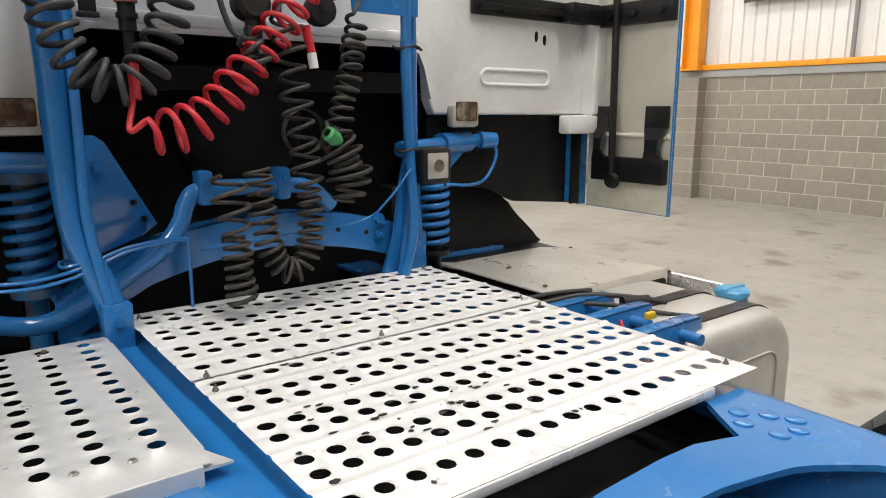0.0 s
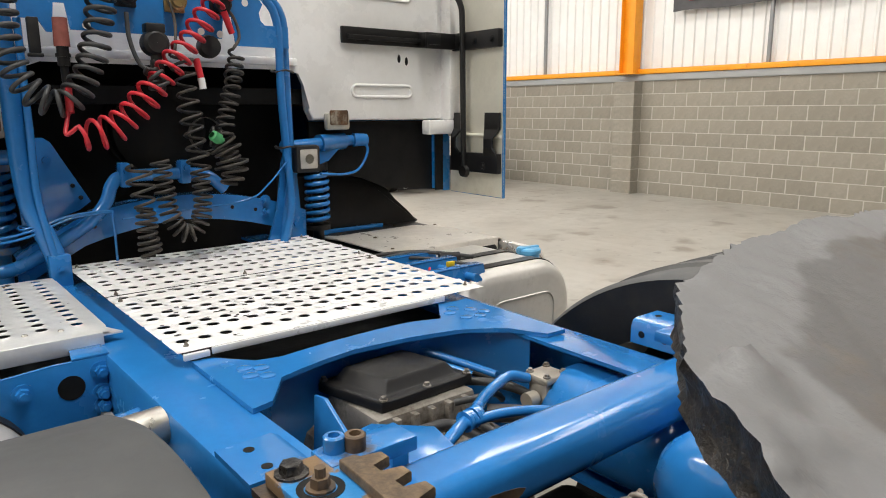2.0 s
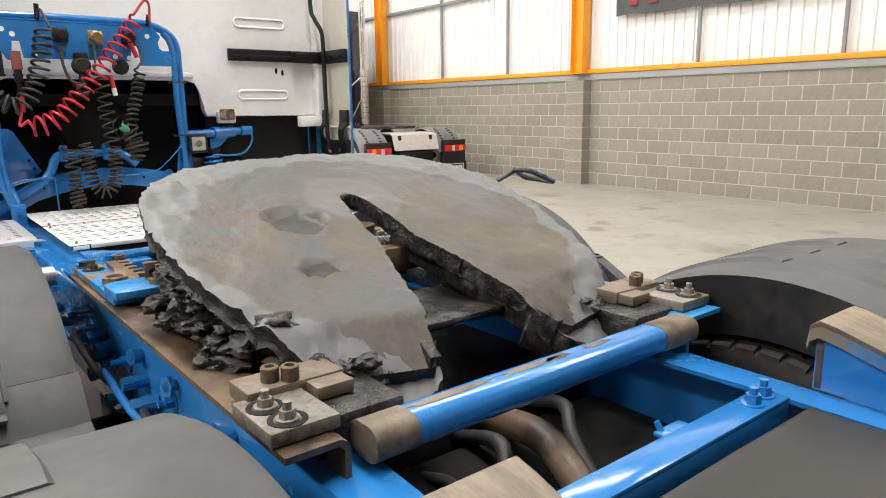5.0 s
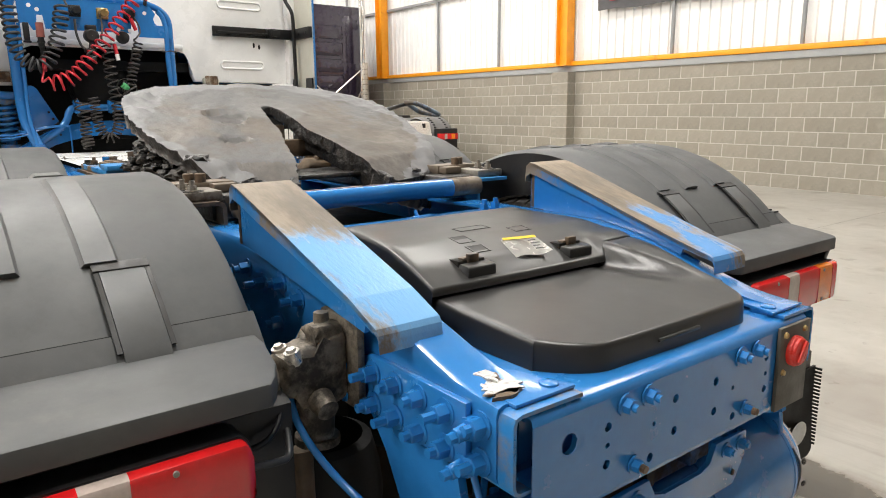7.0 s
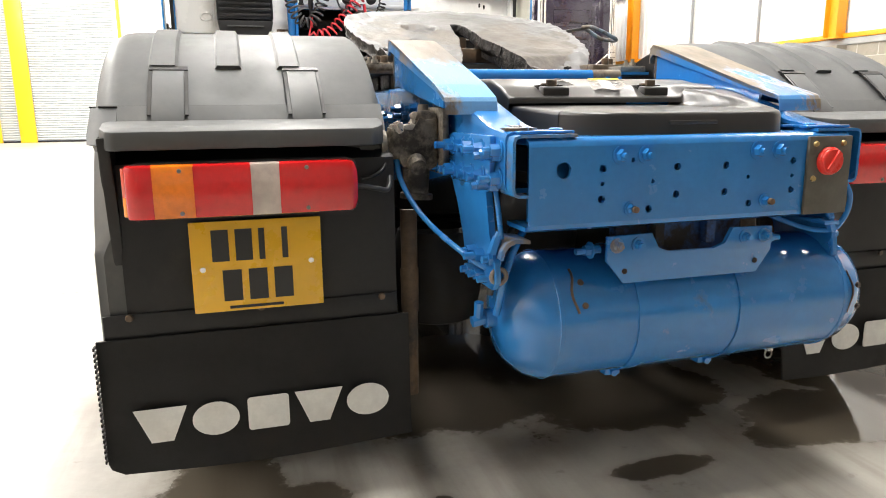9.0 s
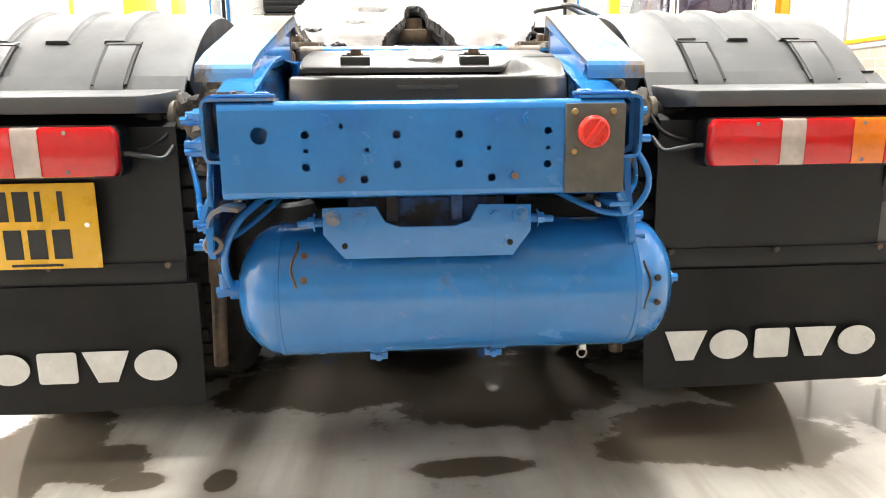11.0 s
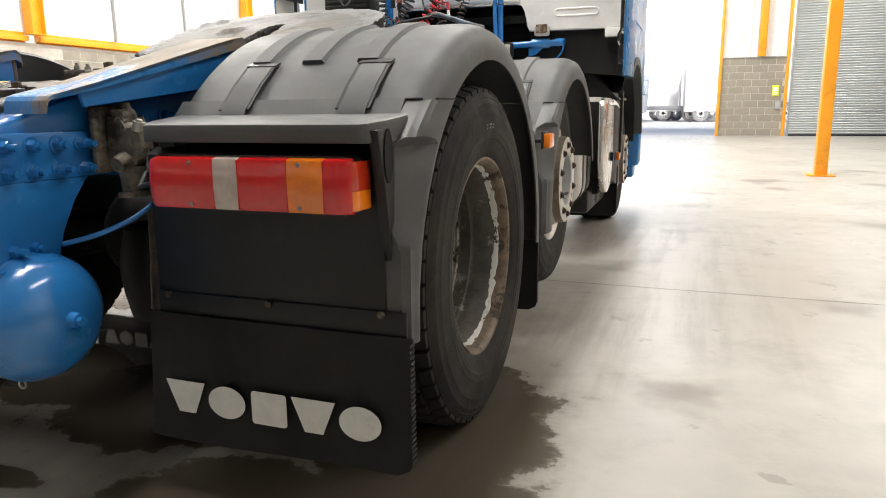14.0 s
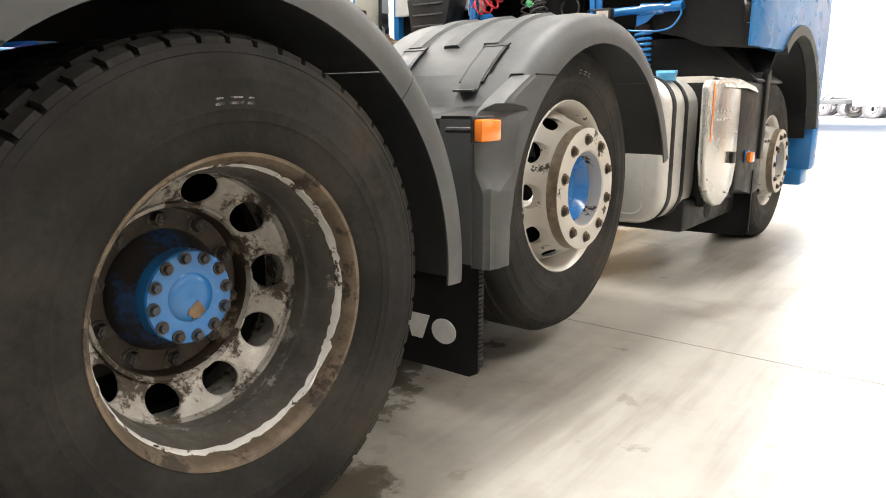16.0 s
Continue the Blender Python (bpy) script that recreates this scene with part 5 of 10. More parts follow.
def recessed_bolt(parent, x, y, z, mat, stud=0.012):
    """A bolt head in a round pocket: a ring coloured dark for shade, a washer and a hexagon."""
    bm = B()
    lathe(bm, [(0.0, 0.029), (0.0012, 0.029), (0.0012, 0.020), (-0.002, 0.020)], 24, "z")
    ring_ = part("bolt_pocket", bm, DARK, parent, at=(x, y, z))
    bm = B()
    bolt(bm, (0, 0, 0.0005), (0, 0, 1), 0.0125, 0.012, stud)
    part("plate_bolt", bm, mat, parent, at=(x, y, z))


for s in (-1, 1):
    # inverted angle along the rail: an inner leg and a flange turned outwards
    bm = B()
    leg, tip = 0.435 if s < 0 else 0.405, 0.535
    line = [(leg, 0.88), (leg, 1.060), (leg + 0.005, 1.072), (leg + 0.016, 1.077), (tip, 1.077), (tip, 1.067), (leg + 0.018, 1.067), (leg + 0.010, 1.060), (leg + 0.010, 0.88)]
    prism(bm, [(fifth_x(s, u), z) for u, z in line], "y", 1.105, 2.475)
    mount = part("mounting_angle", bm, RUST if s < 0 else BLUE_RUST, truck, "greasy rusty mounting angle along the rail" if s < 0 else "blue mounting angle worn to rust")
    # rear pad: lower plate with two sunk bolts, upper plate with two cap screws
    bm = B()
    slab(bm, s, 0.432, 0.540, 1.135, 1.270, 1.0785, 1.101)
    pad = part("rear_pad", bm, CAST, truck, "grimy steel pad plate")
    for u, y in ((0.507, 1.222), (0.500, 1.165)):
        recessed_bolt(pad, fifth_x(s, u), y, 1.101, CAST)
    bm = B()
    slab(bm, s, 0.355, 0.520, 1.255, 1.330, 1.085, 1.113)
    slab(bm, s, 0.360, 0.425, 1.215, 1.256, 1.088, 1.110)
    part("clamp_plate", bm, BARE, pad, "brown rubbed clamp plate")
    for u, y in ((0.470, 1.285), (0.443, 1.270)):
        bm = B()
        lathe(bm, [(0.0, 0.0145), (0.022, 0.0145), (0.024, 0.0125), (0.024, 0.008), (0.014, 0.007), (0.014, 0.0005)], 18, "z")
        part("cap_screw", bm, RUST, pad, at=(fifth_x(s, u), y, 1.113))
    # cast foot between the angle and the pivot
    bm = B()
    slab(bm, s, 0.30, 0.455, 1.16, 1.30, 1.017, 1.086, 0.010)
    slab(bm, s, 0.28, 0.46, 1.33, 2.04, 1.017, 1.070, 0.012)
    part("mounting_foot", bm, SLUDGE, truck, "black greasy mounting foot")
    # short angle with holes by the front tube
    bm = B()
    u0, u1, y0, y1 = 0.430, 0.530, 2.492, 2.608
    prism(bm, [(fifth_x(s, u), z) for u, z in [(u0, 1.017), (u0, 1.056), (u0 + 0.005, 1.067), (u0 + 0.016, 1.072), (u1, 1.072), (u1, 1.063), (u0 + 0.017, 1.063), (u0 + 0.009, 1.056), (u0 + 0.009, 1.017)]], "y", y0, y1)
    # dark discs laid where the punched holes would be in shade
    for y in (2.522, 2.580):
        cyl(bm, (fifth_x(s, u0 - 0.0008), y, 1.041), (fifth_x(s, u0 + 0.002), y, 1.041), 0.008, seg=14, mi=1)
        cyl(bm, (fifth_x(s, 0.492), y, 1.0715), (fifth_x(s, 0.492), y, 1.0728), 0.008, seg=14, mi=1)
    part("short_angle", bm, [BLUE, DARK], truck, "blue pressed angle with punched holes")

# front pads: a worn plate with a sunk bolt, a toothed rusty bar, cap screws, a hook and its spring
for s in (-1, 1):
    bm = B()
    slab(bm, s, 0.420, 0.521, 2.030, 2.466, 1.0785, 1.098)
    pad = part("front_pad", bm, BLUE_RUST, truck, "blue pad plate worn to rust")
    recessed_bolt(pad, fifth_x(s, 0.486), 2.388, 1.0982, RUST)
    bm = B()
    bolt(bm, (0, 0, 0), (0, 0, 1), 0.015, 0.012)
    part("plate_nut", bm, SLUDGE, pad, at=(fifth_x(s, 0.497), 2.440, 1.0982))
    bm = B()
    line_t = [(0.447, 2.412), (0.424, 2.412)]
    for k in range(5):
        y = 2.400 - 0.046 * k
        line_t += [(0.424, y), (0.394, y - 0.003), (0.394, y - 0.023), (0.424, y - 0.026)]
    line_t += [(0.424, 2.160), (0.438, 2.128), (0.478, 2.120), (0.510, 2.150), (0.508, 2.195), (0.470, 2.215), (0.452, 2.30)]
    prism(bm, [(fifth_x(s, u), y) for u, y in line_t], "z", 1.0985, 1.112, 0.002)
    part("toothed_slide", bm, RUST_PALE, pad, "rusty toothed slide bar")
    bm = B()
    lathe(bm, [(0.0, 0.030), (0.007, 0.030), (0.009, 0.027), (0.009, 0.020), (0.002, 0.019), (0.002, 0.0005)], 28, "z")
    part("ring_washer", bm, RUST_PALE, pad, "rusty ring washer", at=(fifth_x(s, 0.482), 2.165, 1.112))
    bm = B()
    slab(bm, s, 0.318, 0.452, 2.420, 2.476, 1.078, 1.100)
    front_plate_ = part("screw_plate", bm, BLUE, pad, "blue plate with cap screws")
    for u, y, mt in ((0.428, 2.455, BLUE), (0.404, 2.442, RUST)):
        bm = B()
        lathe(bm, [(0.0, 0.0145), (0.020, 0.0145), (0.022, 0.0125), (0.022, 0.008), (0.012, 0.007), (0.012, 0.0005)], 18, "z")
        part("cap_screw", bm, mt, pad, at=(fifth_x(s, u), y, 1.100))
    bm = B()
    prism(bm, [(fifth_x(s, u), y) for u, y in [(0.524, 1.99), (0.36, 1.99), (0.36, 2.06), (0.405, 2.118), (0.43, 2.112), (0.50, 2.116), (0.524, 2.10)]], "z", 1.0985, 1.118, 0.003)
    part("slide_block", bm, BLUE_RUST, pad, "worn blue slide block")
    bm = B()
    slab(bm, s, 0.395, 0.430, 2.086, 2.092, 1.10, 1.158, 0.002)
    slab(bm, s, 0.395, 0.430, 2.060, 2.092, 1.117, 1.122, 0.002)
    slab(bm, s, 0.395, 0.430, 2.086, 2.110, 1.153, 1.158, 0.002)
    hook = part("spring_hook", bm, RUST, pad, "rusty spring bracket")
    # dark disc in place of the hook's shaded hole
    bm = B()
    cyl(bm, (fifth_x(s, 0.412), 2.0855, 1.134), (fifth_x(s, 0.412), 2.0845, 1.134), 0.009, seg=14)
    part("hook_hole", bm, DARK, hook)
    bm = B()
    sweep(bm, coil_path([(fifth_x(s, 0.385), 2.118, 1.105), (fifth_x(s, 0.32), 2.110, 1.112), (fifth_x(s, 0.25), 2.100, 1.118)], 0.018, 10, 14), 0.0034, 7)
    part("return_spring", bm, CAST, pad, "grey return spring", angle=70)
    pipe("spring_end", [(fifth_x(s, 0.385), 2.118, 1.122), (fifth_x(s, 0.40), 2.11, 1.127), (fifth_x(s, 0.410), 2.097, 1.13), (fifth_x(s, 0.412), 2.084, 1.13)], 0.0034, BLUE, pad)
    for u, y, z, h in ((0.412, 2.030, 1.119, 0.018), (0.302, 2.085, 1.098, 0.0), (0.312, 2.020, 1.100, 0.0)):
        bm = B()
        cyl(bm, (0, 0, 0), (0, 0, 0.008), 0.025, 0.023, 18)
        bolt(bm, (0, 0, 0.008), (0, 0, 1), 0.015, 0.015, h)
        part("pad_bolt", bm, RUST_PALE if not h else RUST, pad, at=(fifth_x(s, u), y, z))
    bm = B()
    casting_lump(bm, (fifth_x(s, 0.32), 2.035, 1.065), (0.085, 0.075, 0.036), 4.0)
    part("rusty_casting", bm, RUST_PALE, pad, "brown rusty pivot casting", angle=60)


# two cross tubes of rounded box section
def cross_tube(x0, x1, y0, y1, z0, z1, r, worn0, worn1):
    prof = rounded(y0, y1, z0, z1, r, 5)
    cy, cz = (y0 + y1) / 2, (z0 + z1) / 2
    def length(bm, a, b, grow):
        vs_ = [[bm.verts.new((x, cy + (y - cy) * grow, cz + (z - cz) * grow)) for y, z in prof] for x in (a, b)]
        n = len(prof)
        for i in range(n):
            bm.faces.new((vs_[0][i], vs_[0][(i + 1) % n], vs_[1][(i + 1) % n], vs_[1][i]))
        bm.faces.new(vs_[0]), bm.faces.new(vs_[1][::-1])
    bm = B()
    length(bm, x0, x1, 1.0)
    ob = part("cross_tube", bm, BLUE, truck, "blue box-section cross tube")
    for a, b in ((x0 - 0.002, x0 + worn0), (x1 - worn1, x1 + 0.002)):
        bm = B()
        length(bm, a, b, 1.03)
        part("bare_end", bm, BARE, ob, "rubbed bare tube end")
    return ob


rear_tube = cross_tube(-0.362, 0.445, 1.078, 1.150, 1.030, 1.084, 0.022, 0.075, 0.112)
bm = B()
for k, (x, w) in enumerate(((-0.20, 0.09), (-0.02, 0.07), (0.16, 0.035), (0.05, 0.03))):
    prism(bm, [(x + w * (1 + 0.25 * math.sin(5 * t + k)) * math.cos(t), 1.118 + 0.010 * math.sin(t)) for t in [math.tau * i / 16 for i in range(16)]], "z", 1.0838, 1.0846)
part("rubbed_patch", bm, BARE, rear_tube, "rubbed patches on the tube")
front_tube = cross_tube(-0.355, 0.430, 2.345, 2.452, 0.968, 1.056, 0.030, 0.02, 0.035)
bm = B()
prism(bm, [(-0.215 + 0.07 * math.cos(t) * (1 + 0.2 * math.sin(3 * t)), 0.997 + 0.020 * math.sin(t)) for t in [math.tau * i / 18 for i in range(18)]], "y", 2.3442, 2.346)
part("rust_patch", bm, RUST, front_tube, "rust patch")

# the coupling plate: a tilted horseshoe, smeared with grease
from mathutils.geometry import delaunay_2d_cdt
half = [(0.030, 1.80), (0.045, 1.72), (0.052, 1.60), (0.085, 1.50), (0.118, 1.36), (0.165, 1.235), (0.235, 1.205), (0.30, 1.222), (0.372, 1.285), (0.43, 1.38), (0.47, 1.50), (0.492, 1.62), (0.503, 1.76), (0.487, 1.87), (0.43, 1.965), (0.33, 2.035), (0.18, 2.068)]
ring = [(x, y) for x, y in half] + [(0.0, 2.075)] + [(-x, y) for x, y in half[::-1]] + [(-0.022, 1.823), (0, 1.832), (0.022, 1.823)]
fine = []
rg = random.Random(4)
for i in range(len(ring)):
    a, b = Vector(ring[i]), Vector(ring[(i + 1) % len(ring)])
    n = max(1, int((b - a).length / 0.008))
    for k in range(n):
        p = a.lerp(b, k / n)
        j = 0.0028 if abs(p.x) > 0.1 or p.y < 1.75 else 0.001
        fine.append(Vector((p.x + rg.uniform(-j, j), p.y + rg.uniform(-j, j))))
inside = []
for i in range(-44, 45):
    for j in range(78):
        p = Vector((i * 0.0116 + rg.uniform(-0.003, 0.003), 1.19 + j * 0.0115 + rg.uniform(-0.003, 0.003)))
        if min((p - q).length_squared for q in fine) > 0.000049:
            inside.append(p)
n0 = len(fine)
pts, _, tris, *_ = delaunay_2d_cdt(fine + inside, [(i, (i + 1) % n0) for i in range(n0)], [list(range(n0))], 1, 1e-5)


def plate_z(x, y):
    z = 1.29 + SL * (y - 1.758)
    crease = 1.375 - 0.16 * max(0.0, 0.30 - abs(x))
    if y < crease:
        z -= 0.55 * (crease - y)
    q = Vector((x * 9, y * 9, 0.3))
    z += 0.0016 * noise.noise(q) + 0.0012 * noise.noise(q * 3.7) + 0.0009 * noise.noise(q * 9)
    for px, py, rx, ry, d in ((-0.187, 1.725, 0.074, 0.055, 0.016), (-0.235, 1.538, 0.046, 0.028, 0.014)):
        e = math.hypot((x - px) / rx, (y - py) / ry) + 0.35 * noise.noise(q * 2.2)
        z -= d * max(0, min(1, (1.05 - e) * 7)) - 0.004 * max(0, 1 - abs(e - 1.15) * 6)
    # build-up of grease along the outer left and rear edges
    rim = math.hypot(x / 0.5, (y - 1.64) / 0.43)
    if rim > 0.86 and y < 1.95:
        z += 0.014 * min(1, (rim - 0.86) * 6) * (0.4 + noise.noise(q * 2.5) + 0.6 * noise.noise(q * 7) + 0.12 * noise.noise(Vector((x * 90, y * 40, 0))))
    ring_ = math.hypot(x, y - 1.80)
    z += 0.003 * max(0, 1 - abs(ring_ - 0.115) * 30)
    # ridged smears of grease with sharp lower edges
    smear = noise.noise(Vector((x * 5 + 3, y * 5, 1.7))) + 0.35 * noise.noise(Vector((x * 17, y * 17, 0.4)))
    z += 0.0030 * step01(0.05, 0.13, smear) + 0.0022 * step01(0.30, 0.36, smear)
    return z


bm = B()
low = 0.040
top = [bm.verts.new((FX + p.x, p.y, plate_z(p.x, p.y))) for p in pts]
bot = [bm.verts.new((FX + p.x * 0.99, p.y + 0.004, plate_z(p.x, p.y) - low - 0.02 * abs(noise.noise(Vector((p.x * 8, p.y * 8, 3)))))) for p in pts]
for t in tris:
    f_ = bm.faces.new([top[i] for i in t])
    cx_, cy_ = sum(pts[i].x for i in t) / 3, sum(pts[i].y for i in t) / 3
    q_ = Vector((cx_ * 9, cy_ * 9, 0.3))
    rim_ = math.hypot(cx_ / 0.5, (cy_ - 1.64) / 0.43)
    if cy_ < 1.372 - 0.16 * max(0.0, 0.30 - abs(cx_)) + 0.012 * noise.noise(q_ * 3) and rim_ < 0.93 + 0.1 * noise.noise(q_ * 2):
        f_.material_index = 5

    bm.faces.new([bot[i] for i in t][::-1])
rim_e = [e for e in bm.edges if len(e.link_faces) == 1 and e.verts[0] in set(top) and e.verts[1] in set(top)]
idx = {v: i for i, v in enumerate(top)}
column = {}


def rim_column(i):
    """Broken, greasy rim: a few uneven points between the upper and lower edge."""
    if i not in column:
        out = [top[i]]
        away = Vector((pts[i].x, pts[i].y - 1.66, 0)).normalized()
        for k in (1, 2, 3, 4):
            p = top[i].co.lerp(bot[i].co, k / 5)
            q = Vector((p.x * 30, p.y * 30, p.z * 45))
            out.append(bm.verts.new(p + away * (0.006 * noise.noise(q) + 0.004 * noise.noise(q * 2.7) - 0.0015 * k)))
        column[i] = out + [bot[i]]
    return column[i]


for e in rim_e:
    a, b = rim_column(idx[e.verts[0]]), rim_column(idx[e.verts[1]])
    for k in range(5):
        bm.faces.new((a[k], b[k], b[k + 1], a[k + 1])).material_index = 1
fifth = part("fifth_wheel", bm, [GREASE, SLUDGE, BLUE, GREASE, GRIT, BEVEL], truck, "grease-smeared cast steel fifth wheel plate with a forked slot", angle=60)
# ribbed skirt and pivot casting below
for s in (-1, 1):
    bm = B()
    box(bm, FX + s * 0.30, FX + s * 0.42, 1.56, 1.80, 1.05, 1.20, 0.02)
    prism(bm, [(1.50, 1.05), (1.86, 1.05), (1.78, 1.20), (1.60, 1.20)], "x", FX + s * 0.26, FX + s * 0.44, 0.01)
    part("pivot_bracket", bm, SLUDGE, fifth, "black greasy pivot bracket")
bm = B()
tl = [(0.13, 1.30), (0.18, 1.235), (0.32, 1.26), (0.43, 1.42), (0.46, 1.62), (0.45, 1.80), (0.40, 1.93), (0.28, 2.0), (0.0, 2.03)]
full = [(FX + x, y) for x, y in tl] + [(FX - x, y) for x, y in tl[::-1][1:]]
lo_, hi_ = [], []
for x, y in full:
    z = 1.29 + SL * (y - 1.758)
    lo_.append(bm.verts.new((FX + (x - FX) * 0.93, 1.65 + (y - 1.65) * 0.93, z - 0.10)))
    hi_.append(bm.verts.new((x, y, z - 0.03)))
for i in range(len(full) - 1):
    bm.faces.new((lo_[i], lo_[i + 1], hi_[i + 1], hi_[i]))
geo = bmesh.ops.extrude_face_region(bm, geom=list(bm.faces))
bmesh.ops.translate(bm, verts=[v for v in geo["geom"] if isinstance(v, bmesh.types.BMVert)], vec=(0, 0.012, -0.01))
part("skirt_rib", bm, SLUDGE, fifth, "greasy cast rib")
bm = B()
for s in (-1, 1):
    a, b = Vector((FX + s * 0.066, 1.72, 1.22)), Vector((FX + s * 0.165, 1.26, 1.06))
    d = (b - a)
    m = Matrix.Translation((a + b) / 2) @ d.to_track_quat("Y", "Z").to_matrix().to_4x4()
    box(bm, -0.012, 0.012, -d.length / 2, d.length / 2, -0.035, 0.030, 0.004, m)
box(bm, FX - 0.20, FX + 0.20, 1.38, 1.62, 1.085, 1.10, 0.004, None)
part("slot_wall", bm, SLUDGE, fifth, "dark greasy slot wall")
bm = B()
cyl(bm, (FX - 0.02, 1.76, 1.17), (FX - 0.02, 1.76, 1.25), 0.05, 0.05, 20)
box(bm, FX - 0.11, FX + 0.14, 1.66, 1.71, 1.14, 1.20, 0.006)
part("locking_jaw", bm, RUST, fifth, "rusty locking jaw")


def lump(bm, c, r, seed, flat=0.6):
    """An uneven clod."""
    made = bmesh.ops.create_icosphere(bm, subdivisions=3, radius=1.0)["verts"]
    for v in made:
        q = v.co.normalized()
        k = 1 + 0.55 * noise.noise(q * 1.7 + Vector((seed, 0, 0))) + 0.35 * noise.noise(q * 4 + Vector((0, seed, 0))) + 0.18 * noise.noise(q * 9 + Vector((seed, seed, 0)))
        v.co = Vector(c) + Vector((q.x * r[0], q.y * r[1], q.z * r[2])) * k


rg = random.Random(11)
for s, n in ((-1, 90), (1, 40)):
    for k in range(n):
        bm = B()
        y = rg.uniform(1.28, 1.80)
        x = FX + s * (0.468 - 0.95 * max(0, 1.5 - y) ** 1.2 + rg.uniform(-0.05, 0.02))
        r = rg.choice((0.008, 0.011, 0.014, 0.018, 0.022, 0.026)) * (0.7 if y < 1.42 else 1)
        lump(bm, (x, y, 1.055 + rg.uniform(0, 0.11 if y > 1.42 else 0.05) + 0.15 * max(0, y - 1.5)), (r * 1.5, r * 1.5, r * 0.8), rg.uniform(0, 90))
        part("grease_clod", bm, SLUDGE, fifth, "clod of black grease", angle=70)
# release handle with a looped grip
bm = B()
pts_h = [(0.42, 1.80, 1.20), (0.60, 1.88, 1.30), (0.74, 1.93, 1.325)]
sweep(bm, pts_h, 0.008, 10)
handle = part("release_handle", bm, BLACKSTEEL, truck, "black pull rod with a grimy looped grip")
bm = B()
loop = [(0.73, 1.92, 1.33), (0.77, 1.89, 1.325), (0.89, 1.91, 1.285), (0.93, 1.95, 1.275), (0.92, 2.0, 1.28), (0.87, 2.01, 1.29), (0.77, 1.96, 1.325)]
lp = smooth_path(loop + [loop[0]], 6)[:-1]
sweep(bm, lp, 0.010, 8, closed=True)
part("grip_loop", bm, material("grimy brown grip with traces of blue", (0.13, 0.105, 0.08), 0.5, var=0.3, dirt=(0.22, 0.30, 0.40), dirt_at=0.56, dirt_scale=9, bump=0.1), handle, "grimy brown grip loop")


# ---- mudguards, lamps and flaps ----
OUT, INN = 1.262, 0.60


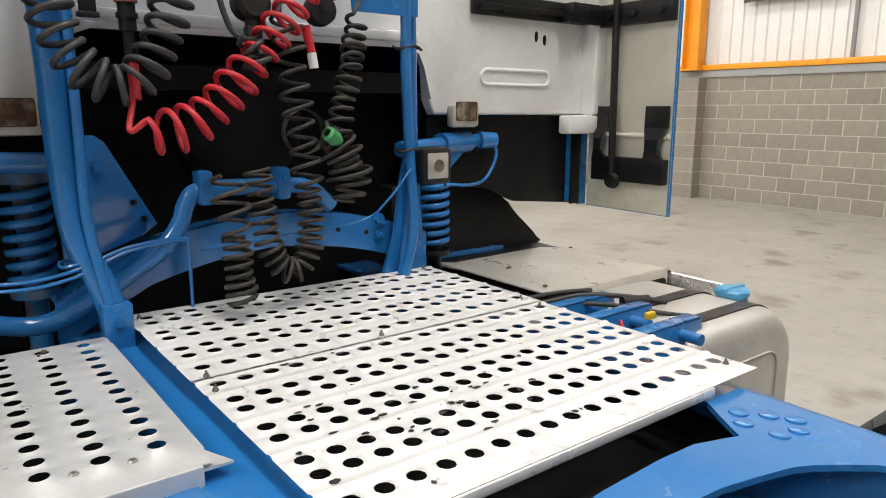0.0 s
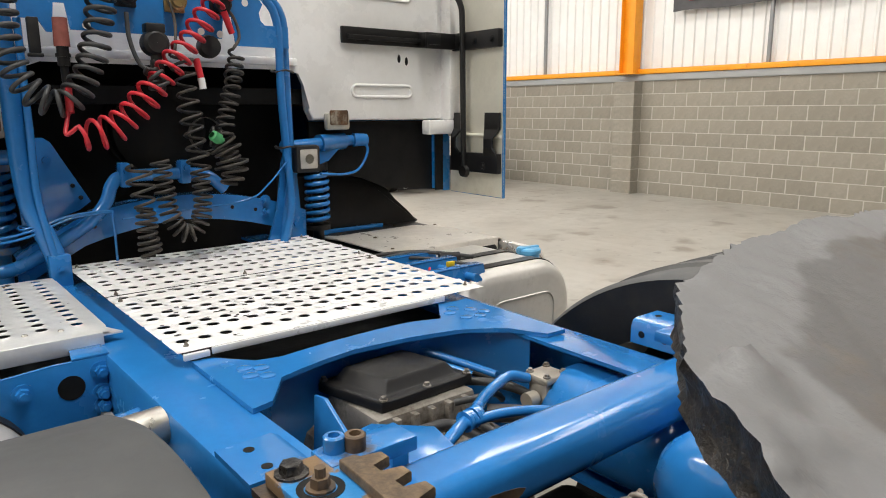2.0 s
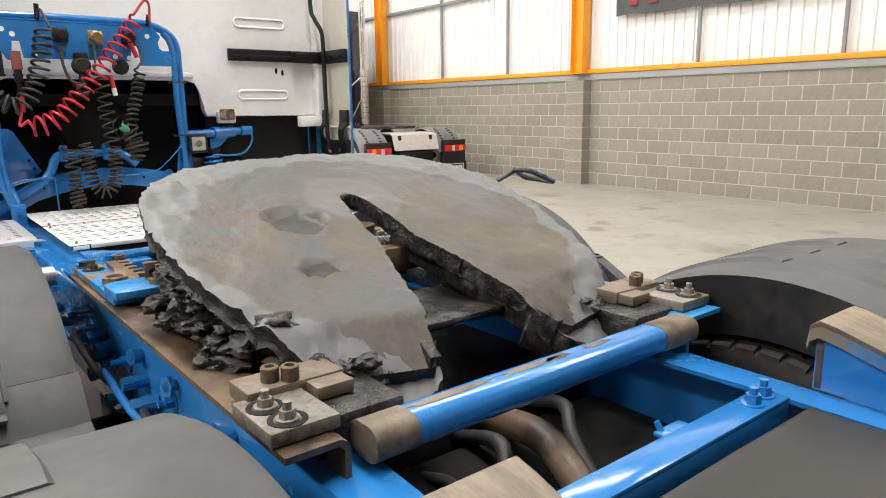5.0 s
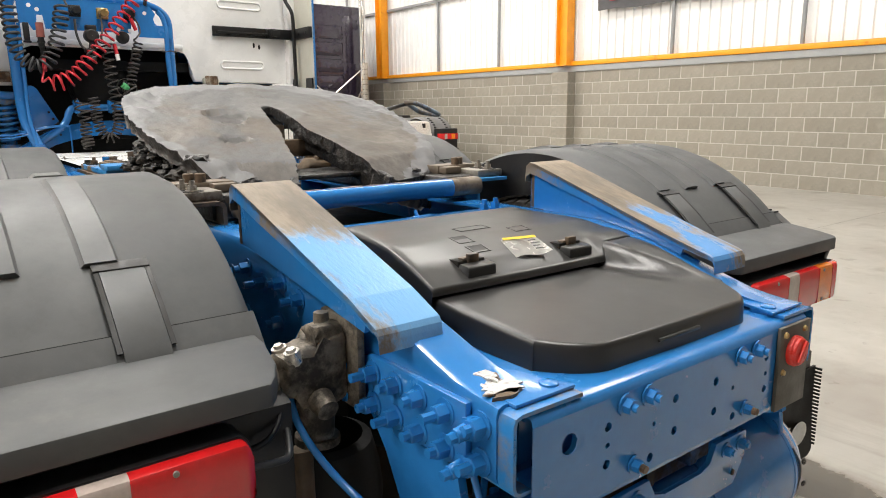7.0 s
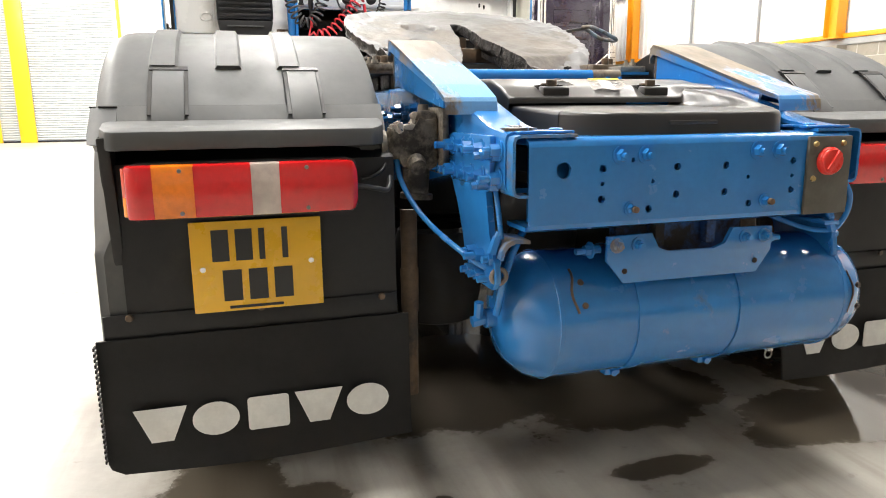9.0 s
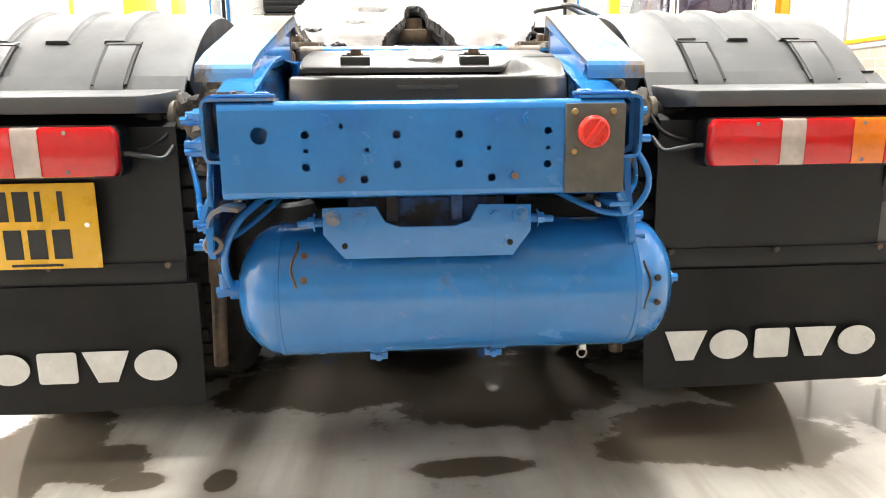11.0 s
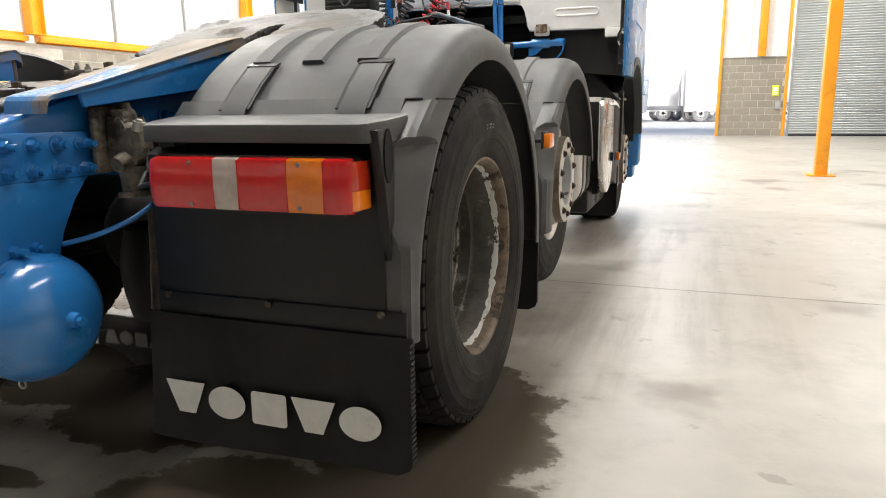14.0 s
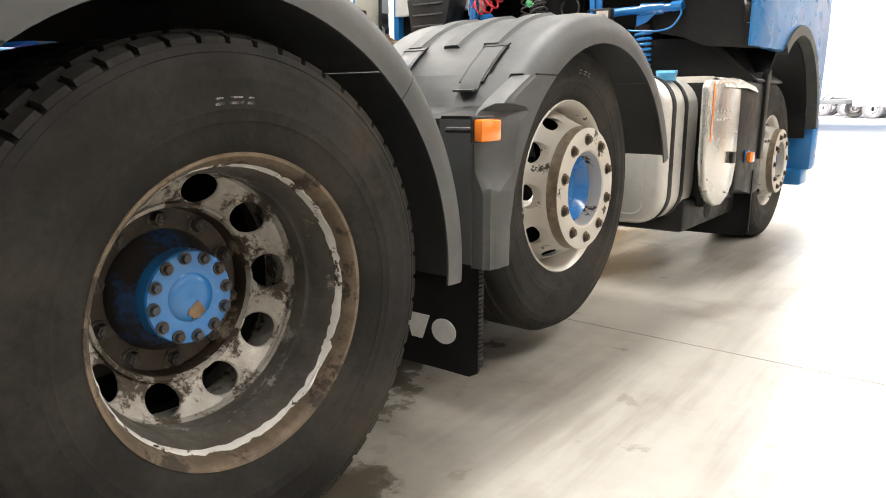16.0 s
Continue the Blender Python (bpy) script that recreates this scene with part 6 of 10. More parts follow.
def mudguard(s, cy, rear_part):
    cz, R = 0.48, 0.69
    seam_f, seam_r = 44.0, 136.0
    bm = B()
    top_line = arc(cy, cz, R, seam_f, seam_r, 26)
    # softly rounded shoulder: a few strips from the crown out to the lip
    secs = [(INN, 0.15), (INN, 0.012), (INN + 0.02, 0.0), (OUT - 0.075, 0.0), (OUT - 0.045, 0.004), (OUT - 0.018, 0.018), (OUT - 0.004, 0.042), (OUT, 0.070), (OUT, 0.098)]
    def shell(bm, a0, a1, n, secs_=secs, lift=0.0):
        rows = []
        for i in range(n + 1):
            a = radians(a0 + (a1 - a0) * i / n)
            rows.append([bm.verts.new((s * x, cy + (R - d + lift) * math.cos(a), cz + (R - d + lift) * math.sin(a))) for x, d in secs_])
        for p, q in zip(rows, rows[1:]):
            for i in range(len(secs_) - 1):
                bm.faces.new((p[i], p[i + 1], q[i + 1], q[i])).material_index = 1 if i == 0 else 0
        return rows
    def thicken(bm, t):
        bmesh.ops.recalc_face_normals(bm, faces=bm.faces)
        r = bmesh.ops.solidify(bm, geom=list(bm.faces), thickness=t)
    shell(bm, seam_f + 0.12, seam_r - 0.12, 26)
    thicken(bm, 0.006)
    guard = part("mudguard", bm, [PLASTIC, BLACKP], truck, "dark grey plastic mudguard", angle=40)
    # raised pads on the crown and pressed straps
    for x0, x1 in (((0.722, 0.800), (0.868, 0.948), (1.020, 1.100)) if s > 0 else ((0.772, 0.848), (0.917, 0.997), (1.067, 1.150))):
        for a0, a1 in ((52.0, 86.0), (94.0, 124.0)):
            bm = B()
            w = [(x0, -0.004), (x0 + 0.008, 0.0), (x0 + 0.014, 0.010), (x1 - 0.014, 0.010), (x1 - 0.008, 0.0), (x1, -0.004)]
            rows = []
            n = 12
            for i in range(n + 1):
                a = radians(a0 + (a1 - a0) * i / n)
                taper = 0.3 if (i in (0,) if a0 > 90 else i in (n,)) else 1.0
                rows.append([bm.verts.new((s * x, cy + (R + (h * taper if h > 0 else h)) * math.cos(a), cz + (R + (h * taper if h > 0 else h)) * math.sin(a))) for x, h in w])
            for p, q in zip(rows, rows[1:]):
                for i in range(len(w) - 1):
                    bm.faces.new((p[i], p[i + 1], q[i + 1], q[i]))
            for r_ in (rows[0], rows[-1]):
                bm.faces.new(r_)
            part("raised_pad", bm, PLASTIC, guard, angle=40)
    for x0, x1 in (((0.737, 0.805), (1.052, 1.120)) if s > 0 else ((0.748, 0.818), (1.060, 1.130))):
        for a0, a1 in ((126.0, 139.0),):
            bm = B()
            line = [(cy + (R + h) * math.cos(radians(a)), cz + (R + h) * math.sin(radians(a))) for a, h in ((a0 - 1, -0.006), (a0, 0.004), ((a0 + a1) / 2, 0.006), (a1, 0.010))]
            line += [(line[-1][0] - 0.012, line[-1][1] - 0.022), (line[-1][0] - 0.045, line[-1][1] - 0.026)]
            strip(bm, line, 0.006, s * x0, s * x1)
            clip = part("strap_clip", bm, PLASTIC, guard, angle=40)
            # dark bar painted in for the shade of the buckle slot
            bm = B()
            p_, q_ = Vector(line[3]), Vector(line[2])
            d_ = (q_ - p_).normalized()
            n_ = Vector((-0.70, 0.70))
            c0, c1 = p_ + d_ * 0.012 + n_ * 0.0015, p_ + d_ * 0.022 + n_ * 0.0015
            prism(bm, [tuple(c0), tuple(c1), tuple(c1 - n_ * 0.006), tuple(c0 - n_ * 0.006)], "x", s * (x0 + 0.012), s * (x1 - 0.012))
            part("buckle_slot", bm, DARK, clip)
            # black strips round the strap stand in for its shaded groove
            bm = B()
            c0, c1 = Vector(line[1]), Vector(line[0])
            strip(bm, [tuple(c1 + Vector((0.006, 0.014))), tuple(c0 + Vector((0.0, 0.004)))], 0.004, s * (x0 - 0.009), s * (x1 + 0.009))
            part("clip_groove", bm, BLACKP, guard)
            bm = B()
            strip(bm, [(p[0] - 0.001, p[1] + 0.001) for p in line[:4]], 0.004, s * (x0 - 0.009), s * (x0 - 0.001))
            part("clip_groove", bm, BLACKP, guard)
            bm = B()
            strip(bm, [(p[0] - 0.001, p[1] + 0.001) for p in line[:4]], 0.004, s * (x1 + 0.001), s * (x1 + 0.009))
            part("clip_groove", bm, BLACKP, guard)
    # front lower piece
    bm = B()
    shell(bm, -4.0 if rear_part else 16.0, seam_f - 0.12, 18)
    thicken(bm, 0.006)
    part("front_skirt", bm, [PLASTIC, BLACKP], guard, angle=40)
    # rear lower piece: side pillar with a moulded dogleg, back panel, lamp shelf
    bm = B()
    seam = math.radians(seam_r)
    zs = cz + R * math.sin(seam)
    yb = cy - R + (0.055 if rear_part else 0.0)
    y_top = cy + R * math.cos(seam)
    # scoop in the outer corner: (height, width along the side, depth)
    levels = [(0.44, 0.03, 0.02), (0.55, 0.03, 0.02), (0.645, 0.032, 0.02), (0.660, 0.050, 0.026), (0.705, 0.112, 0.048), (0.765, 0.122, 0.050), (0.835, 0.146, 0.052),
              (0.862, 0.156, 0.052), (0.874, 0.12, 0.035), (0.882, 0.045, 0.02), (0.90, 0.03, 0.02), (0.93, 0.03, 0.02), (zs, 0.03, 0.02)]
    loops = []
    for z, c, dep in levels:
        y_in = cy - math.sqrt(0.592 ** 2 - (z - cz) ** 2)
        y_back = yb if z <= 0.84 else yb + (y_top - yb) * ((z - 0.84) / (zs - 0.84)) ** 1.25
        c = min(c, y_in - y_back - 0.02)
        hollow = 0.62 if c > 0.06 else 0.30
        X = OUT + 0.003
        ring = [(y_in, X - 0.055), (y_in, X - 0.004), (y_in - 0.004, X), (y_back + c + 0.005, X), (y_back + c, X - 0.003), (y_back + c * hollow, X - dep * hollow), (y_back + 0.004, X - dep), (y_back, X - dep - 0.004), (y_back, X - 0.062), (y_back + 0.012, X - 0.062), (y_back + 0.03, X - 0.06)]
        loops.append([bm.verts.new((s * x, y, z)) for y, x in ring])
    for p, q in zip(loops, loops[1:]):
        for i in range(len(p)):
            bm.faces.new((p[i], p[(i + 1) % len(p)], q[(i + 1) % len(p)], q[i]))
    bm.faces.new(loops[0]), bm.faces.new(loops[-1])
    bmesh.ops.recalc_face_normals(bm, faces=bm.faces)
    part("rear_skirt", bm, PLASTIC, guard, angle=35)
    bm = B()
    box(bm, s * (OUT - 0.002), s * (OUT + 0.0045), y_top + 0.03, cy - math.sqrt(0.592 ** 2 - (zs - cz) ** 2), zs, zs + 0.004)
    part("seam", bm, DARK, guard)
    # curved shell between seam and the back panel, and the back panel itself
    bm = B()
    line = arc(cy, cz, R, seam_r + 0.12, 146.0, 4)
    strip(bm, line, 0.008, s * INN, s * (OUT - 0.06))
    part("upper_back", bm, PLASTIC, guard, angle=30)
    bm = B()
    a_ = radians(seam_r)
    strip(bm, [(cy + (R + 0.0012) * math.cos(a_ + e), cz + (R + 0.0012) * math.sin(a_ + e)) for e in (-0.0022, 0.0022)], 0.004, s * (INN + 0.01), s * (OUT - 0.02))
    part("seam", bm, DARK, guard)
    # on the middle guards this black also stands in for a shaded gap
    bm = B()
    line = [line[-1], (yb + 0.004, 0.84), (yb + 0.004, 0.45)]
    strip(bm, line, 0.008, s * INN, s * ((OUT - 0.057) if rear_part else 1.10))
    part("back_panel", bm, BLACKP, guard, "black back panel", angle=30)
    if not rear_part:
        # black on the slope paints the shade of a recess
        bm = B()
        strip(bm, line[:2], 0.010, s * 1.10, s * (OUT - 0.057))
        part("back_recess", bm, BLACKP, guard, "slope coloured black for the shade in its recess")
        bm = B()
        strip(bm, line[1:], 0.010, s * 1.10, s * (OUT - 0.057))
        part("back_edge", bm, PLASTIC, guard, angle=30)
        pipe("guard_hose", [(s * 1.02, yb - 0.03, 0.70), (s * 1.06, yb - 0.05, 0.78), (s * 1.05, yb - 0.04, 0.86), (s * 0.98, yb + 0.02, 0.90)], 0.008, HOSE, guard)
    if rear_part:
        bm = B()
        sh = [(0.66, 0.0), (0.645, 0.02), (0.625, 0.06), (0.61, 0.14), (0.61, 0.19), (1.215, 0.19), (1.23, 0.15), (1.222, 0.06), (1.205, 0.012), (1.19, 0.0)]
        lo = [bm.verts.new((s * x, yb - 0.075 + y, 0.873)) for x, y in sh]
        hi = [bm.verts.new((s * x, yb - 0.075 + y * 1.02, 0.912 + 0.02 * min(1, y / 0.18))) for x, y in sh]
        n = len(sh)
        bm.faces.new(lo[::-1]), bm.faces.new(hi)
        for i in range(n):
            bm.faces.new((lo[i], lo[(i + 1) % n], hi[(i + 1) % n], hi[i]))
        bmesh.ops.bevel(bm, geom=list(bm.edges), offset=0.006, segments=2, affect="EDGES", profile=0.5)
        part("lamp_shelf", bm, PLASTIC, guard, angle=40)
        # the shelf end is grey plastic; its black stands in for shade
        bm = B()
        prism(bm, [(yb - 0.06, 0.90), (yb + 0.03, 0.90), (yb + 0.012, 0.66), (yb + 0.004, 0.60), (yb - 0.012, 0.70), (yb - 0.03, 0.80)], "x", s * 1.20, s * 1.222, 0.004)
        part("shelf_end", bm, BLACKP, guard, "shelf end coloured black for its shade")
        # dark oval paints the shade of a slot that is not cut
        bm = B()
        prism(bm, [(yb - 0.010 + 0.021 * math.cos(a), 0.846 + 0.056 * math.sin(a)) for a in [math.tau * i / 18 for i in range(18)]], "x", s * 1.220, s * 1.2245)
        part("dark_slot", bm, DARK, guard, "dark oval for the shade in the shelf-end slot")
    return guard


guards = {(s, c): mudguard(s, c, c < 1.5) for s in (-1, 1) for c in (1.0, 2.46)}
WEST = 0.022  # the west guards stand a little further in
for c in (1.0, 2.46):
    guards[(-1, c)].location.x = WEST


def rear_lamp(s):
    y0, y1 = 0.262, 0.342
    za, zb, xa, xb, r = 0.732, 0.845, 0.686, 1.178, 0.020
    def rise(x):
        """How far the rounded ends draw the outline in at x."""
        e = min(x - xa, (xb - x) * 5.0)
        return 0.0 if e >= r else r - math.sqrt(max(0.0, r * r - (r - max(e, 0.0)) ** 2))
    bm = B()
    prism(bm, rounded(0.6835, 1.174, 0.7285, 0.8485, 0.022, 5) if s > 0 else rounded(-1.174, -0.6835, 0.7285, 0.8485, 0.022, 5), "y", y0 + 0.022, y1, 0.004)
    lamp = part("rear_lamp", bm, BLACKP, truck, "long combination rear lamp in red, white and amber")
    for name, a, b, m in (("red_lens", xa, 0.8585, RED_LENS), ("pale_lens", 0.8585, 0.921, WHITE_LENS), ("red_lens", 0.921, 1.038, RED_LENS), ("amber_lens", 1.038, 1.122, AMBER_LENS), ("red_lens", 1.122, xb, RED_LENS)):
        bm = B()
        xs_ = [a + (b - a) * i / 24 for i in range(25)]
        # domed across its height, standing proud by a hair where the colours meet
        rows = []
        for k, (v, d) in enumerate(((0.0, 0.014), (0.03, 0.004), (0.10, 0.001), (0.5, 0.0), (0.90, 0.001), (0.97, 0.004), (1.0, 0.014))):
            rows.append([bm.verts.new((s * x, y0 + d + 0.3 * rise(x) + 0.016 * max(0.0, (x - 1.145) / 0.033) ** 2, za + rise(x) + (zb - za - 2 * rise(x)) * v)) for x in xs_])
        back = [[bm.verts.new((v.co.x, y0 + 0.03, v.co.z)) for v in row] for row in (rows[0], rows[-1])]
        for p, q in zip([back[0]] + rows, rows + [back[1]]):
            for i in range(24):
                bm.faces.new((p[i], p[i + 1], q[i + 1], q[i]))
        for i in (0, 24):
            bm.faces.new([back[0][i]] + [row[i] for row in rows] + [back[1][i]])
        bmesh.ops.recalc_face_normals(bm, faces=bm.faces)
        part(name, bm, m, lamp, angle=40)
    # thin bright seams where the lens colours are welded
    for x in (0.8585, 0.921, 1.038, 1.122):
        bm = B()
        box(bm, s * (x - 0.0009), s * (x + 0.0009), y0 - 0.0006, y0 + 0.004, za + 0.005, zb - 0.005)
        part("lens_seam", bm, RED_LENS, lamp)
    # wrap-round end: dull orange above, bright amber below
    for name, a, b, m in (("side_lens", 0.780, zb - 0.006, SIDE_LENS), ("side_reflector", za + 0.008, 0.7797, ORANGE_LENS)):
        bm = B()
        prism(bm, [(s * 1.1775, y0 + 0.0185), (s * 1.184, y0 + 0.026), (s * 1.188, y0 + 0.080), (s * 1.170, y0 + 0.080), (s * 1.170, y0 + 0.0185)], "z", a, b, 0.0012)
        part(name, bm, m, lamp)
    for x in (0.80, 1.066):
        for z in (0.745, 0.832):
            bm = B()
            cyl(bm, (s * x, y0 + 0.003, z), (s * x, y0 - 0.001, z), 0.005, 0.0045, 10)
            part("screw", bm, CAST, lamp)
    return lamp


rear_lamp(1)
west_lamp = rear_lamp(-1)
west_lamp.matrix_basis = Matrix.Translation((-0.0215, 0, 0)) @ Matrix.Diagonal((0.96, 1, 1, 1))


def badge(s, y, x0, x1, z0, z1, parent):
    """Plain white shapes where the maker's name stands: five solid blocks, two of them oval."""
    w = (x1 - x0) / 5
    zc, rz = (z0 + z1) / 2, (z1 - z0) / 2
    for k in range(5):
        c = x0 + w * (k + 0.5)
        bm = B()
        if k in (1, 4):
            prism(bm, [(c + w * 0.44 * math.cos(t), zc + rz * math.sin(t)) for t in (math.tau * i / 24 for i in range(24))], "y", y - 0.0022, y)
        elif k == 2:
            prism(bm, rounded(c - w * 0.40, c + w * 0.40, z0, z1, 0.008, 3), "y", y - 0.0022, y)
        else:
            prism(bm, [(c - w * 0.48, z1), (c + w * 0.48, z1), (c + w * 0.20, z0), (c - w * 0.20, z0)], "y", y - 0.0022, y)
        part("badge_block", bm, WHITE_MARK, parent, "plain white badge block")


def mud_flap(s, y, z0, z1, x0, x1, fringe=True):
    bm = B()
    n, mz = 22, 24
    rows = []
    for j in range(mz + 1):
        v = j / mz
        row = []
        for i in range(n + 1):
            u = i / n
            x = x0 + (x1 - x0) * u
            z = z1 + (z0 - z1) * v
            bulge = 0.010 * math.sin(u * 5.1 + s) * v + 0.018 * v * v
            z -= 0.006 * v * math.sin(u * 3.0)
            # rounded outer bottom corner
            low = z - z0
            if low < 0.032:
                lim = x1 - 0.032 + math.sqrt(max(0.0, 0.032 ** 2 - (0.032 - max(low, 0.0)) ** 2))
                x = min(x, lim)
            row.append((s * x, y - bulge, z))
        rows.append(row)
    vs = [[bm.verts.new(p) for p in r] for r in rows]
    for a, b in zip(vs, vs[1:]):
        for i in range(n):
            bm.faces.new((a[i], a[i + 1], b[i + 1], b[i]))
    bmesh.ops.recalc_face_normals(bm, faces=bm.faces)
    bmesh.ops.solidify(bm, geom=list(bm.faces), thickness=0.007)
    flap = part("mud_flap", bm, FLAP, truck, "black rubber mud flap with white badge shapes")
    if fringe:
        bm = B()
        k = 0
        z = z0 + 0.034
        while z < z1 - 0.01:
            box(bm, s * x1, s * (x1 + 0.0035), y - 0.028, y - 0.004, z, z + 0.007)
            z += 0.0125
        part("edge_teeth", bm, FLAP, flap, "serrated rubber edge")
    return flap


for s in (-1, 1):
    f = mud_flap(s, 0.352, 0.152, 0.462, 0.575, 1.272)
    b0 = 0.625 if s > 0 else -1.212
    badge(s, 0.326, b0, b0 + 0.585, 0.222, 0.302, f)
    for x in (0.64, 0.92, 1.20):
        bm = B()
        cyl(bm, (s * x, 0.346, 0.51), (s * x, 0.340, 0.51), 0.009, 0.007, 12)
        part("flap_screw", bm, RUST, f)
    bm = B()
    box(bm, s * 0.60, s * 1.255, 0.354, 0.362, 0.455, 0.515, 0.002)
    part("flap_rail", bm, BLACKP, f)
    f2 = mud_flap(s, 1.80, 0.118, 0.462, 0.66, 1.225)
    badge(s, 1.775, (0.655 if s > 0 else -1.155), (1.155 if s > 0 else -0.655), 0.20, 0.275, f2)
    if s < 0:
        f.location.x = f2.location.x = WEST

# number plate under the west lamp, with plain bars for its characters
bm = B()
box(bm, -1.010, -0.745, 0.318, 0.322, 0.514, 0.717, 0.0015)
box(bm, -1.0, -0.755, 0.322, 0.344, 0.53, 0.70)
number_plate = part("number_plate", bm, PLATE_Y, truck, "square yellow rear number plate with black bars")
for k in range(4):
    bm = B()
    x = -0.968 + 0.047 * k
    box(bm, x, x + (0.034 if k < 2 else 0.012), 0.3165, 0.318, 0.628, 0.698)
    part("character_bar", bm, PLATE_K, number_plate)
for k in range(3):
    bm = B()
    x = -0.95 + 0.052 * k
    box(bm, x, x + 0.038, 0.3165, 0.318, 0.538, 0.608)
    part("character_bar", bm, PLATE_K, number_plate)
bm = B()
box(bm, -0.94, -0.83, 0.3168, 0.318, 0.520, 0.526)
part("maker_bar", bm, PLATE_K, number_plate)
for x, z in ((-0.988, 0.612), (-0.768, 0.618)):
    bm = B()
    cyl(bm, (x, 0.318, z), (x, 0.315, z), 0.006, seg=12)
    part("plate_screw", bm, CHROME, number_plate)

number_plate.matrix_basis = Matrix.Translation((0.030, 0, 0)) @ Matrix.Diagonal((1.06, 1, 1, 1))

# side marker lamps on stalks
for s in (-1, 1):
    for y, z, x in ((1.745, 0.815, 1.262), (4.33, 0.586, 1.258)):
        bm = B()
        box(bm, s * (x - 0.004), s * (x + 0.022), y - 0.045, y + 0.045, z - 0.028, z + 0.028, 0.006)
        mk = part("side_marker", bm, ORANGE_LENS, truck, "small orange side marker lamp")
        bm = B()
        box(bm, s * (x - 0.012), s * (x - 0.004), y - 0.05, y + 0.05, z - 0.032, z + 0.036, 0.004)
        cyl(bm, (s * (x - 0.012), y - 0.02, z), (s * (x - 0.10), y - 0.03, z), 0.008, seg=8)
        part("marker_bracket", bm, BLACKP if y < 3 else BLUE, mk)
        if s < 0 and y < 3:
            mk.location.x = WEST


# ---- wheels ----
def tyre_mesh(lugs):
    bm = B()
    side = [(-0.006, 0.288), (0.006, 0.298), (0.014, 0.318), (0.022, 0.345), (0.0235, 0.349), (0.0255, 0.352), (0.0262, 0.370), (0.0270, 0.372), (0.0264, 0.374), (0.0275, 0.40), (0.0245, 0.422), (0.0248, 0.425), (0.0235, 0.428),
            (0.0195, 0.449), (0.0196, 0.452), (0.0180, 0.455), (0.012, 0.466), (0.0135, 0.4675), (0.006, 0.480)]
    far = [(-0.296, 0.48), (-0.312, 0.44), (-0.317, 0.40), (-0.312, 0.345), (-0.296, 0.298), (-0.284, 0.288)]
    if not lugs:
        tread = [(-0.010, 0.492), (-0.022, 0.497), (-0.036, 0.4985)]
        for x in (-0.06, -0.115, -0.175, -0.23):
            tread += [(x + 0.024, 0.4995), (x + 0.021, 0.5065), (x - 0.021, 0.5065), (x - 0.024, 0.4995)]
        lathe(bm, side + tread + [(-0.268, 0.497), (-0.28, 0.492)] + far, 84)
        return link_up(bm, "tyre", TYRE, 30)
    # drive tyre: five staggered rows of blocks stand out of the tread, the outer ones run over the shoulder
    n = 54
    cuts = [k + f for k in range(n) for f in (0.08, 0.11, 0.39, 0.42, 0.58, 0.61, 0.89, 0.92)]
    def up(c, off):
        d = abs((c - off + 0.5) % 1.0 - 0.5)
        return 1.0 if d < 0.405 else 0.0
    rows = [(x, r, 0.0, 0.0, 0) for x, r in side]
    for x0, x1, r0, r1, b0, b1, off in ((0.004, -0.030, 0.481, 0.490, 0.492, 0.502, 0.0), (-0.038, -0.106, 0.496, 0.497, 0.507, 0.508, 0.5), (-0.114, -0.181, 0.497, 0.497, 0.508, 0.508, 0.0),
                                        (-0.189, -0.257, 0.497, 0.496, 0.508, 0.507, 0.5), (-0.262, -0.294, 0.494, 0.484, 0.502, 0.492, 0.0)):
        rows += [(x0, r0, 0.0, 0.0, 0), (x0 - 0.002, r0, b0 - r0, off, 1), (x1 + 0.002, r1, b1 - r1, off, 1), (x1, r1, 0.0, 0.0, 0)]
    rows += [(x, r, 0.0, 0.0, 0) for x, r in far]
    grid = []
    for x, r, h, off, blk in rows:
        ring = []
        for c in cuts:
            a = math.tau * c / n
            rr = r + (h * up(c, off) if blk else 0.0)
            ring.append(bm.verts.new((x, rr * math.cos(a), rr * math.sin(a))))
        grid.append(ring)
    m = len(cuts)
    for p, q in zip(grid, grid[1:]):
        for i in range(m):
            bm.faces.new((p[i], q[i], q[(i + 1) % m], p[(i + 1) % m]))
    bmesh.ops.recalc_face_normals(bm, faces=bm.faces)
    return link_up(bm, "tyre", TYRE, 30)


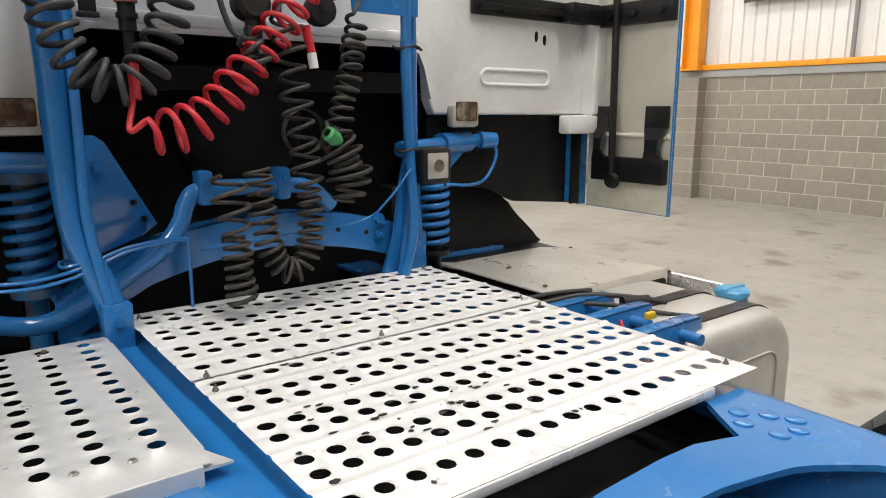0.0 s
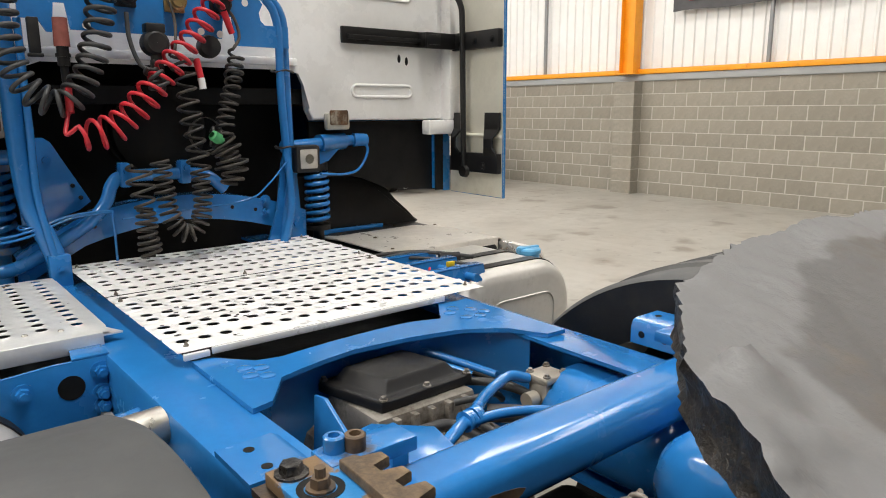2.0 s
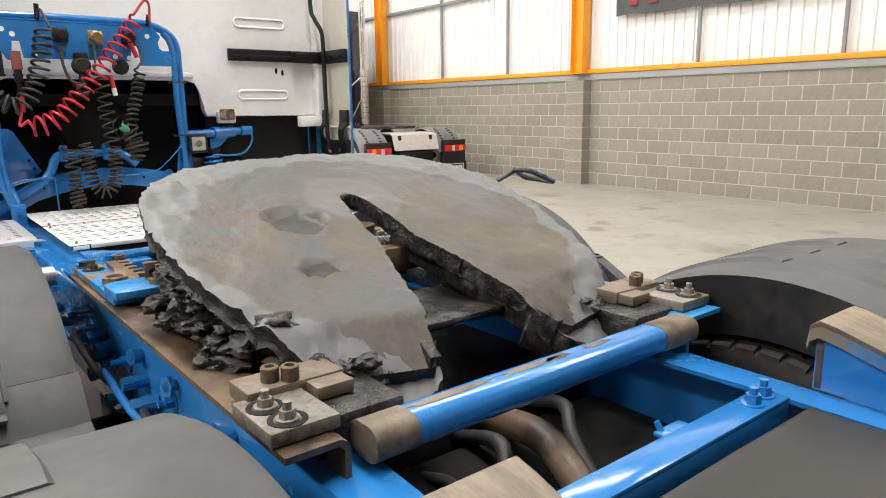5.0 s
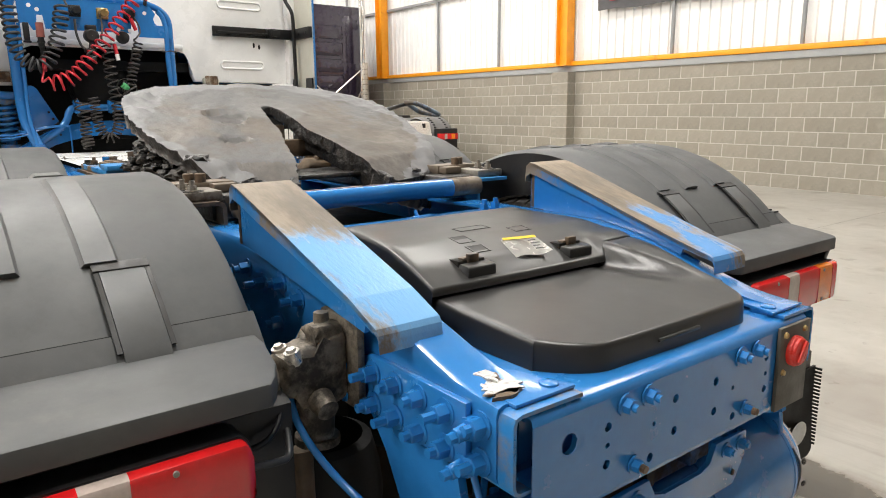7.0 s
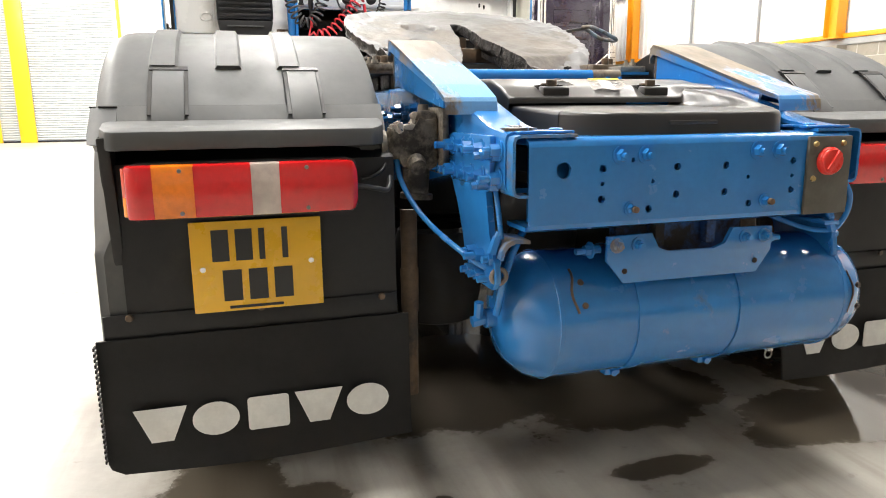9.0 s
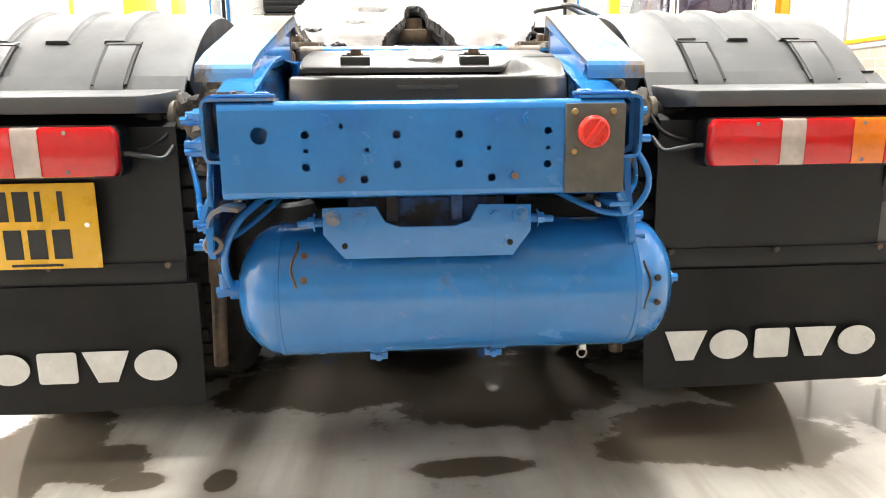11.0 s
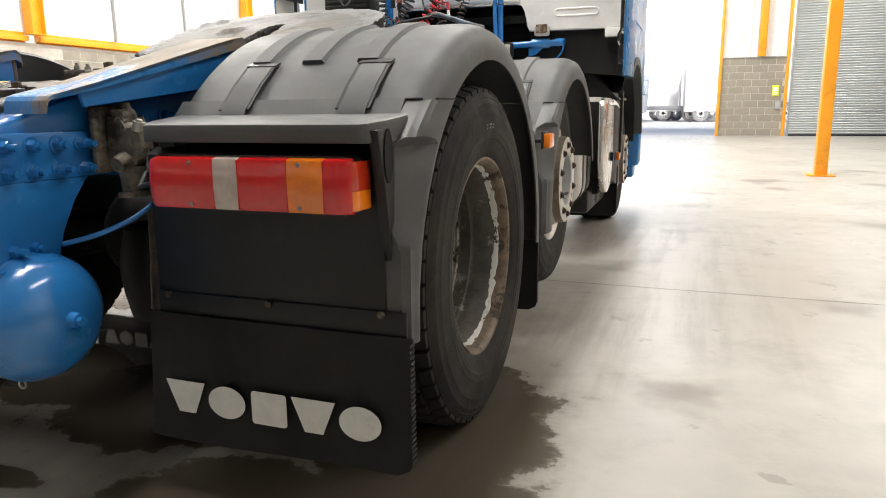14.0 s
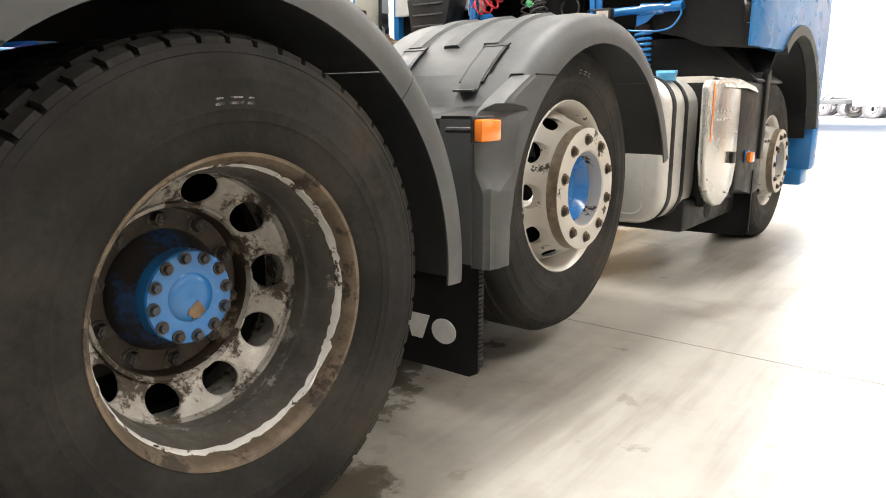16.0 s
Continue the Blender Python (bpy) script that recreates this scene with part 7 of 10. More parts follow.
def holed_cone(bm, p_in, p_out, n, rc, ru, rv, depth, mi=0):
    """A cone between two (x, radius) circles, cut by n oval hand holes."""
    (x0, r0), (x1, r1) = p_in, p_out
    def put(u, v, h=0.0):
        return (x0 + (x1 - x0) * (v - r0) / (r1 - r0) + h, v * math.cos(u), v * math.sin(u))
    per = 6
    for k in range(n):
        t0, t1 = math.tau * k / n, math.tau * (k + 1) / n
        tc = (t0 + t1) / 2
        edge = [(t0 + (t1 - t0) * i / per, r0) for i in range(per)] + [(t1, r0 + (r1 - r0) * i / per) for i in range(per)]
        edge += [(t1 - (t1 - t0) * i / per, r1) for i in range(per)] + [(t0, r1 - (r1 - r0) * i / per) for i in range(per)]
        angs = [math.atan2((v - rc) / rv, (u - tc) * rc / ru) for u, v in edge]
        loops = [[bm.verts.new(put(u, v)) for u, v in edge]]
        for f, h in ((1.12, 0.0), (1.0, -0.004), (1.0, -depth)):
            loops.append([bm.verts.new(put(tc + f * ru * math.cos(a) / rc, rc + f * rv * math.sin(a), h)) for a in angs])
        m = len(edge)
        for p, q in zip(loops, loops[1:]):
            for i in range(m):
                bm.faces.new((p[i], p[(i + 1) % m], q[(i + 1) % m], q[i])).material_index = mi


def dual_rim(mats):
    bm = B()
    lathe(bm, [(-0.006, 0.288), (0.003, 0.298), (0.007, 0.296), (0.005, 0.290), (-0.004, 0.283), (-0.014, 0.279), (-0.028, 0.2755), (-0.0365, 0.2725)], 120, mi=1)
    # ragged bead of flaking paint between the flange and the barrel
    bm.verts.ensure_lookup_table()
    start = len(bm.verts)
    lathe(bm, [(-0.028, 0.2745), (-0.030, 0.2724), (-0.036, 0.2704), (-0.042, 0.2686), (-0.044, 0.2682)], 120, mi=2)
    bm.verts.ensure_lookup_table()
    rj = random.Random(21)
    jag = [rj.uniform(-0.0045, 0.0045) for _ in range(120)]
    jag2 = [rj.uniform(-0.006, 0.006) for _ in range(120)]
    for v in bm.verts[start:]:
        k = int(round(math.atan2(v.co.z, v.co.y) / math.tau * 120)) % 120
        if v.co.x < -0.040:
            v.co.x += jag[k] - 0.004 * math.sin(k * 0.31)
        elif v.co.x < -0.0285:
            v.co.x += 0.5 * jag2[k]
            f = 1.0 + rj.uniform(-0.004, 0.006)
            v.co.y, v.co.z = v.co.y * f, v.co.z * f
        else:
            v.co.x += jag2[k]
    lathe(bm, [(-0.0365, 0.2725), (-0.044, 0.2695), (-0.06, 0.2637), (-0.085, 0.2567), (-0.10, 0.2552), (-0.112, 0.2552), (-0.118, 0.252), (-0.15, 0.2545), (-0.160, 0.2545)], 120, mi=3)
    lathe(bm, [(-0.160, 0.2545), (-0.166, 0.2515), (-0.174, 0.2545), (-0.182, 0.2525)], 120)
    holed_cone(bm, (-0.230, 0.188), (-0.182, 0.2525), 10, 0.2205, 0.039, 0.0315, 0.010)
    start = len(bm.verts)
    lathe(bm, [(-0.230, 0.188), (-0.222, 0.186), (-0.220, 0.180), (-0.232, 0.176)], 120)
    bm.verts.ensure_lookup_table()
    for v in bm.verts[start:]:
        v.co.x += rj.uniform(-0.0018, 0.0018)
    lathe(bm, [(-0.232, 0.176), (-0.268, 0.171), (-0.272, 0.15), (-0.272, 0.10)], 120, mi=4)
    lathe(bm, [(-0.182, 0.2525), (-0.20, 0.258), (-0.24, 0.268), (-0.29, 0.275), (-0.29, 0.288)], 60)
    bmesh.ops.remove_doubles(bm, verts=bm.verts, dist=0.0009)
    return link_up(bm, "wheel", mats, 30)


FACE = 0.078


def single_rim():
    bm = B()
    lathe(bm, [(-0.006, 0.288), (0.004, 0.295), (0.007, 0.292), (0.002, 0.285), (-0.012, 0.275), (-0.035, 0.268), (-0.06, 0.264), (-0.075, 0.262)], 72)
    lathe(bm, [(-0.075, 0.262), (-0.062, 0.256), (-0.045, 0.250)], 72)
    holed_cone(bm, (FACE - 0.045, 0.212), (-0.045, 0.250), 10, 0.2310, 0.040, 0.0165, 0.03)
    lathe(bm, [(FACE - 0.045, 0.212), (FACE - 0.038, 0.208)], 72)
    lathe(bm, [(FACE - 0.038, 0.208), (FACE - 0.008, 0.206), (FACE - 0.002, 0.204)], 72, mi=1)
    lathe(bm, [(FACE - 0.002, 0.204), (FACE, 0.200), (FACE, 0.132), (FACE - 0.004, 0.126), (FACE - 0.07, 0.120)], 72)
    bmesh.ops.remove_doubles(bm, verts=bm.verts, dist=0.0006)
    return link_up(bm, "wheel", [RIM, RIM_BAND], 30)


TYRE_LUG, TYRE_RIB = tyre_mesh(True), tyre_mesh(False)
DUAL = dual_rim([RIM_DIRTY, RIM_EDGE, RIM_FLAKE, RIM_GRIME, RIM_PIT])
SINGLE = single_rim()


def nut_mesh(h, mat):
    bm = B()
    cyl(bm, (0, 0, 0), (0.004, 0, 0), 0.021, 0.020, 14)
    cyl(bm, (0.004, 0, 0), (0.004 + h, 0, 0), 0.0155, 0.0145, 6)
    cyl(bm, (0.004 + h, 0, 0), (0.008 + h, 0, 0), 0.009, seg=10)
    return link_up(bm, "wheel_nut", mat, 30)

NUT, NUT_RUST = nut_mesh(0.010, RUST), nut_mesh(0.020, GRIT)


def wheel(s, x, y, z, kind, steer=0.0, spin=0.0):
    m = pose(x, y, z, 0, 0, (0 if s > 0 else 180) + steer) @ pose(0, 0, 0, spin)
    w = part("wheel", DUAL if kind == "dual" else SINGLE, None, truck, "chipped steel lorry wheel with hand holes", at=m)
    part("tyre", TYRE_LUG if kind == "dual" else TYRE_RIB, None, w, "worn black lorry tyre")
    for a, L in ((math.radians(97), 0.030), (math.radians(102), 0.018), (math.radians(92.5), 0.014)):
        bm = B()
        box(bm, 0.0262, 0.0274, -L / 2, L / 2, 0.380, 0.3845)
        box(bm, 0.0262, 0.0274, -L / 2.6, L / 2.2, 0.390, 0.393)
        part("sidewall_mark", bm, SIDE_MARK, w, "worn white sidewall mark", at=pose(0, 0, 0, math.degrees(a) - 90 - (26 if kind == "dual" else 36)))
    if kind == "dual":
        part("tyre", TYRE_LUG, None, w, "inner twin tyre", at=Matrix.Translation((-0.345, 0, 0)))
        # flange colour carries the shade deep inside the wheel
        bm = B()
        lathe(bm, [(-0.275, 0.129), (-0.262, 0.127), (-0.245, 0.118), (-0.225, 0.106), (-0.209, 0.096)], 48)
        part("hub_flange", bm, HUB_SHADE, w, "blue hub flange darkened for its shade")
        bm = B()
        lathe(bm, [(-0.210, 0.098), (-0.192, 0.097), (-0.188, 0.096), (-0.178, 0.096), (-0.174, 0.093), (-0.172, 0.070), (-0.174, 0.06), (-0.174, 0.0005)], 48)
        hub = part("hub", bm, BLUE, w, "blue painted wheel hub")
        for k in range(12):
            a = math.tau * (k + 0.5) / 12
            bm = B()
            bolt(bm, (-0.1735, 0.082 * math.cos(a), 0.082 * math.sin(a)), (1, 0, 0), 0.0095, 0.010)
            part("hub_bolt", bm, RUB_BOLT, w)
        bm = B()
        lathe(bm, [(-0.172, 0.0005), (-0.166, 0.02), (-0.168, 0.042), (-0.1735, 0.05)], 24)
        cap = part("hub_cap", bm, BLUE, w, "blue hub cap with a rusty chip")
        bm = B()
        rc = random.Random(4)
        prism(bm, [((0.022 if 4 < i < 14 else 0.015) * rc.uniform(0.75, 1.15) * math.cos(math.tau * i / 18), -0.028 + 0.019 * rc.uniform(0.7, 1.15) * math.sin(math.tau * i / 18)) for i in range(18)], "x", -0.170, -0.1655)
        part("rust_chip", bm, RUST_PALE, cap, "dry rust where the paint has chipped")
        for k in range(10):
            a = math.tau * k / 10
            part("wheel_nut", NUT_RUST, None, w, at=(-0.272, 0.152 * math.cos(a), 0.152 * math.sin(a)))
    else:
        bm = B()
        lathe(bm, [(FACE - 0.12, 0.119), (FACE - 0.05, 0.118), (FACE - 0.045, 0.112), (FACE - 0.06, 0.10), (FACE - 0.085, 0.085), (FACE - 0.090, 0.0005)], 40)
        part("hub", bm, BLUE_WORN if y > 4 else BLUE, w, "blue painted wheel hub")
        for k in range(10):
            a = math.tau * k / 10
            part("wheel_nut", NUT, None, w, at=(FACE - 0.003, 0.1655 * math.cos(a), 0.1655 * math.sin(a)))
    return w


for s in (-1, 1):
    wheel(s, s * 1.222 + (0.022 if s < 0 else 0), 1.017, 0.503, "dual", 0, 20)
    wheel(s, s * 1.153 + (0.022 if s < 0 else 0), 2.40, 0.598, "single", 0, 20)
    wheel(s, s * 1.165, 5.18, 0.505, "single", 0, 4)
# plain dark blocks in place of running gear, added to stop light from below
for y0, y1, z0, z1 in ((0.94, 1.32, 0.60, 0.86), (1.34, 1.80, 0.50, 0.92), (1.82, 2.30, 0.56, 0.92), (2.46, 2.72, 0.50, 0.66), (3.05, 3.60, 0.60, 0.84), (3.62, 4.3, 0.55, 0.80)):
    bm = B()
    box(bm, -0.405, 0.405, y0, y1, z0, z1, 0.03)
    part("running_gear", bm, DARK, truck, "plain dark block in place of running gear")
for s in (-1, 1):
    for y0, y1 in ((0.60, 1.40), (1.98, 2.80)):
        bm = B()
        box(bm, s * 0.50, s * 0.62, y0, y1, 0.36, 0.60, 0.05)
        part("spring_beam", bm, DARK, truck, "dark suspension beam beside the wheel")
for k, (x, y, z) in enumerate(((-0.16, 1.16, 0.86), (-0.02, 1.2, 0.88), (0.1, 1.15, 0.85), (0.2, 1.24, 0.88))):
    pipe("chassis_hose", [(x - 0.18, 0.95, 0.84), (x - 0.05, y - 0.08, z), (x, y, z + 0.03), (x + 0.03, y + 0.2, z - 0.04), (x + 0.1, y + 0.5, z - 0.1)], 0.011 + 0.004 * (k % 2), HOSE)
bm = B()
sweep(bm, smooth_path([(-0.02, 0.90, 0.82), (0.0, 1.02, 0.90), (0.03, 1.14, 0.93), (0.05, 1.30, 0.90)], 6), 0.030, 14)
part("brown_pipe", bm, RUST, truck, "brown rusty pipe between the rails", angle=60)
# axles
bm = B()
cyl(bm, (-0.95, 1.02, 0.503), (0.95, 1.02, 0.503), 0.075, seg=18)
bmesh.ops.create_uvsphere(bm, u_segments=18, v_segments=12, radius=0.2, matrix=Matrix.Translation((0.03, 1.02, 0.52)))
cyl(bm, (0.03, 1.1, 0.55), (0.03, 2.6, 0.66), 0.05, seg=14)
part("drive_axle", bm, DARK, truck, "dark drive axle and propeller shaft")
for y, z in ((2.40, 0.598), (5.18, 0.505)):
    bm = B()
    cyl(bm, (-1.0, y, z), (1.0, y, z), 0.06, seg=14)
    part("axle", bm, DARK, truck, "dark undriven axle")
for s in (-1, 1):
    for y in (0.62, 1.44):
        bm = B()
        lathe(bm, [(-0.14, 0.09), (-0.13, 0.11), (-0.06, 0.125), (0.0, 0.13), (0.06, 0.125), (0.12, 0.11), (0.13, 0.09)], 24, "z")
        part("air_bellows", bm, FLAP, truck, "black rubber air spring", at=(s * 0.40, y, 0.50))

# ---- catwalk plates with punched, raised holes ----
def punched_plate(x0, x1, rows, cols, y0, y1, z, ridges):
    """Aluminium tread: rows of flanged holes between pressed ridges, with a folded rear edge."""
    bm = B()
    def put(u, v, h):
        return (u, v, z + h)
    ex = [x0] + [(a + b) / 2 for a, b in zip(cols, cols[1:])] + [x1]
    marks = sorted([("r", y) for y in rows] + [("k", y) for y in ridges], key=lambda q: q[1])
    ey = [y0] + [(a[1] + b[1]) / 2 for a, b in zip(marks, marks[1:])] + [y1]
    for (k, y), a, b in zip(marks, ey, ey[1:]):
        if k == "r":
            for c, l, r in zip(cols, ex, ex[1:]):
                cell_hole(bm, put, l, r, a, b, c, y, [(0.0185, 0.0005), (0.0155, 0.0034), (0.0142, 0.0042), (0.0138, 0.0034)])
        else:
            prof = [(a, 0), (y - 0.009, 0), (y - 0.004, 0.0032), (y + 0.004, 0.0032), (y + 0.009, 0), (b, 0)]
            vs = [[bm.verts.new((x, p, z + q)) for p, q in prof] for x in (x0, x1)]
            for i in range(len(prof) - 1):
                bm.faces.new((vs[0][i], vs[1][i], vs[1][i + 1], vs[0][i + 1]))
    return bm


COLX = [-0.338 + 0.0485 * k for k in range(17)]
bm = punched_plate(-0.374, 0.476, [3.702, 3.778, 3.824, 3.904, 3.950, 4.031, 4.077], COLX, 3.655, 4.135, 1.052, [3.740, 3.864, 3.990, 4.112])
front_plate = part("catwalk_plate", bm, GALV, truck, "bright aluminium catwalk plate with punched holes", angle=50)
bm = punched_plate(-0.370, 0.480, [3.168, 3.246, 3.292, 3.372, 3.417, 3.497, 3.542, 3.622], COLX, 3.105, 3.668, 1.047, [3.207, 3.332, 3.457, 3.582, 3.650])
rear_plate = part("catwalk_plate", bm, GALV, truck, "scuffed aluminium catwalk plate with punched holes", angle=50)
bm = B()
box(bm, -0.300, 0.335, 3.0995, 3.105, 1.031, 1.047, 0.002)
box(bm, -0.36, -0.305, 3.096, 3.105, 1.030, 1.044, 0.002)
part("folded_lip", bm, GALV, rear_plate)
# added dark sheet, so the punched holes look into shade
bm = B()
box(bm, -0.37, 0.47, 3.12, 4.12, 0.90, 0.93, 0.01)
part("belly_plate", bm, DARK, truck, "dark sheet for the shade below the catwalk")
rgp = random.Random(3)
for x, y in ((-0.35, 4.09), (-0.345, 3.66), (-0.35, 3.60), (0.44, 3.69), (0.45, 3.15), (0.445, 3.63), (-0.34, 3.14), (0.44, 4.10), (0.02, 3.665)):
    bm = B()
    bolt(bm, (x, y, 1.053 if y > 3.65 else 1.048), (0, 0, 1), 0.004, 0.004, 0.004)
    part("plate_bolt", bm, CAST, rear_plate if y < 3.65 else front_plate)
bm = B()
for k in range(70):
    x, y = (rgp.uniform(-0.36, -0.10), rgp.choice((3.665, 3.66, 3.64))) if k < 16 else (rgp.gauss(-0.10, 0.12), rgp.gauss(3.33, 0.07))
    lump(bm, (x + rgp.uniform(-0.02, 0.02), y + rgp.uniform(-0.012, 0.012), 1.0485), (rgp.uniform(0.0025, 0.009), rgp.uniform(0.002, 0.005), 0.0010), k * 3.1)
tagged(part("grease_speckle", bm, SLUDGE, rear_plate, "specks of black grease", angle=70), kind="stuff")

# side step plate on the west rail
cols = [-0.482 - 0.0727 * k for k in range(10)]
bm = B()
YS = [3.465 + 0.0476 * k for k in range(12)]
ex = [-0.432] + [(a + b) / 2 for a, b in zip(cols, cols[1:])] + [-1.20]
ey = [3.372] + [(a + b) / 2 for a, b in zip(YS, YS[1:])] + [4.03]
for j, y in enumerate(YS):
    for i, c in enumerate(cols):
        cell_hole(bm, lambda u, v, h: (u, v, 1.044 + h), min(ex[i], ex[i + 1]), max(ex[i], ex[i + 1]), ey[j], ey[j + 1], c, y, [(0.0175, 0.0004), (0.0148, 0.0028), (0.0132, 0.0031), (0.0130, 0.0024)])
for a, b in (((-1.20, 3.3685), (-0.447, 3.3745)),):
    box(bm, a[0], b[0], a[1], b[1], 1.004, 1.0445, 0.002)
box(bm, -0.4325, -0.4295, 3.42, 3.98, 1.030, 1.0445, 0.001)
step = part("side_step_plate", bm, STEP, truck, "galvanised step plate with rows of punched holes", angle=50)
bm = B()
prism(bm, [(-0.447, 3.372), (-0.405, 3.372), (-0.43, 3.43), (-0.447, 3.43)], "z", 1.034, 1.038)
part("corner_tab", bm, STEP, step)
for x, y in ((-0.520, 3.44), (-0.55, 4.0), (-0.59, 3.45), (-0.56, 3.98)):
    bm = B()
    cyl(bm, (x, y, 1.0445), (x, y, 1.0475), 0.007, 0.005, 10)
    part("step_rivet", bm, RUST if y > 3.9 else STEEL, step)
# thin dark sheet below the punched step plate
bm = B()
box(bm, -1.18, -0.46, 3.385, 4.02, 0.90, 0.92)
part("step_support", bm, DARK, truck)

# ---- middle crossmember with gussets ----
bm = B()
stations = [(-0.345, 3.10, 2.80), (-0.303, 3.095, 2.81), (-0.285, 3.073, 2.835), (-0.24, 3.02, 2.902), (-0.188, 3.008, 2.918), (-0.119, 3.017, 2.935), (-0.048, 3.025, 2.945), (0.085, 3.03, 2.935),
            (0.161, 3.027, 2.918), (0.214, 3.01, 2.904), (0.24, 3.0, 2.89), (0.275, 3.05, 2.865), (0.313, 3.10, 2.835), (0.353, 3.10, 2.749), (0.41, 3.10, 2.745)]
rows_ = [[bm.verts.new((x, y, z)) for y, z in ((yf, 1.0265), (yr, 1.0265), (yr, 1.0165), (yf, 1.0165))] for x, yf, yr in stations]
for p, q in zip(rows_, rows_[1:]):
    for i in range(4):
        bm.faces.new((p[i], p[(i + 1) % 4], q[(i + 1) % 4], q[i]))
bm.faces.new(rows_[0]), bm.faces.new(rows_[-1][::-1])
mid_cross = part("middle_crossmember", bm, BLUE, truck, "blue curved crossmember with riveted gussets")
for x, y in ((-0.278, 2.99), (-0.25, 2.972), (-0.285, 2.945), (-0.258, 2.925), (0.285, 3.02), (0.315, 3.045), (0.345, 3.01), (0.292, 2.965), (0.33, 2.955), (0.362, 2.975)):
    bm = B()
    lathe(bm, [(1.0255, 0.0165), (1.0290, 0.0155), (1.0303, 0.012), (1.0305, 0.0005)], 20, "z")
    part("rivet", bm, BLUE, mid_cross, at=(x, y, 0))
bm = B()
pts_ = [(x, yr + 0.055) for x, yf, yr in stations[1:-1]]
lo_, hi_ = [bm.verts.new((x, y, 0.80)) for x, y in pts_], [bm.verts.new((x, y, 1.016)) for x, y in pts_]
for i in range(len(pts_) - 1):
    bm.faces.new((lo_[i], lo_[i + 1], hi_[i + 1], hi_[i]))
geo = bmesh.ops.extrude_face_region(bm, geom=list(bm.faces))
bmesh.ops.translate(bm, verts=[v for v in geo["geom"] if isinstance(v, bmesh.types.BMVert)], vec=(0, 0.008, 0))
part("crossmember_web", bm, BLUE, mid_cross)
bm = B()
prism(bm, [(2.50, 0.80), (2.86, 0.80), (2.84, 1.0), (2.80, 1.005), (2.62, 0.90)], "x", -0.205, -0.197, 0.002)
part("stay_plate", bm, BLUE, truck)
bm = B()
prism(bm, [(-0.30, 2.52), (-0.12, 2.52), (-0.10, 2.60), (-0.18, 2.68), (-0.30, 2.66)], "z", 0.985, 0.993, 0.002)
prism(bm, [(-0.26, 2.50), (-0.23, 2.50), (-0.21, 2.56), (-0.25, 2.56)], "z", 0.993, 1.03, 0.002)
part("pipe_bracket", bm, BLUE, truck)

# gearbox top with its control housing
gear = B()
box(gear, -0.16, 0.20, 2.62, 3.6, 0.55, 0.86, 0.03)
box(gear, -0.10, 0.16, 2.78, 2.98, 0.84, 0.935, 0.012)
for k in range(6):
    box(gear, -0.11 + 0.045 * k, -0.095 + 0.045 * k, 2.765, 2.785, 0.85, 0.93, 0.003)
box(gear, -0.18, 0.0, 2.72, 2.80, 0.84, 0.90, 0.01)
cyl(gear, (0.02, 2.70, 0.84), (0.12, 2.68, 0.88), 0.03, seg=12)
cyl(gear, (-0.05, 2.66, 0.82), (-0.02, 2.58, 0.84), 0.035, seg=12)
gearbox = part("gearbox", gear, CAST, truck, "grimy grey gearbox casing")
bm = B()
base_ = [(-0.118, 2.985), (0.128, 3.000), (0.172, 2.806), (-0.075, 2.800)]
def ins(f):
    cx, cy = 0.027, 2.898
    return [(cx + (x - cx) * f, cy + (y - cy) * f) for x, y in base_]
levels = [(ins(1.0), 0.935), (ins(1.0), 0.957), (ins(0.97), 0.960), (ins(0.80), 0.962), (ins(0.68), 0.986), (ins(0.64), 0.990)]
vsl = [[bm.verts.new((x, y, z)) for x, y in pl] for pl, z in levels]
for a, b in zip(vsl, vsl[1:]):
    for i in range(4):
        bm.faces.new((a[i], a[(i + 1) % 4], b[(i + 1) % 4], b[i]))
bm.faces.new(vsl[-1]), bm.faces.new(vsl[0][::-1])
bmesh.ops.bevel(bm, geom=list(bm.edges), offset=0.004, segments=2, affect="EDGES", profile=0.5)
housing = part("control_housing", bm, BLACKP, truck, "black plastic gearbox control cover with corner screws")
for x, y in ins(0.92) + [((a[0] + b[0]) / 2, (a[1] + b[1]) / 2) for a, b in zip(ins(0.92), ins(0.92)[1:])]:
    bm = B()
    bolt(bm, (x, y, 0.960), (0, 0, 1), 0.0065, 0.006)
    part("cover_screw", bm, CAST, housing)
bm = B()
box(bm, 0.262, 0.335, 2.665, 2.735, 0.945, 0.962, 0.006)
box(bm, 0.268, 0.330, 2.672, 2.728, 0.80, 0.945, 0.010)
cyl(bm, (0.335, 2.70, 0.88), (0.365, 2.70, 0.88), 0.022, seg=12)
cyl(bm, (0.262, 2.70, 0.91), (0.235, 2.70, 0.91), 0.018, seg=12)
valve = part("air_valve", bm, material("pale alloy valve", (0.42, 0.38, 0.32), 0.45, metal=0.3, var=0.15, scale=30, bump=0.3), truck, "pale cast air valve with cap screws")
for x in (0.272, 0.325):
    for y in (2.675, 2.725):
        bm = B()
        bolt(bm, (x, y, 0.962), (0, 0, 1), 0.006, 0.005)
        part("cap_screw", bm, CAST, valve)
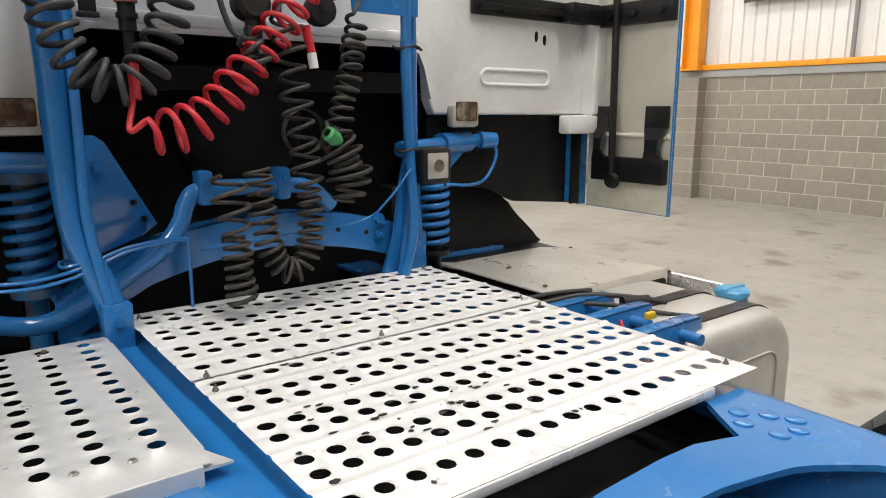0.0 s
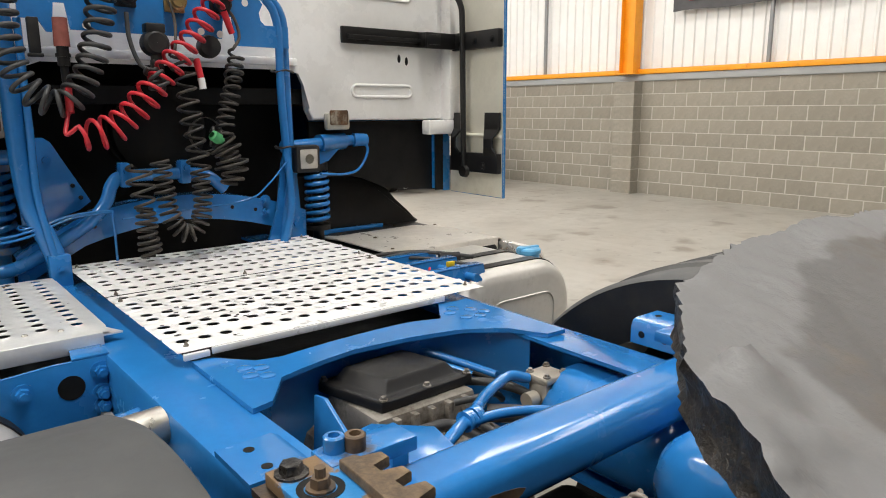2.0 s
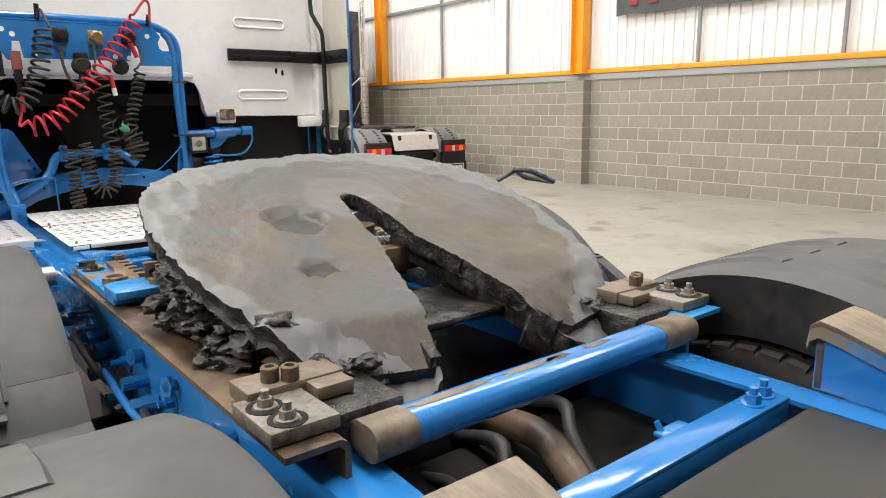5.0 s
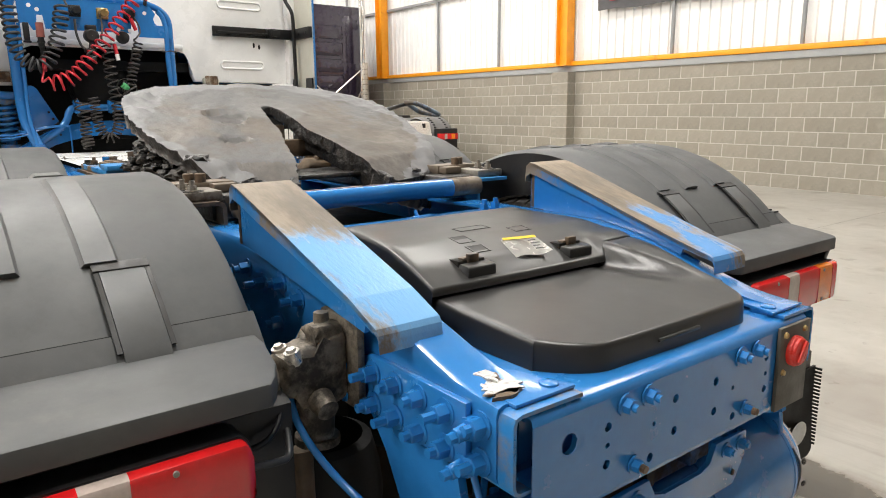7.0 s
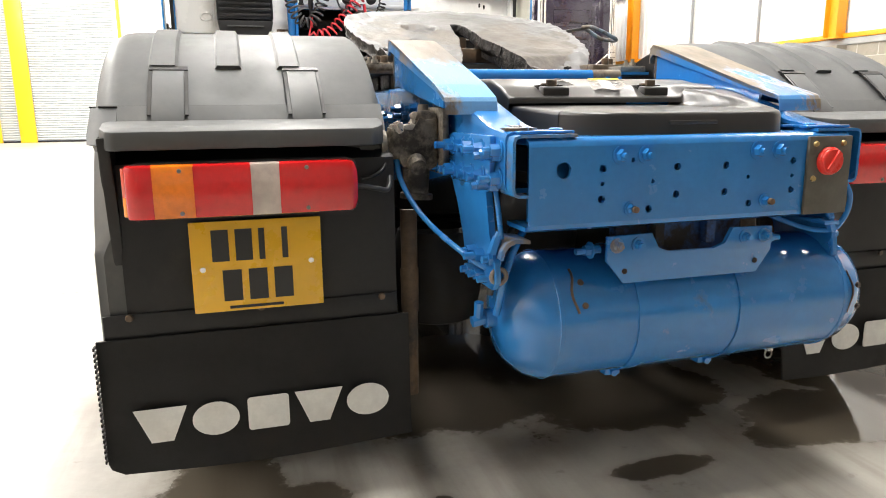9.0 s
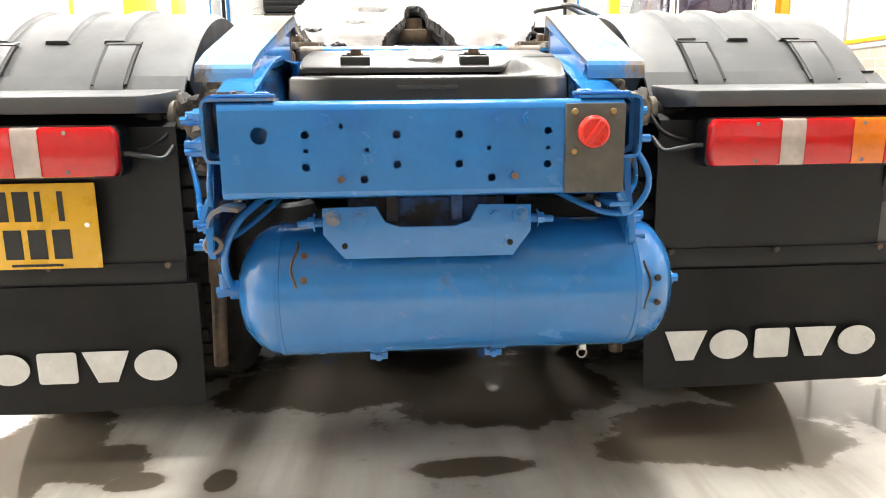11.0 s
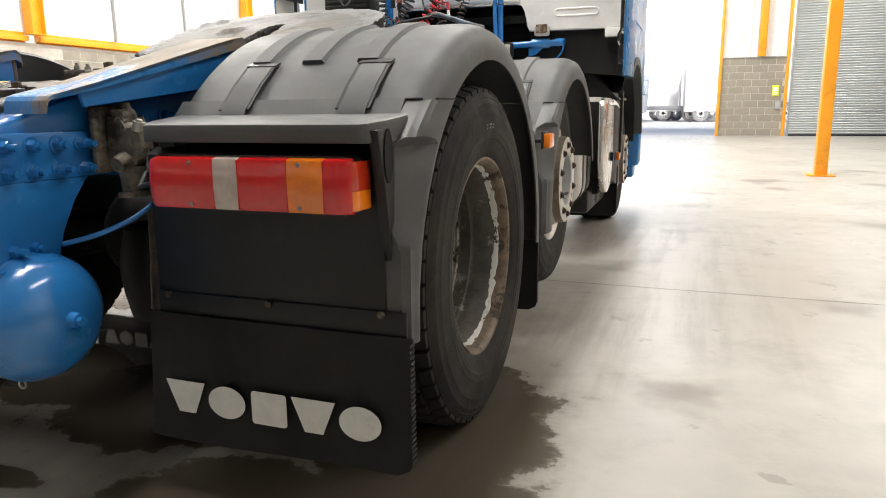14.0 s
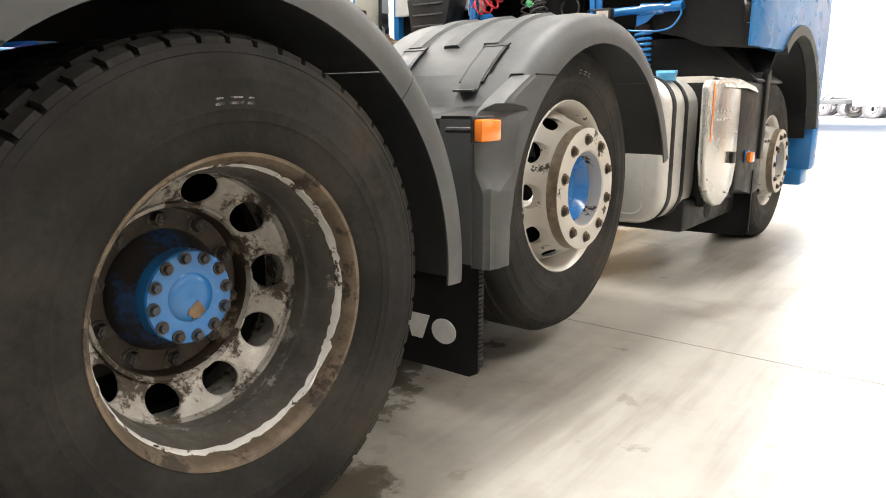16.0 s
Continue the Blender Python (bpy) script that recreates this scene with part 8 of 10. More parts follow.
for pts, r, m in (
    ([(0.08, 3.02, 0.90), (0.11, 2.96, 0.955), (0.16, 2.90, 0.95), (0.20, 2.84, 0.935)], 0.011, BLUE),
    ([(0.12, 3.03, 0.92), (0.16, 2.97, 0.965), (0.20, 2.90, 0.955), (0.24, 2.80, 0.94)], 0.009, BLUE),
    ([(0.26, 2.72, 0.95), (0.21, 2.73, 0.965), (0.12, 2.70, 0.96), (0.02, 2.63, 0.975), (-0.06, 2.58, 0.985), (-0.14, 2.54, 0.97), (-0.17, 2.50, 0.92)], 0.012, BLUE),
    ([(-0.05, 2.585, 0.985), (0.05, 2.58, 0.98), (0.15, 2.55, 0.965), (0.24, 2.50, 0.93)], 0.010, BLUE),
    ([(0.10, 2.68, 0.93), (0.16, 2.62, 0.93), (0.23, 2.60, 0.91), (0.27, 2.57, 0.86)], 0.019, HOSE),
    ([(0.17, 2.84, 0.93), (0.21, 2.80, 0.93), (0.23, 2.74, 0.93), (0.26, 2.71, 0.915)], 0.010, HOSE),
    ([(0.08, 2.76, 0.93), (0.13, 2.73, 0.94), (0.18, 2.74, 0.93), (0.22, 2.76, 0.90)], 0.008, HOSE),
    ([(-0.10, 2.75, 0.90), (-0.05, 2.70, 0.93), (0.02, 2.70, 0.92), (0.06, 2.64, 0.90), (0.10, 2.60, 0.85)], 0.012, HOSE),
    ([(0.02, 2.74, 0.90), (0.05, 2.66, 0.93), (0.08, 2.58, 0.90)], 0.009, HOSE),
    ([(0.20, 3.0, 0.88), (0.24, 2.93, 0.91), (0.27, 2.84, 0.91), (0.29, 2.76, 0.90)], 0.009, HOSE),
):
    pipe("service_pipe", pts, r, m, n=8)
for p, d in (((0.075, 3.03, 0.895), (0.3, -0.5, 0.6)), ((0.115, 3.04, 0.91), (0.3, -0.5, 0.6)), ((-0.04, 2.59, 0.985), (1, 0.2, 0))):
    bm = B()
    a = Vector(p)
    d = Vector(d).normalized()
    for k in range(4):
        cyl(bm, a + d * 0.011 * k, a + d * (0.011 * k + 0.008), 0.020 - 0.002 * (k % 2), seg=12)
    part("pipe_union", bm, BLUE, truck)
bm = B()
prof = [(-0.02, 0.0005), (-0.01, 0.06), (0.01, 0.095), (0.04, 0.11), (0.28, 0.11), (0.31, 0.095), (0.33, 0.05), (0.335, 0.0005)]
lathe(bm, [(a, r) for a, r in prof], 32, "y")
part("brake_chamber", bm, BLUE, truck, "blue round brake chamber", at=(0.36, 2.38, 0.87))
bm = B()
lathe(bm, [(a, r * 0.95) for a, r in prof], 32, "x")
part("cross_chamber", bm, BLUE, truck, "blue cylinder behind the tube", at=(0.12, 2.22, 0.93))
# clutter on the outer web of the west rail: solenoid, unions, studs
bm = B()
cyl(bm, (-0.46, 2.93, 0.985), (-0.54, 2.92, 0.985), 0.034, seg=20)
box(bm, -0.55, -0.535, 2.885, 2.955, 0.945, 1.025, 0.004)
solen = part("solenoid", bm, STEEL, truck, "bright aluminium solenoid cylinder")
rgc = random.Random(8)
for k in range(30):
    bm = B()
    y, z = rgc.uniform(1.3, 3.15), rgc.uniform(0.78, 0.98)
    x = -half_width(y)
    d = Vector((-1, rgc.uniform(-0.3, 0.3), rgc.uniform(-0.2, 0.2)))
    L = rgc.uniform(0.02, 0.06)
    cyl(bm, (x, y, z), Vector((x, y, z)) + d * L, rgc.uniform(0.010, 0.02), seg=10)
    cyl(bm, Vector((x, y, z)) + d * L * 0.6, Vector((x, y, z)) + d * L, rgc.uniform(0.016, 0.024), seg=6)
    part("rail_union", bm, BLUE, truck)
for k in range(5):
    y = 1.3 + 0.36 * k
    pipe("rail_line", [(-0.47, y, 0.90 - 0.02 * (k % 3)), (-0.50, y + 0.15, 0.88), (-0.50, y + 0.4, 0.90), (-0.47, y + 0.6, 0.87)], 0.010, BLUE if k % 2 else HOSE)
bm = B()
prism(bm, [(-0.455, 1.012), (-0.455, 0.86), (-0.56, 0.84), (-0.72, 0.90), (-1.0, 0.96), (-1.0, 0.99), (-0.70, 1.0), (-0.56, 1.012)], "y", 3.30, 3.308, 0.002)
hang = part("step_bracket", bm, BLUE, truck, "blue pressed bracket below the step")
# dark disc stands in for the shade of the bracket's hole
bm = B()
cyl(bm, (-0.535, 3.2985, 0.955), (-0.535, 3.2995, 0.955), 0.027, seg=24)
part("lightening_hole", bm, DARK, hang, "dark disc for the shade in a round hole")
for x, z in ((-0.625, 0.965), (-0.475, 0.98), (-0.475, 0.93), (-0.475, 0.90)):
    bm = B()
    bolt(bm, (x, 3.30, z), (0, -1, 0), 0.015, 0.012, 0.01)
    part("bracket_bolt", bm, BLUE, hang)
bm = B()
prism(bm, [(-0.455, 3.30), (-0.53, 3.30), (-0.52, 3.38), (-0.455, 3.38)], "z", 1.012, 1.018, 0.002)
part("bracket_top", bm, BLUE, hang)


# ---- fuel tanks, battery box, covers ----
def fuel_tank(s, y0, y1, x0, x1, z0, z1):
    bm = B()
    prof = rounded(x0, x1, z0, z1, 0.15, 9)
    secs = [(y0, 0.86), (y0 + 0.006, 0.93), (y0 + 0.02, 0.975), (y0 + 0.045, 1.0), (y1 - 0.045, 1.0), (y1 - 0.02, 0.975), (y1 - 0.006, 0.93), (y1, 0.86)]
    cx, cz = (x0 + x1) / 2, (z0 + z1) / 2
    rows = [[bm.verts.new((s * (cx + (x - cx) * f), y, cz + (z - cz) * f)) for x, z in prof] for y, f in secs]
    n = len(prof)
    for a, b in zip(rows, rows[1:]):
        for i in range(n):
            bm.faces.new((a[i], a[(i + 1) % n], b[(i + 1) % n], b[i]))
    bm.faces.new(rows[0]), bm.faces.new(rows[-1][::-1])
    tank = part("fuel_tank", bm, TANK, truck, "satin aluminium fuel tank with black straps")
    for y in ((y0 + 0.075, y0 + 0.235) if s > 0 else (y0 + 0.13, y0 + 0.30)):
        bm = B()
        rr = [[bm.verts.new((s * (cx + (x - cx) * f), yy, cz + (z - cz) * f)) for x, z in prof] for yy, f in ((y - 0.022, 1.002), (y - 0.022, 1.012), (y + 0.022, 1.012), (y + 0.022, 1.002))]
        for a, b in zip(rr, rr[1:] + rr[:1]):
            for i in range(n):
                bm.faces.new((a[i], a[(i + 1) % n], b[(i + 1) % n], b[i]))
        part("tank_strap", bm, BLACKP, tank, "black rubber-backed strap")
    bm = B()
    lathe(bm, [(0.0, 0.042), (0.022, 0.042), (0.022, 0.047), (0.034, 0.047), (0.040, 0.042), (0.042, 0.02), (0.042, 0.0005)], 28, "z")
    box(bm, -0.05, 0.05, -0.010, 0.010, 0.030, 0.046, 0.004)
    part("filler_cap", bm, PALE_BLUE, tank, "pale blue filler cap", at=(s * (x1 - 0.075), y0 + 0.155, z1 - 0.022) if s > 0 else (s * (x1 - 0.075), y0 + 0.22, z1 - 0.022))
    bm = B()
    loop = rounded(x0 + 0.14, x1 - 0.10, z0 + 0.05, z1 - 0.11, 0.05, 5)
    sweep(bm, [(s * x, y0 - 0.0005, z) for x, z in loop], 0.0035, 6, closed=True)
    part("end_emboss", bm, TANK, tank)
    return tank

fuel_tank(1, 3.345, 3.79, 0.60, 1.150, 0.32, 1.003)
fuel_tank(-1, 2.98, 3.35, 0.62, 1.215, 0.34, 0.965)
bm = B()
ln = [(0.655, 1.006), (1.16, 1.008), (1.215, 1.002), (1.245, 0.985), (1.262, 0.955)]
vs = [[bm.verts.new((x, y, z - 0.02 * max(0, (y - 4.2) / 0.2))) for x, z in ln] for y in (3.80, 4.2, 4.40)]
for a, b in zip(vs, vs[1:]):
    for i in range(len(ln) - 1):
        bm.faces.new((a[i], a[i + 1], b[i + 1], b[i]))
bmesh.ops.recalc_face_normals(bm, faces=bm.faces)
bmesh.ops.solidify(bm, geom=list(bm.faces), thickness=0.005)
box(bm, 0.75, 1.20, 3.795, 3.802, 0.955, 1.006, 0.002)
cover = part("battery_box_cover", bm, COVER, truck, "scuffed aluminium cover plate with rust spots")
for x, y in ((0.70, 3.86), (0.78, 4.1), (1.02, 4.3), (1.18, 4.2), (0.72, 4.28)):
    bm = B()
    cyl(bm, (x, y, 1.010), (x, y, 1.014), 0.008, 0.006, 10)
    part("cover_stud", bm, RUST, cover)
bm = B()
box(bm, 0.64, 1.20, 3.79, 4.34, 0.36, 0.985, 0.02)
part("battery_box", bm, DARK, truck, "dark battery box")
bm = B()
pl = [(3.60, 0.985), (4.08, 0.995), (4.105, 0.97), (4.11, 0.56), (4.07, 0.46), (4.00, 0.40), (3.90, 0.37), (3.80, 0.375), (3.70, 0.41), (3.62, 0.49), (3.585, 0.60), (3.575, 0.95)]
prism(bm, pl, "x", 1.215, 1.252, 0.010)
door = part("box_door", bm, material("polished aluminium box door", (0.68, 0.665, 0.64), 0.20, metal=0.75, var=0.06, scale=3, bump=0.08, bump_scale=30, dirt=(0.50, 0.48, 0.44), dirt_at=0.70, dirt_soft=0.25, dirt_scale=1.5, dirt_rough=0.4), truck, "polished aluminium box door with rivets")
for y, z in [(3.72 + 0.055 * i, 0.80) for i in range(5)] + [(3.72 + 0.055 * i, 0.84) for i in range(5)] + [(3.90, 0.91), (3.66, 0.72), (4.06, 0.73), (3.64, 0.52), (3.95, 0.43)]:
    bm = B()
    cyl(bm, (1.252, y, z), (1.256, y, z), 0.007, 0.005, 8)
    part("door_rivet", bm, STEEL, door)
bm = B()
box(bm, 1.252, 1.272, 3.97, 4.03, 0.575, 0.635, 0.005)
part("door_latch", bm, BLACKP, door, "black latch")
bm = B()
box(bm, 1.2525, 1.254, 3.635, 3.665, 0.70, 0.97, 0.0005)
part("reflective_strip", bm, AMBER_LENS, door, "amber reflective strip")
# plumbing between tank and rail
for y in (3.38, 3.52, 3.64):
    bm = B()
    prism(bm, [(0.50, 1.030), (0.735, 1.030), (0.745, 0.985), (0.50, 0.91)], "y", y, y + 0.006, 0.002)
    cyl(bm, (0.66, y - 0.05, 1.0), (0.66, y + 0.05, 1.0), 0.014, seg=12)
    bolt(bm, (0.70, y, 0.985), (0, -1, 0), 0.011, 0.012, 0.01)
    box(bm, 0.50, 0.735, y, y + 0.04, 1.024, 1.030, 0.002)
    part("tank_bracket", bm, BLUE, truck)
for pts, r, m in (
    ([(0.52, 3.72, 1.0), (0.60, 3.66, 1.02), (0.68, 3.58, 1.02), (0.74, 3.50, 1.01), (0.80, 3.46, 1.0)], 0.006, HOSE),
    ([(0.56, 3.74, 1.01), (0.66, 3.68, 1.03), (0.76, 3.60, 1.025), (0.84, 3.55, 1.01)], 0.007, HOSE),
    ([(0.60, 3.50, 0.99), (0.63, 3.54, 1.02), (0.68, 3.55, 1.02), (0.73, 3.58, 1.015)], 0.005, HOSE_RED),
    ([(0.50, 3.78, 1.0), (0.58, 3.79, 1.012), (0.70, 3.78, 1.01), (0.80, 3.775, 1.0)], 0.007, HOSE),
):
    pipe("fuel_hose", pts, r, m, n=8)
bm = B()
box(bm, 0.655, 0.685, 3.47, 3.485, 1.012, 1.03, 0.004)
part("fuel_tag", bm, YELLOW_TAG, truck, "yellow hose tag")
bm = B()
cyl(bm, (0.72, 3.60, 1.015), (0.79, 3.57, 1.015), 0.018, seg=12)
part("fuel_sender", bm, BLACKP, truck, "black fuel sender")
bm = B()
box(bm, 0.60, 0.80, 3.76, 3.80, 0.92, 1.0, 0.008)
box(bm, 0.66, 0.76, 3.74, 3.765, 0.985, 1.004, 0.004)
part("cable_box", bm, BLACKP, truck, "black cable box")

# ---- cab seen from behind and from the side ----
bm = B()
outline = [(-1.27, 1.50), (-0.50, 1.50), (-0.47, 1.52), (-0.44, 1.56), (-0.43, 1.64), (-0.41, 1.68), (-0.36, 1.70), (0.50, 1.70), (0.55, 1.685), (0.572, 1.64), (0.578, 1.54), (0.60, 1.495), (1.28, 1.49), (1.28, 3.65), (-1.27, 3.65)]
prism(bm, outline, "y", 4.262, 4.30)
bmesh.ops.bevel(bm, geom=[e for e in bm.edges if abs(e.verts[0].co.y - 4.262) < 1e-4 and abs(e.verts[1].co.y - 4.262) < 1e-4], offset=0.010, segments=3, affect="EDGES", profile=0.5)
cab = part("cab", bm, WHITE, truck, "white cab rear wall with pressed panels")
bm = B()
box(bm, -0.44, 0.53, 4.235, 4.262, 1.705, 1.735, 0.008)
part("opening_lip", bm, WHITE, cab)
for x0, x1, z in ((0.79, 1.10, 1.615), (0.79, 1.10, 2.02), (-1.10, -1.02, 1.615), (0.79, 1.10, 2.42)):
    bm = B()
    sweep(bm, [(x, 4.262, v) for x, v in rounded(x0, x1, z - 0.024, z + 0.024, 0.023, 6)], 0.007, 8, closed=True)
    part("pressed_panel", bm, WHITE, cab, angle=60)
for x in (-1.0,):
    bm = B()
    sweep(bm, smooth_path([(x, 4.264, 1.55), (x + 0.01, 4.258, 1.75), (x - 0.03, 4.258, 1.88), (x, 4.258, 2.1), (x, 4.258, 2.8)], 6), 0.012, 8)
    part("pressed_rib", bm, WHITE, cab)
# dark ovals painted for the shade in the drain slots
for x, z in ((1.035, 1.755), (1.075, 1.745)):
    bm = B()
    prism(bm, [(x + 0.008 * math.cos(t), z + 0.018 * math.sin(t)) for t in [math.tau * i / 12 for i in range(12)]], "y", 4.2605, 4.262)
    part("drain_slot", bm, DARK, cab, "small dark disc for a shaded drain slot")
for x in (-0.53, 0.70):
    bm = B()
    box(bm, x - 0.055, x + 0.055, 4.225, 4.262, 1.455, 1.525, 0.012)
    mt = part("cab_mount", bm, material("dirty cream mount cup", (0.55, 0.53, 0.46), 0.5, var=0.2, scale=20, bump=0.2), cab, "cream cab mount cup, rusty inside")
    bm = B()
    box(bm, x - 0.042, x + 0.042, 4.221, 4.227, 1.475, 1.535, 0.006)
    part("mount_inner", bm, material("rusty brown pocket", (0.12, 0.055, 0.02), 0.6, var=0.5, scale=25, dirt=(0.34, 0.30, 0.24), dirt_at=0.57, dirt_scale=14, bump=0.4), cab, "rusty pocket")
# lower white corner piece and blue sliver
bm = B()
box(bm, 1.155, 1.325, 4.20, 4.26, 1.425, 1.49, 0.008)
box(bm, 1.275, 1.345, 4.20, 4.30, 1.49, 3.65, 0.010)
part("cab_corner", bm, WHITE, cab)
bm = B()
prism(bm, [(1.297, 1.155), (1.335, 1.155), (1.335, 1.425), (1.275, 1.425)], "y", 4.275, 4.29, 0.002)
part("cab_skirt_edge", bm, CAB_BLUE, cab)
# black rail and catches for the side deflector
bm = B()
box(bm, 0.738, 1.34, 4.243, 4.258, 1.806, 1.873, 0.004)
box(bm, 1.13, 1.335, 4.182, 4.197, 1.800, 1.868, 0.004)
box(bm, 1.14, 1.20, 4.170, 4.184, 1.815, 1.858, 0.004)
box(bm, 1.13, 1.16, 4.195, 4.245, 1.806, 1.868, 0.003)
box(bm, 0.76, 1.30, 4.225, 4.243, 1.822, 1.84, 0.003)
part("deflector_rail", bm, BLACKSTEEL, cab, "black steel deflector rail")
for x in (0.80, 1.05, 1.15, 1.27):
    bm = B()
    bolt(bm, (x, 4.243, 1.83), (0, -1, 0), 0.009, 0.008)
    part("rail_bolt", bm, BLACKSTEEL, cab)


def deflector(s, inner):
    bm = B()
    pl = [(1.335, 4.27), (1.318, 3.895), (1.321, 3.889), (1.331, 3.890), (1.360, 4.27)]
    lo = [bm.verts.new((s * x, y, 1.150)) for x, y in pl]
    hi = [bm.verts.new((s * x, y, 3.65)) for x, y in pl]
    n = len(pl)
    bm.faces.new(lo), bm.faces.new(hi[::-1])
    for i in range(n):
        f = bm.faces.new((lo[i], lo[(i + 1) % n], hi[(i + 1) % n], hi[i]))
        f.material_index = 1 if i in (0, 1) else 0
    bmesh.ops.bevel(bm, geom=[e for e in bm.edges], offset=0.003, segments=2, affect="EDGES", profile=0.5)
    d = part("side_deflector", bm, [CAB_BLUE, inner], truck, "blue side deflector with a cream inner face", angle=30)
    def at(y):
        return 1.318 + 0.017 * (y - 3.895) / 0.375
    for z0, z1, y0, y1 in ((1.795, 1.870, 3.90, 4.26), (1.258, 1.345, 3.90, 4.215)):
        bm = B()
        box(bm, s * (at(3.9) - 0.030), s * (at(3.9) - 0.002), y0, y1, z0, z1, 0.004)
        part("cross_rail", bm, BLACKSTEEL, d, "black steel rail")
    for y0, y1 in ((4.150, 4.215), (3.902, 3.992)):
        bm = B()
        line = [(1.28, -0.026), (1.33, -0.028), (1.37, -0.045), (1.41, -0.045), (1.45, -0.022), (1.522, -0.020)]
        for (z0, d0), (z1, d1) in zip(line, line[1:]):
            xs = at(3.9)
            q = [bm.verts.new((s * (xs + dd + t), y, z)) for z, dd in ((z0, d0), (z1, d1)) for t in (0, 0.012) for y in (y0 + (0.02 if 1.33 < z < 1.43 else 0), y1 - (0.02 if 1.33 < z < 1.43 else 0))]
            for f in ((0, 1, 5, 4), (2, 6, 7, 3), (0, 4, 6, 2), (1, 3, 7, 5), (0, 2, 3, 1), (4, 5, 7, 6)):
                bm.faces.new([q[i] for i in f])
        bmesh.ops.remove_doubles(bm, verts=bm.verts, dist=0.0005)
        part("hinge_strap", bm, BLACKSTEEL, d, "cranked black hinge strap")
    bm = B()
    sweep(bm, smooth_path([(s * 1.285, 4.112, 1.27), (s * 1.282, 4.115, 1.4), (s * 1.282, 4.120, 1.7), (s * 1.282, 4.124, 1.92), (s * 1.275, 4.13, 1.99), (s * 1.25, 4.16, 2.06), (s * 1.24, 4.18, 2.14), (s * 1.24, 4.19, 2.5), (s * 1.24, 4.19, 2.9)], 6), 0.013, 12)
    part("stay_rod", bm, BLACKSTEEL, d, "bent black stay rod")
    for y, z in ((4.13, 1.285), (3.99, 1.288), (4.15, 1.83), (4.05, 1.83), (3.94, 1.83)):
        bm = B()
        bolt(bm, (s * (at(3.9) - 0.030), y, z), (-s, 0, 0), 0.012, 0.008)
        part("rail_bolt", bm, BLACKSTEEL, d)
    bm = B()
    cyl(bm, (s * 1.29, 4.11, 1.26), (s * 1.27, 4.11, 1.26), 0.03, 0.025, 14)
    part("rod_foot", bm, BLACKSTEEL, d)
    bm = B()
    sweep(bm, [(s * 1.312, 3.9, 1.42), (s * 1.318, 4.05, 1.422), (s * 1.322, 4.26, 1.42)], 0.008, 8)
    part("moulded_bead", bm, inner, d)
    return d

deflector(1, CREAM), deflector(-1, CREAM)
# blue cab flanks with wheel arch, roof and front
for s in (-1, 1):
    bm = B()
    poly = [(4.274, 1.17), (4.52, 1.17)] + arc(5.18, 0.60, 0.72, 128, 18, 12) + [(5.90, 0.70), (5.99, 0.70), (6.05, 1.4), (5.95, 3.65), (4.274, 3.65)]
    prism(bm, poly, "x", s * 1.245, s * 1.30)
    bmesh.ops.bevel(bm, geom=[e for e in bm.edges if abs(abs(e.verts[0].co.x) - 1.30) < 1e-4 and abs(abs(e.verts[1].co.x) - 1.30) < 1e-4], offset=0.015, segments=3, affect="EDGES", profile=0.5)
    flank = part("cab_flank", bm, CAB_BLUE, cab, "glossy blue cab side with wheel arch")
    bm = B()
    a0 = arc(5.18, 0.60, 0.745, 126, 8, 20)
    strip(bm, a0, 0.06, s * 1.245, s * 1.313)
    part("arch_trim", bm, PLASTIC, cab, "grey wheel arch trim", angle=40)
    bm = B()
    box(bm, s * 0.9, s * 1.30, 5.90, 6.10, 0.38, 0.80, 0.05)
    part("bumper_corner", bm, CAB_BLUE, cab, "blue bumper corner")
    bm = B()
    box(bm, s * 1.0, s * 1.25, 5.86, 6.08, 0.28, 0.40, 0.02)
    part("lower_valance", bm, CAB_BLUE, cab)
    bm = B()
    strip(bm, arc(5.18, 0.60, 0.68, 138, 2, 20), 0.006, s * 0.62, s * 1.243)
    part("arch_liner", bm, BLACKP, cab, "black wheel arch liner", angle=40)
    bm = B()
    box(bm, s * 0.80, s * 1.24, 4.62, 4.645, 0.36, 1.0, 0.008)
    prism(bm, [(4.56, 0.56), (4.62, 0.56), (4.66, 1.07), (4.58, 1.03)], "x", s * 1.225, s * 1.262, 0.008)
    part("wheel_shield", bm, BLACKP, truck, "black plastic shield behind the front wheel")
    bm = B()
    box(bm, s * 1.3015, s * 1.307, 4.30, 5.9, 1.60, 1.612, 0.002)
    part("door_crease", bm, CAB_BLUE, cab)
bm = B()
box(bm, -1.29, 1.29, 4.30, 5.98, 3.655, 3.72, 0.02)
part("cab_roof", bm, CAB_BLUE, cab)
bm = B()
box(bm, -1.285, 1.285, 5.90, 5.97, 0.82, 3.65, 0.02)
part("cab_front", bm, CAB_BLUE, cab)
bm = B()
box(bm, -1.28, 1.28, 4.31, 5.89, 1.56, 1.62)
part("cab_floor", bm, DARK, cab)
# dark shields below the cab
bm = B()
prism(bm, [(0.60, 1.488), (1.20, 1.488), (1.262, 1.42), (1.272, 1.162), (0.98, 1.19), (0.86, 1.24), (0.60, 1.30)], "y", 4.300, 4.315)
box(bm, 1.238, 1.284, 4.262, 4.2725, 1.162, 1.424, 0.002)
shield = part("splash_shield", bm, DARK, truck, "black plastic splash shield with a strut")
bm = B()
a, b = Vector((1.02, 4.325, 1.47)), Vector((1.16, 4.33, 1.18))
sweep(bm, [a, a.lerp(b, 0.5), b], 0.013, 8)
box(bm, 0.97, 1.06, 4.315, 4.335, 1.455, 1.475, 0.004)
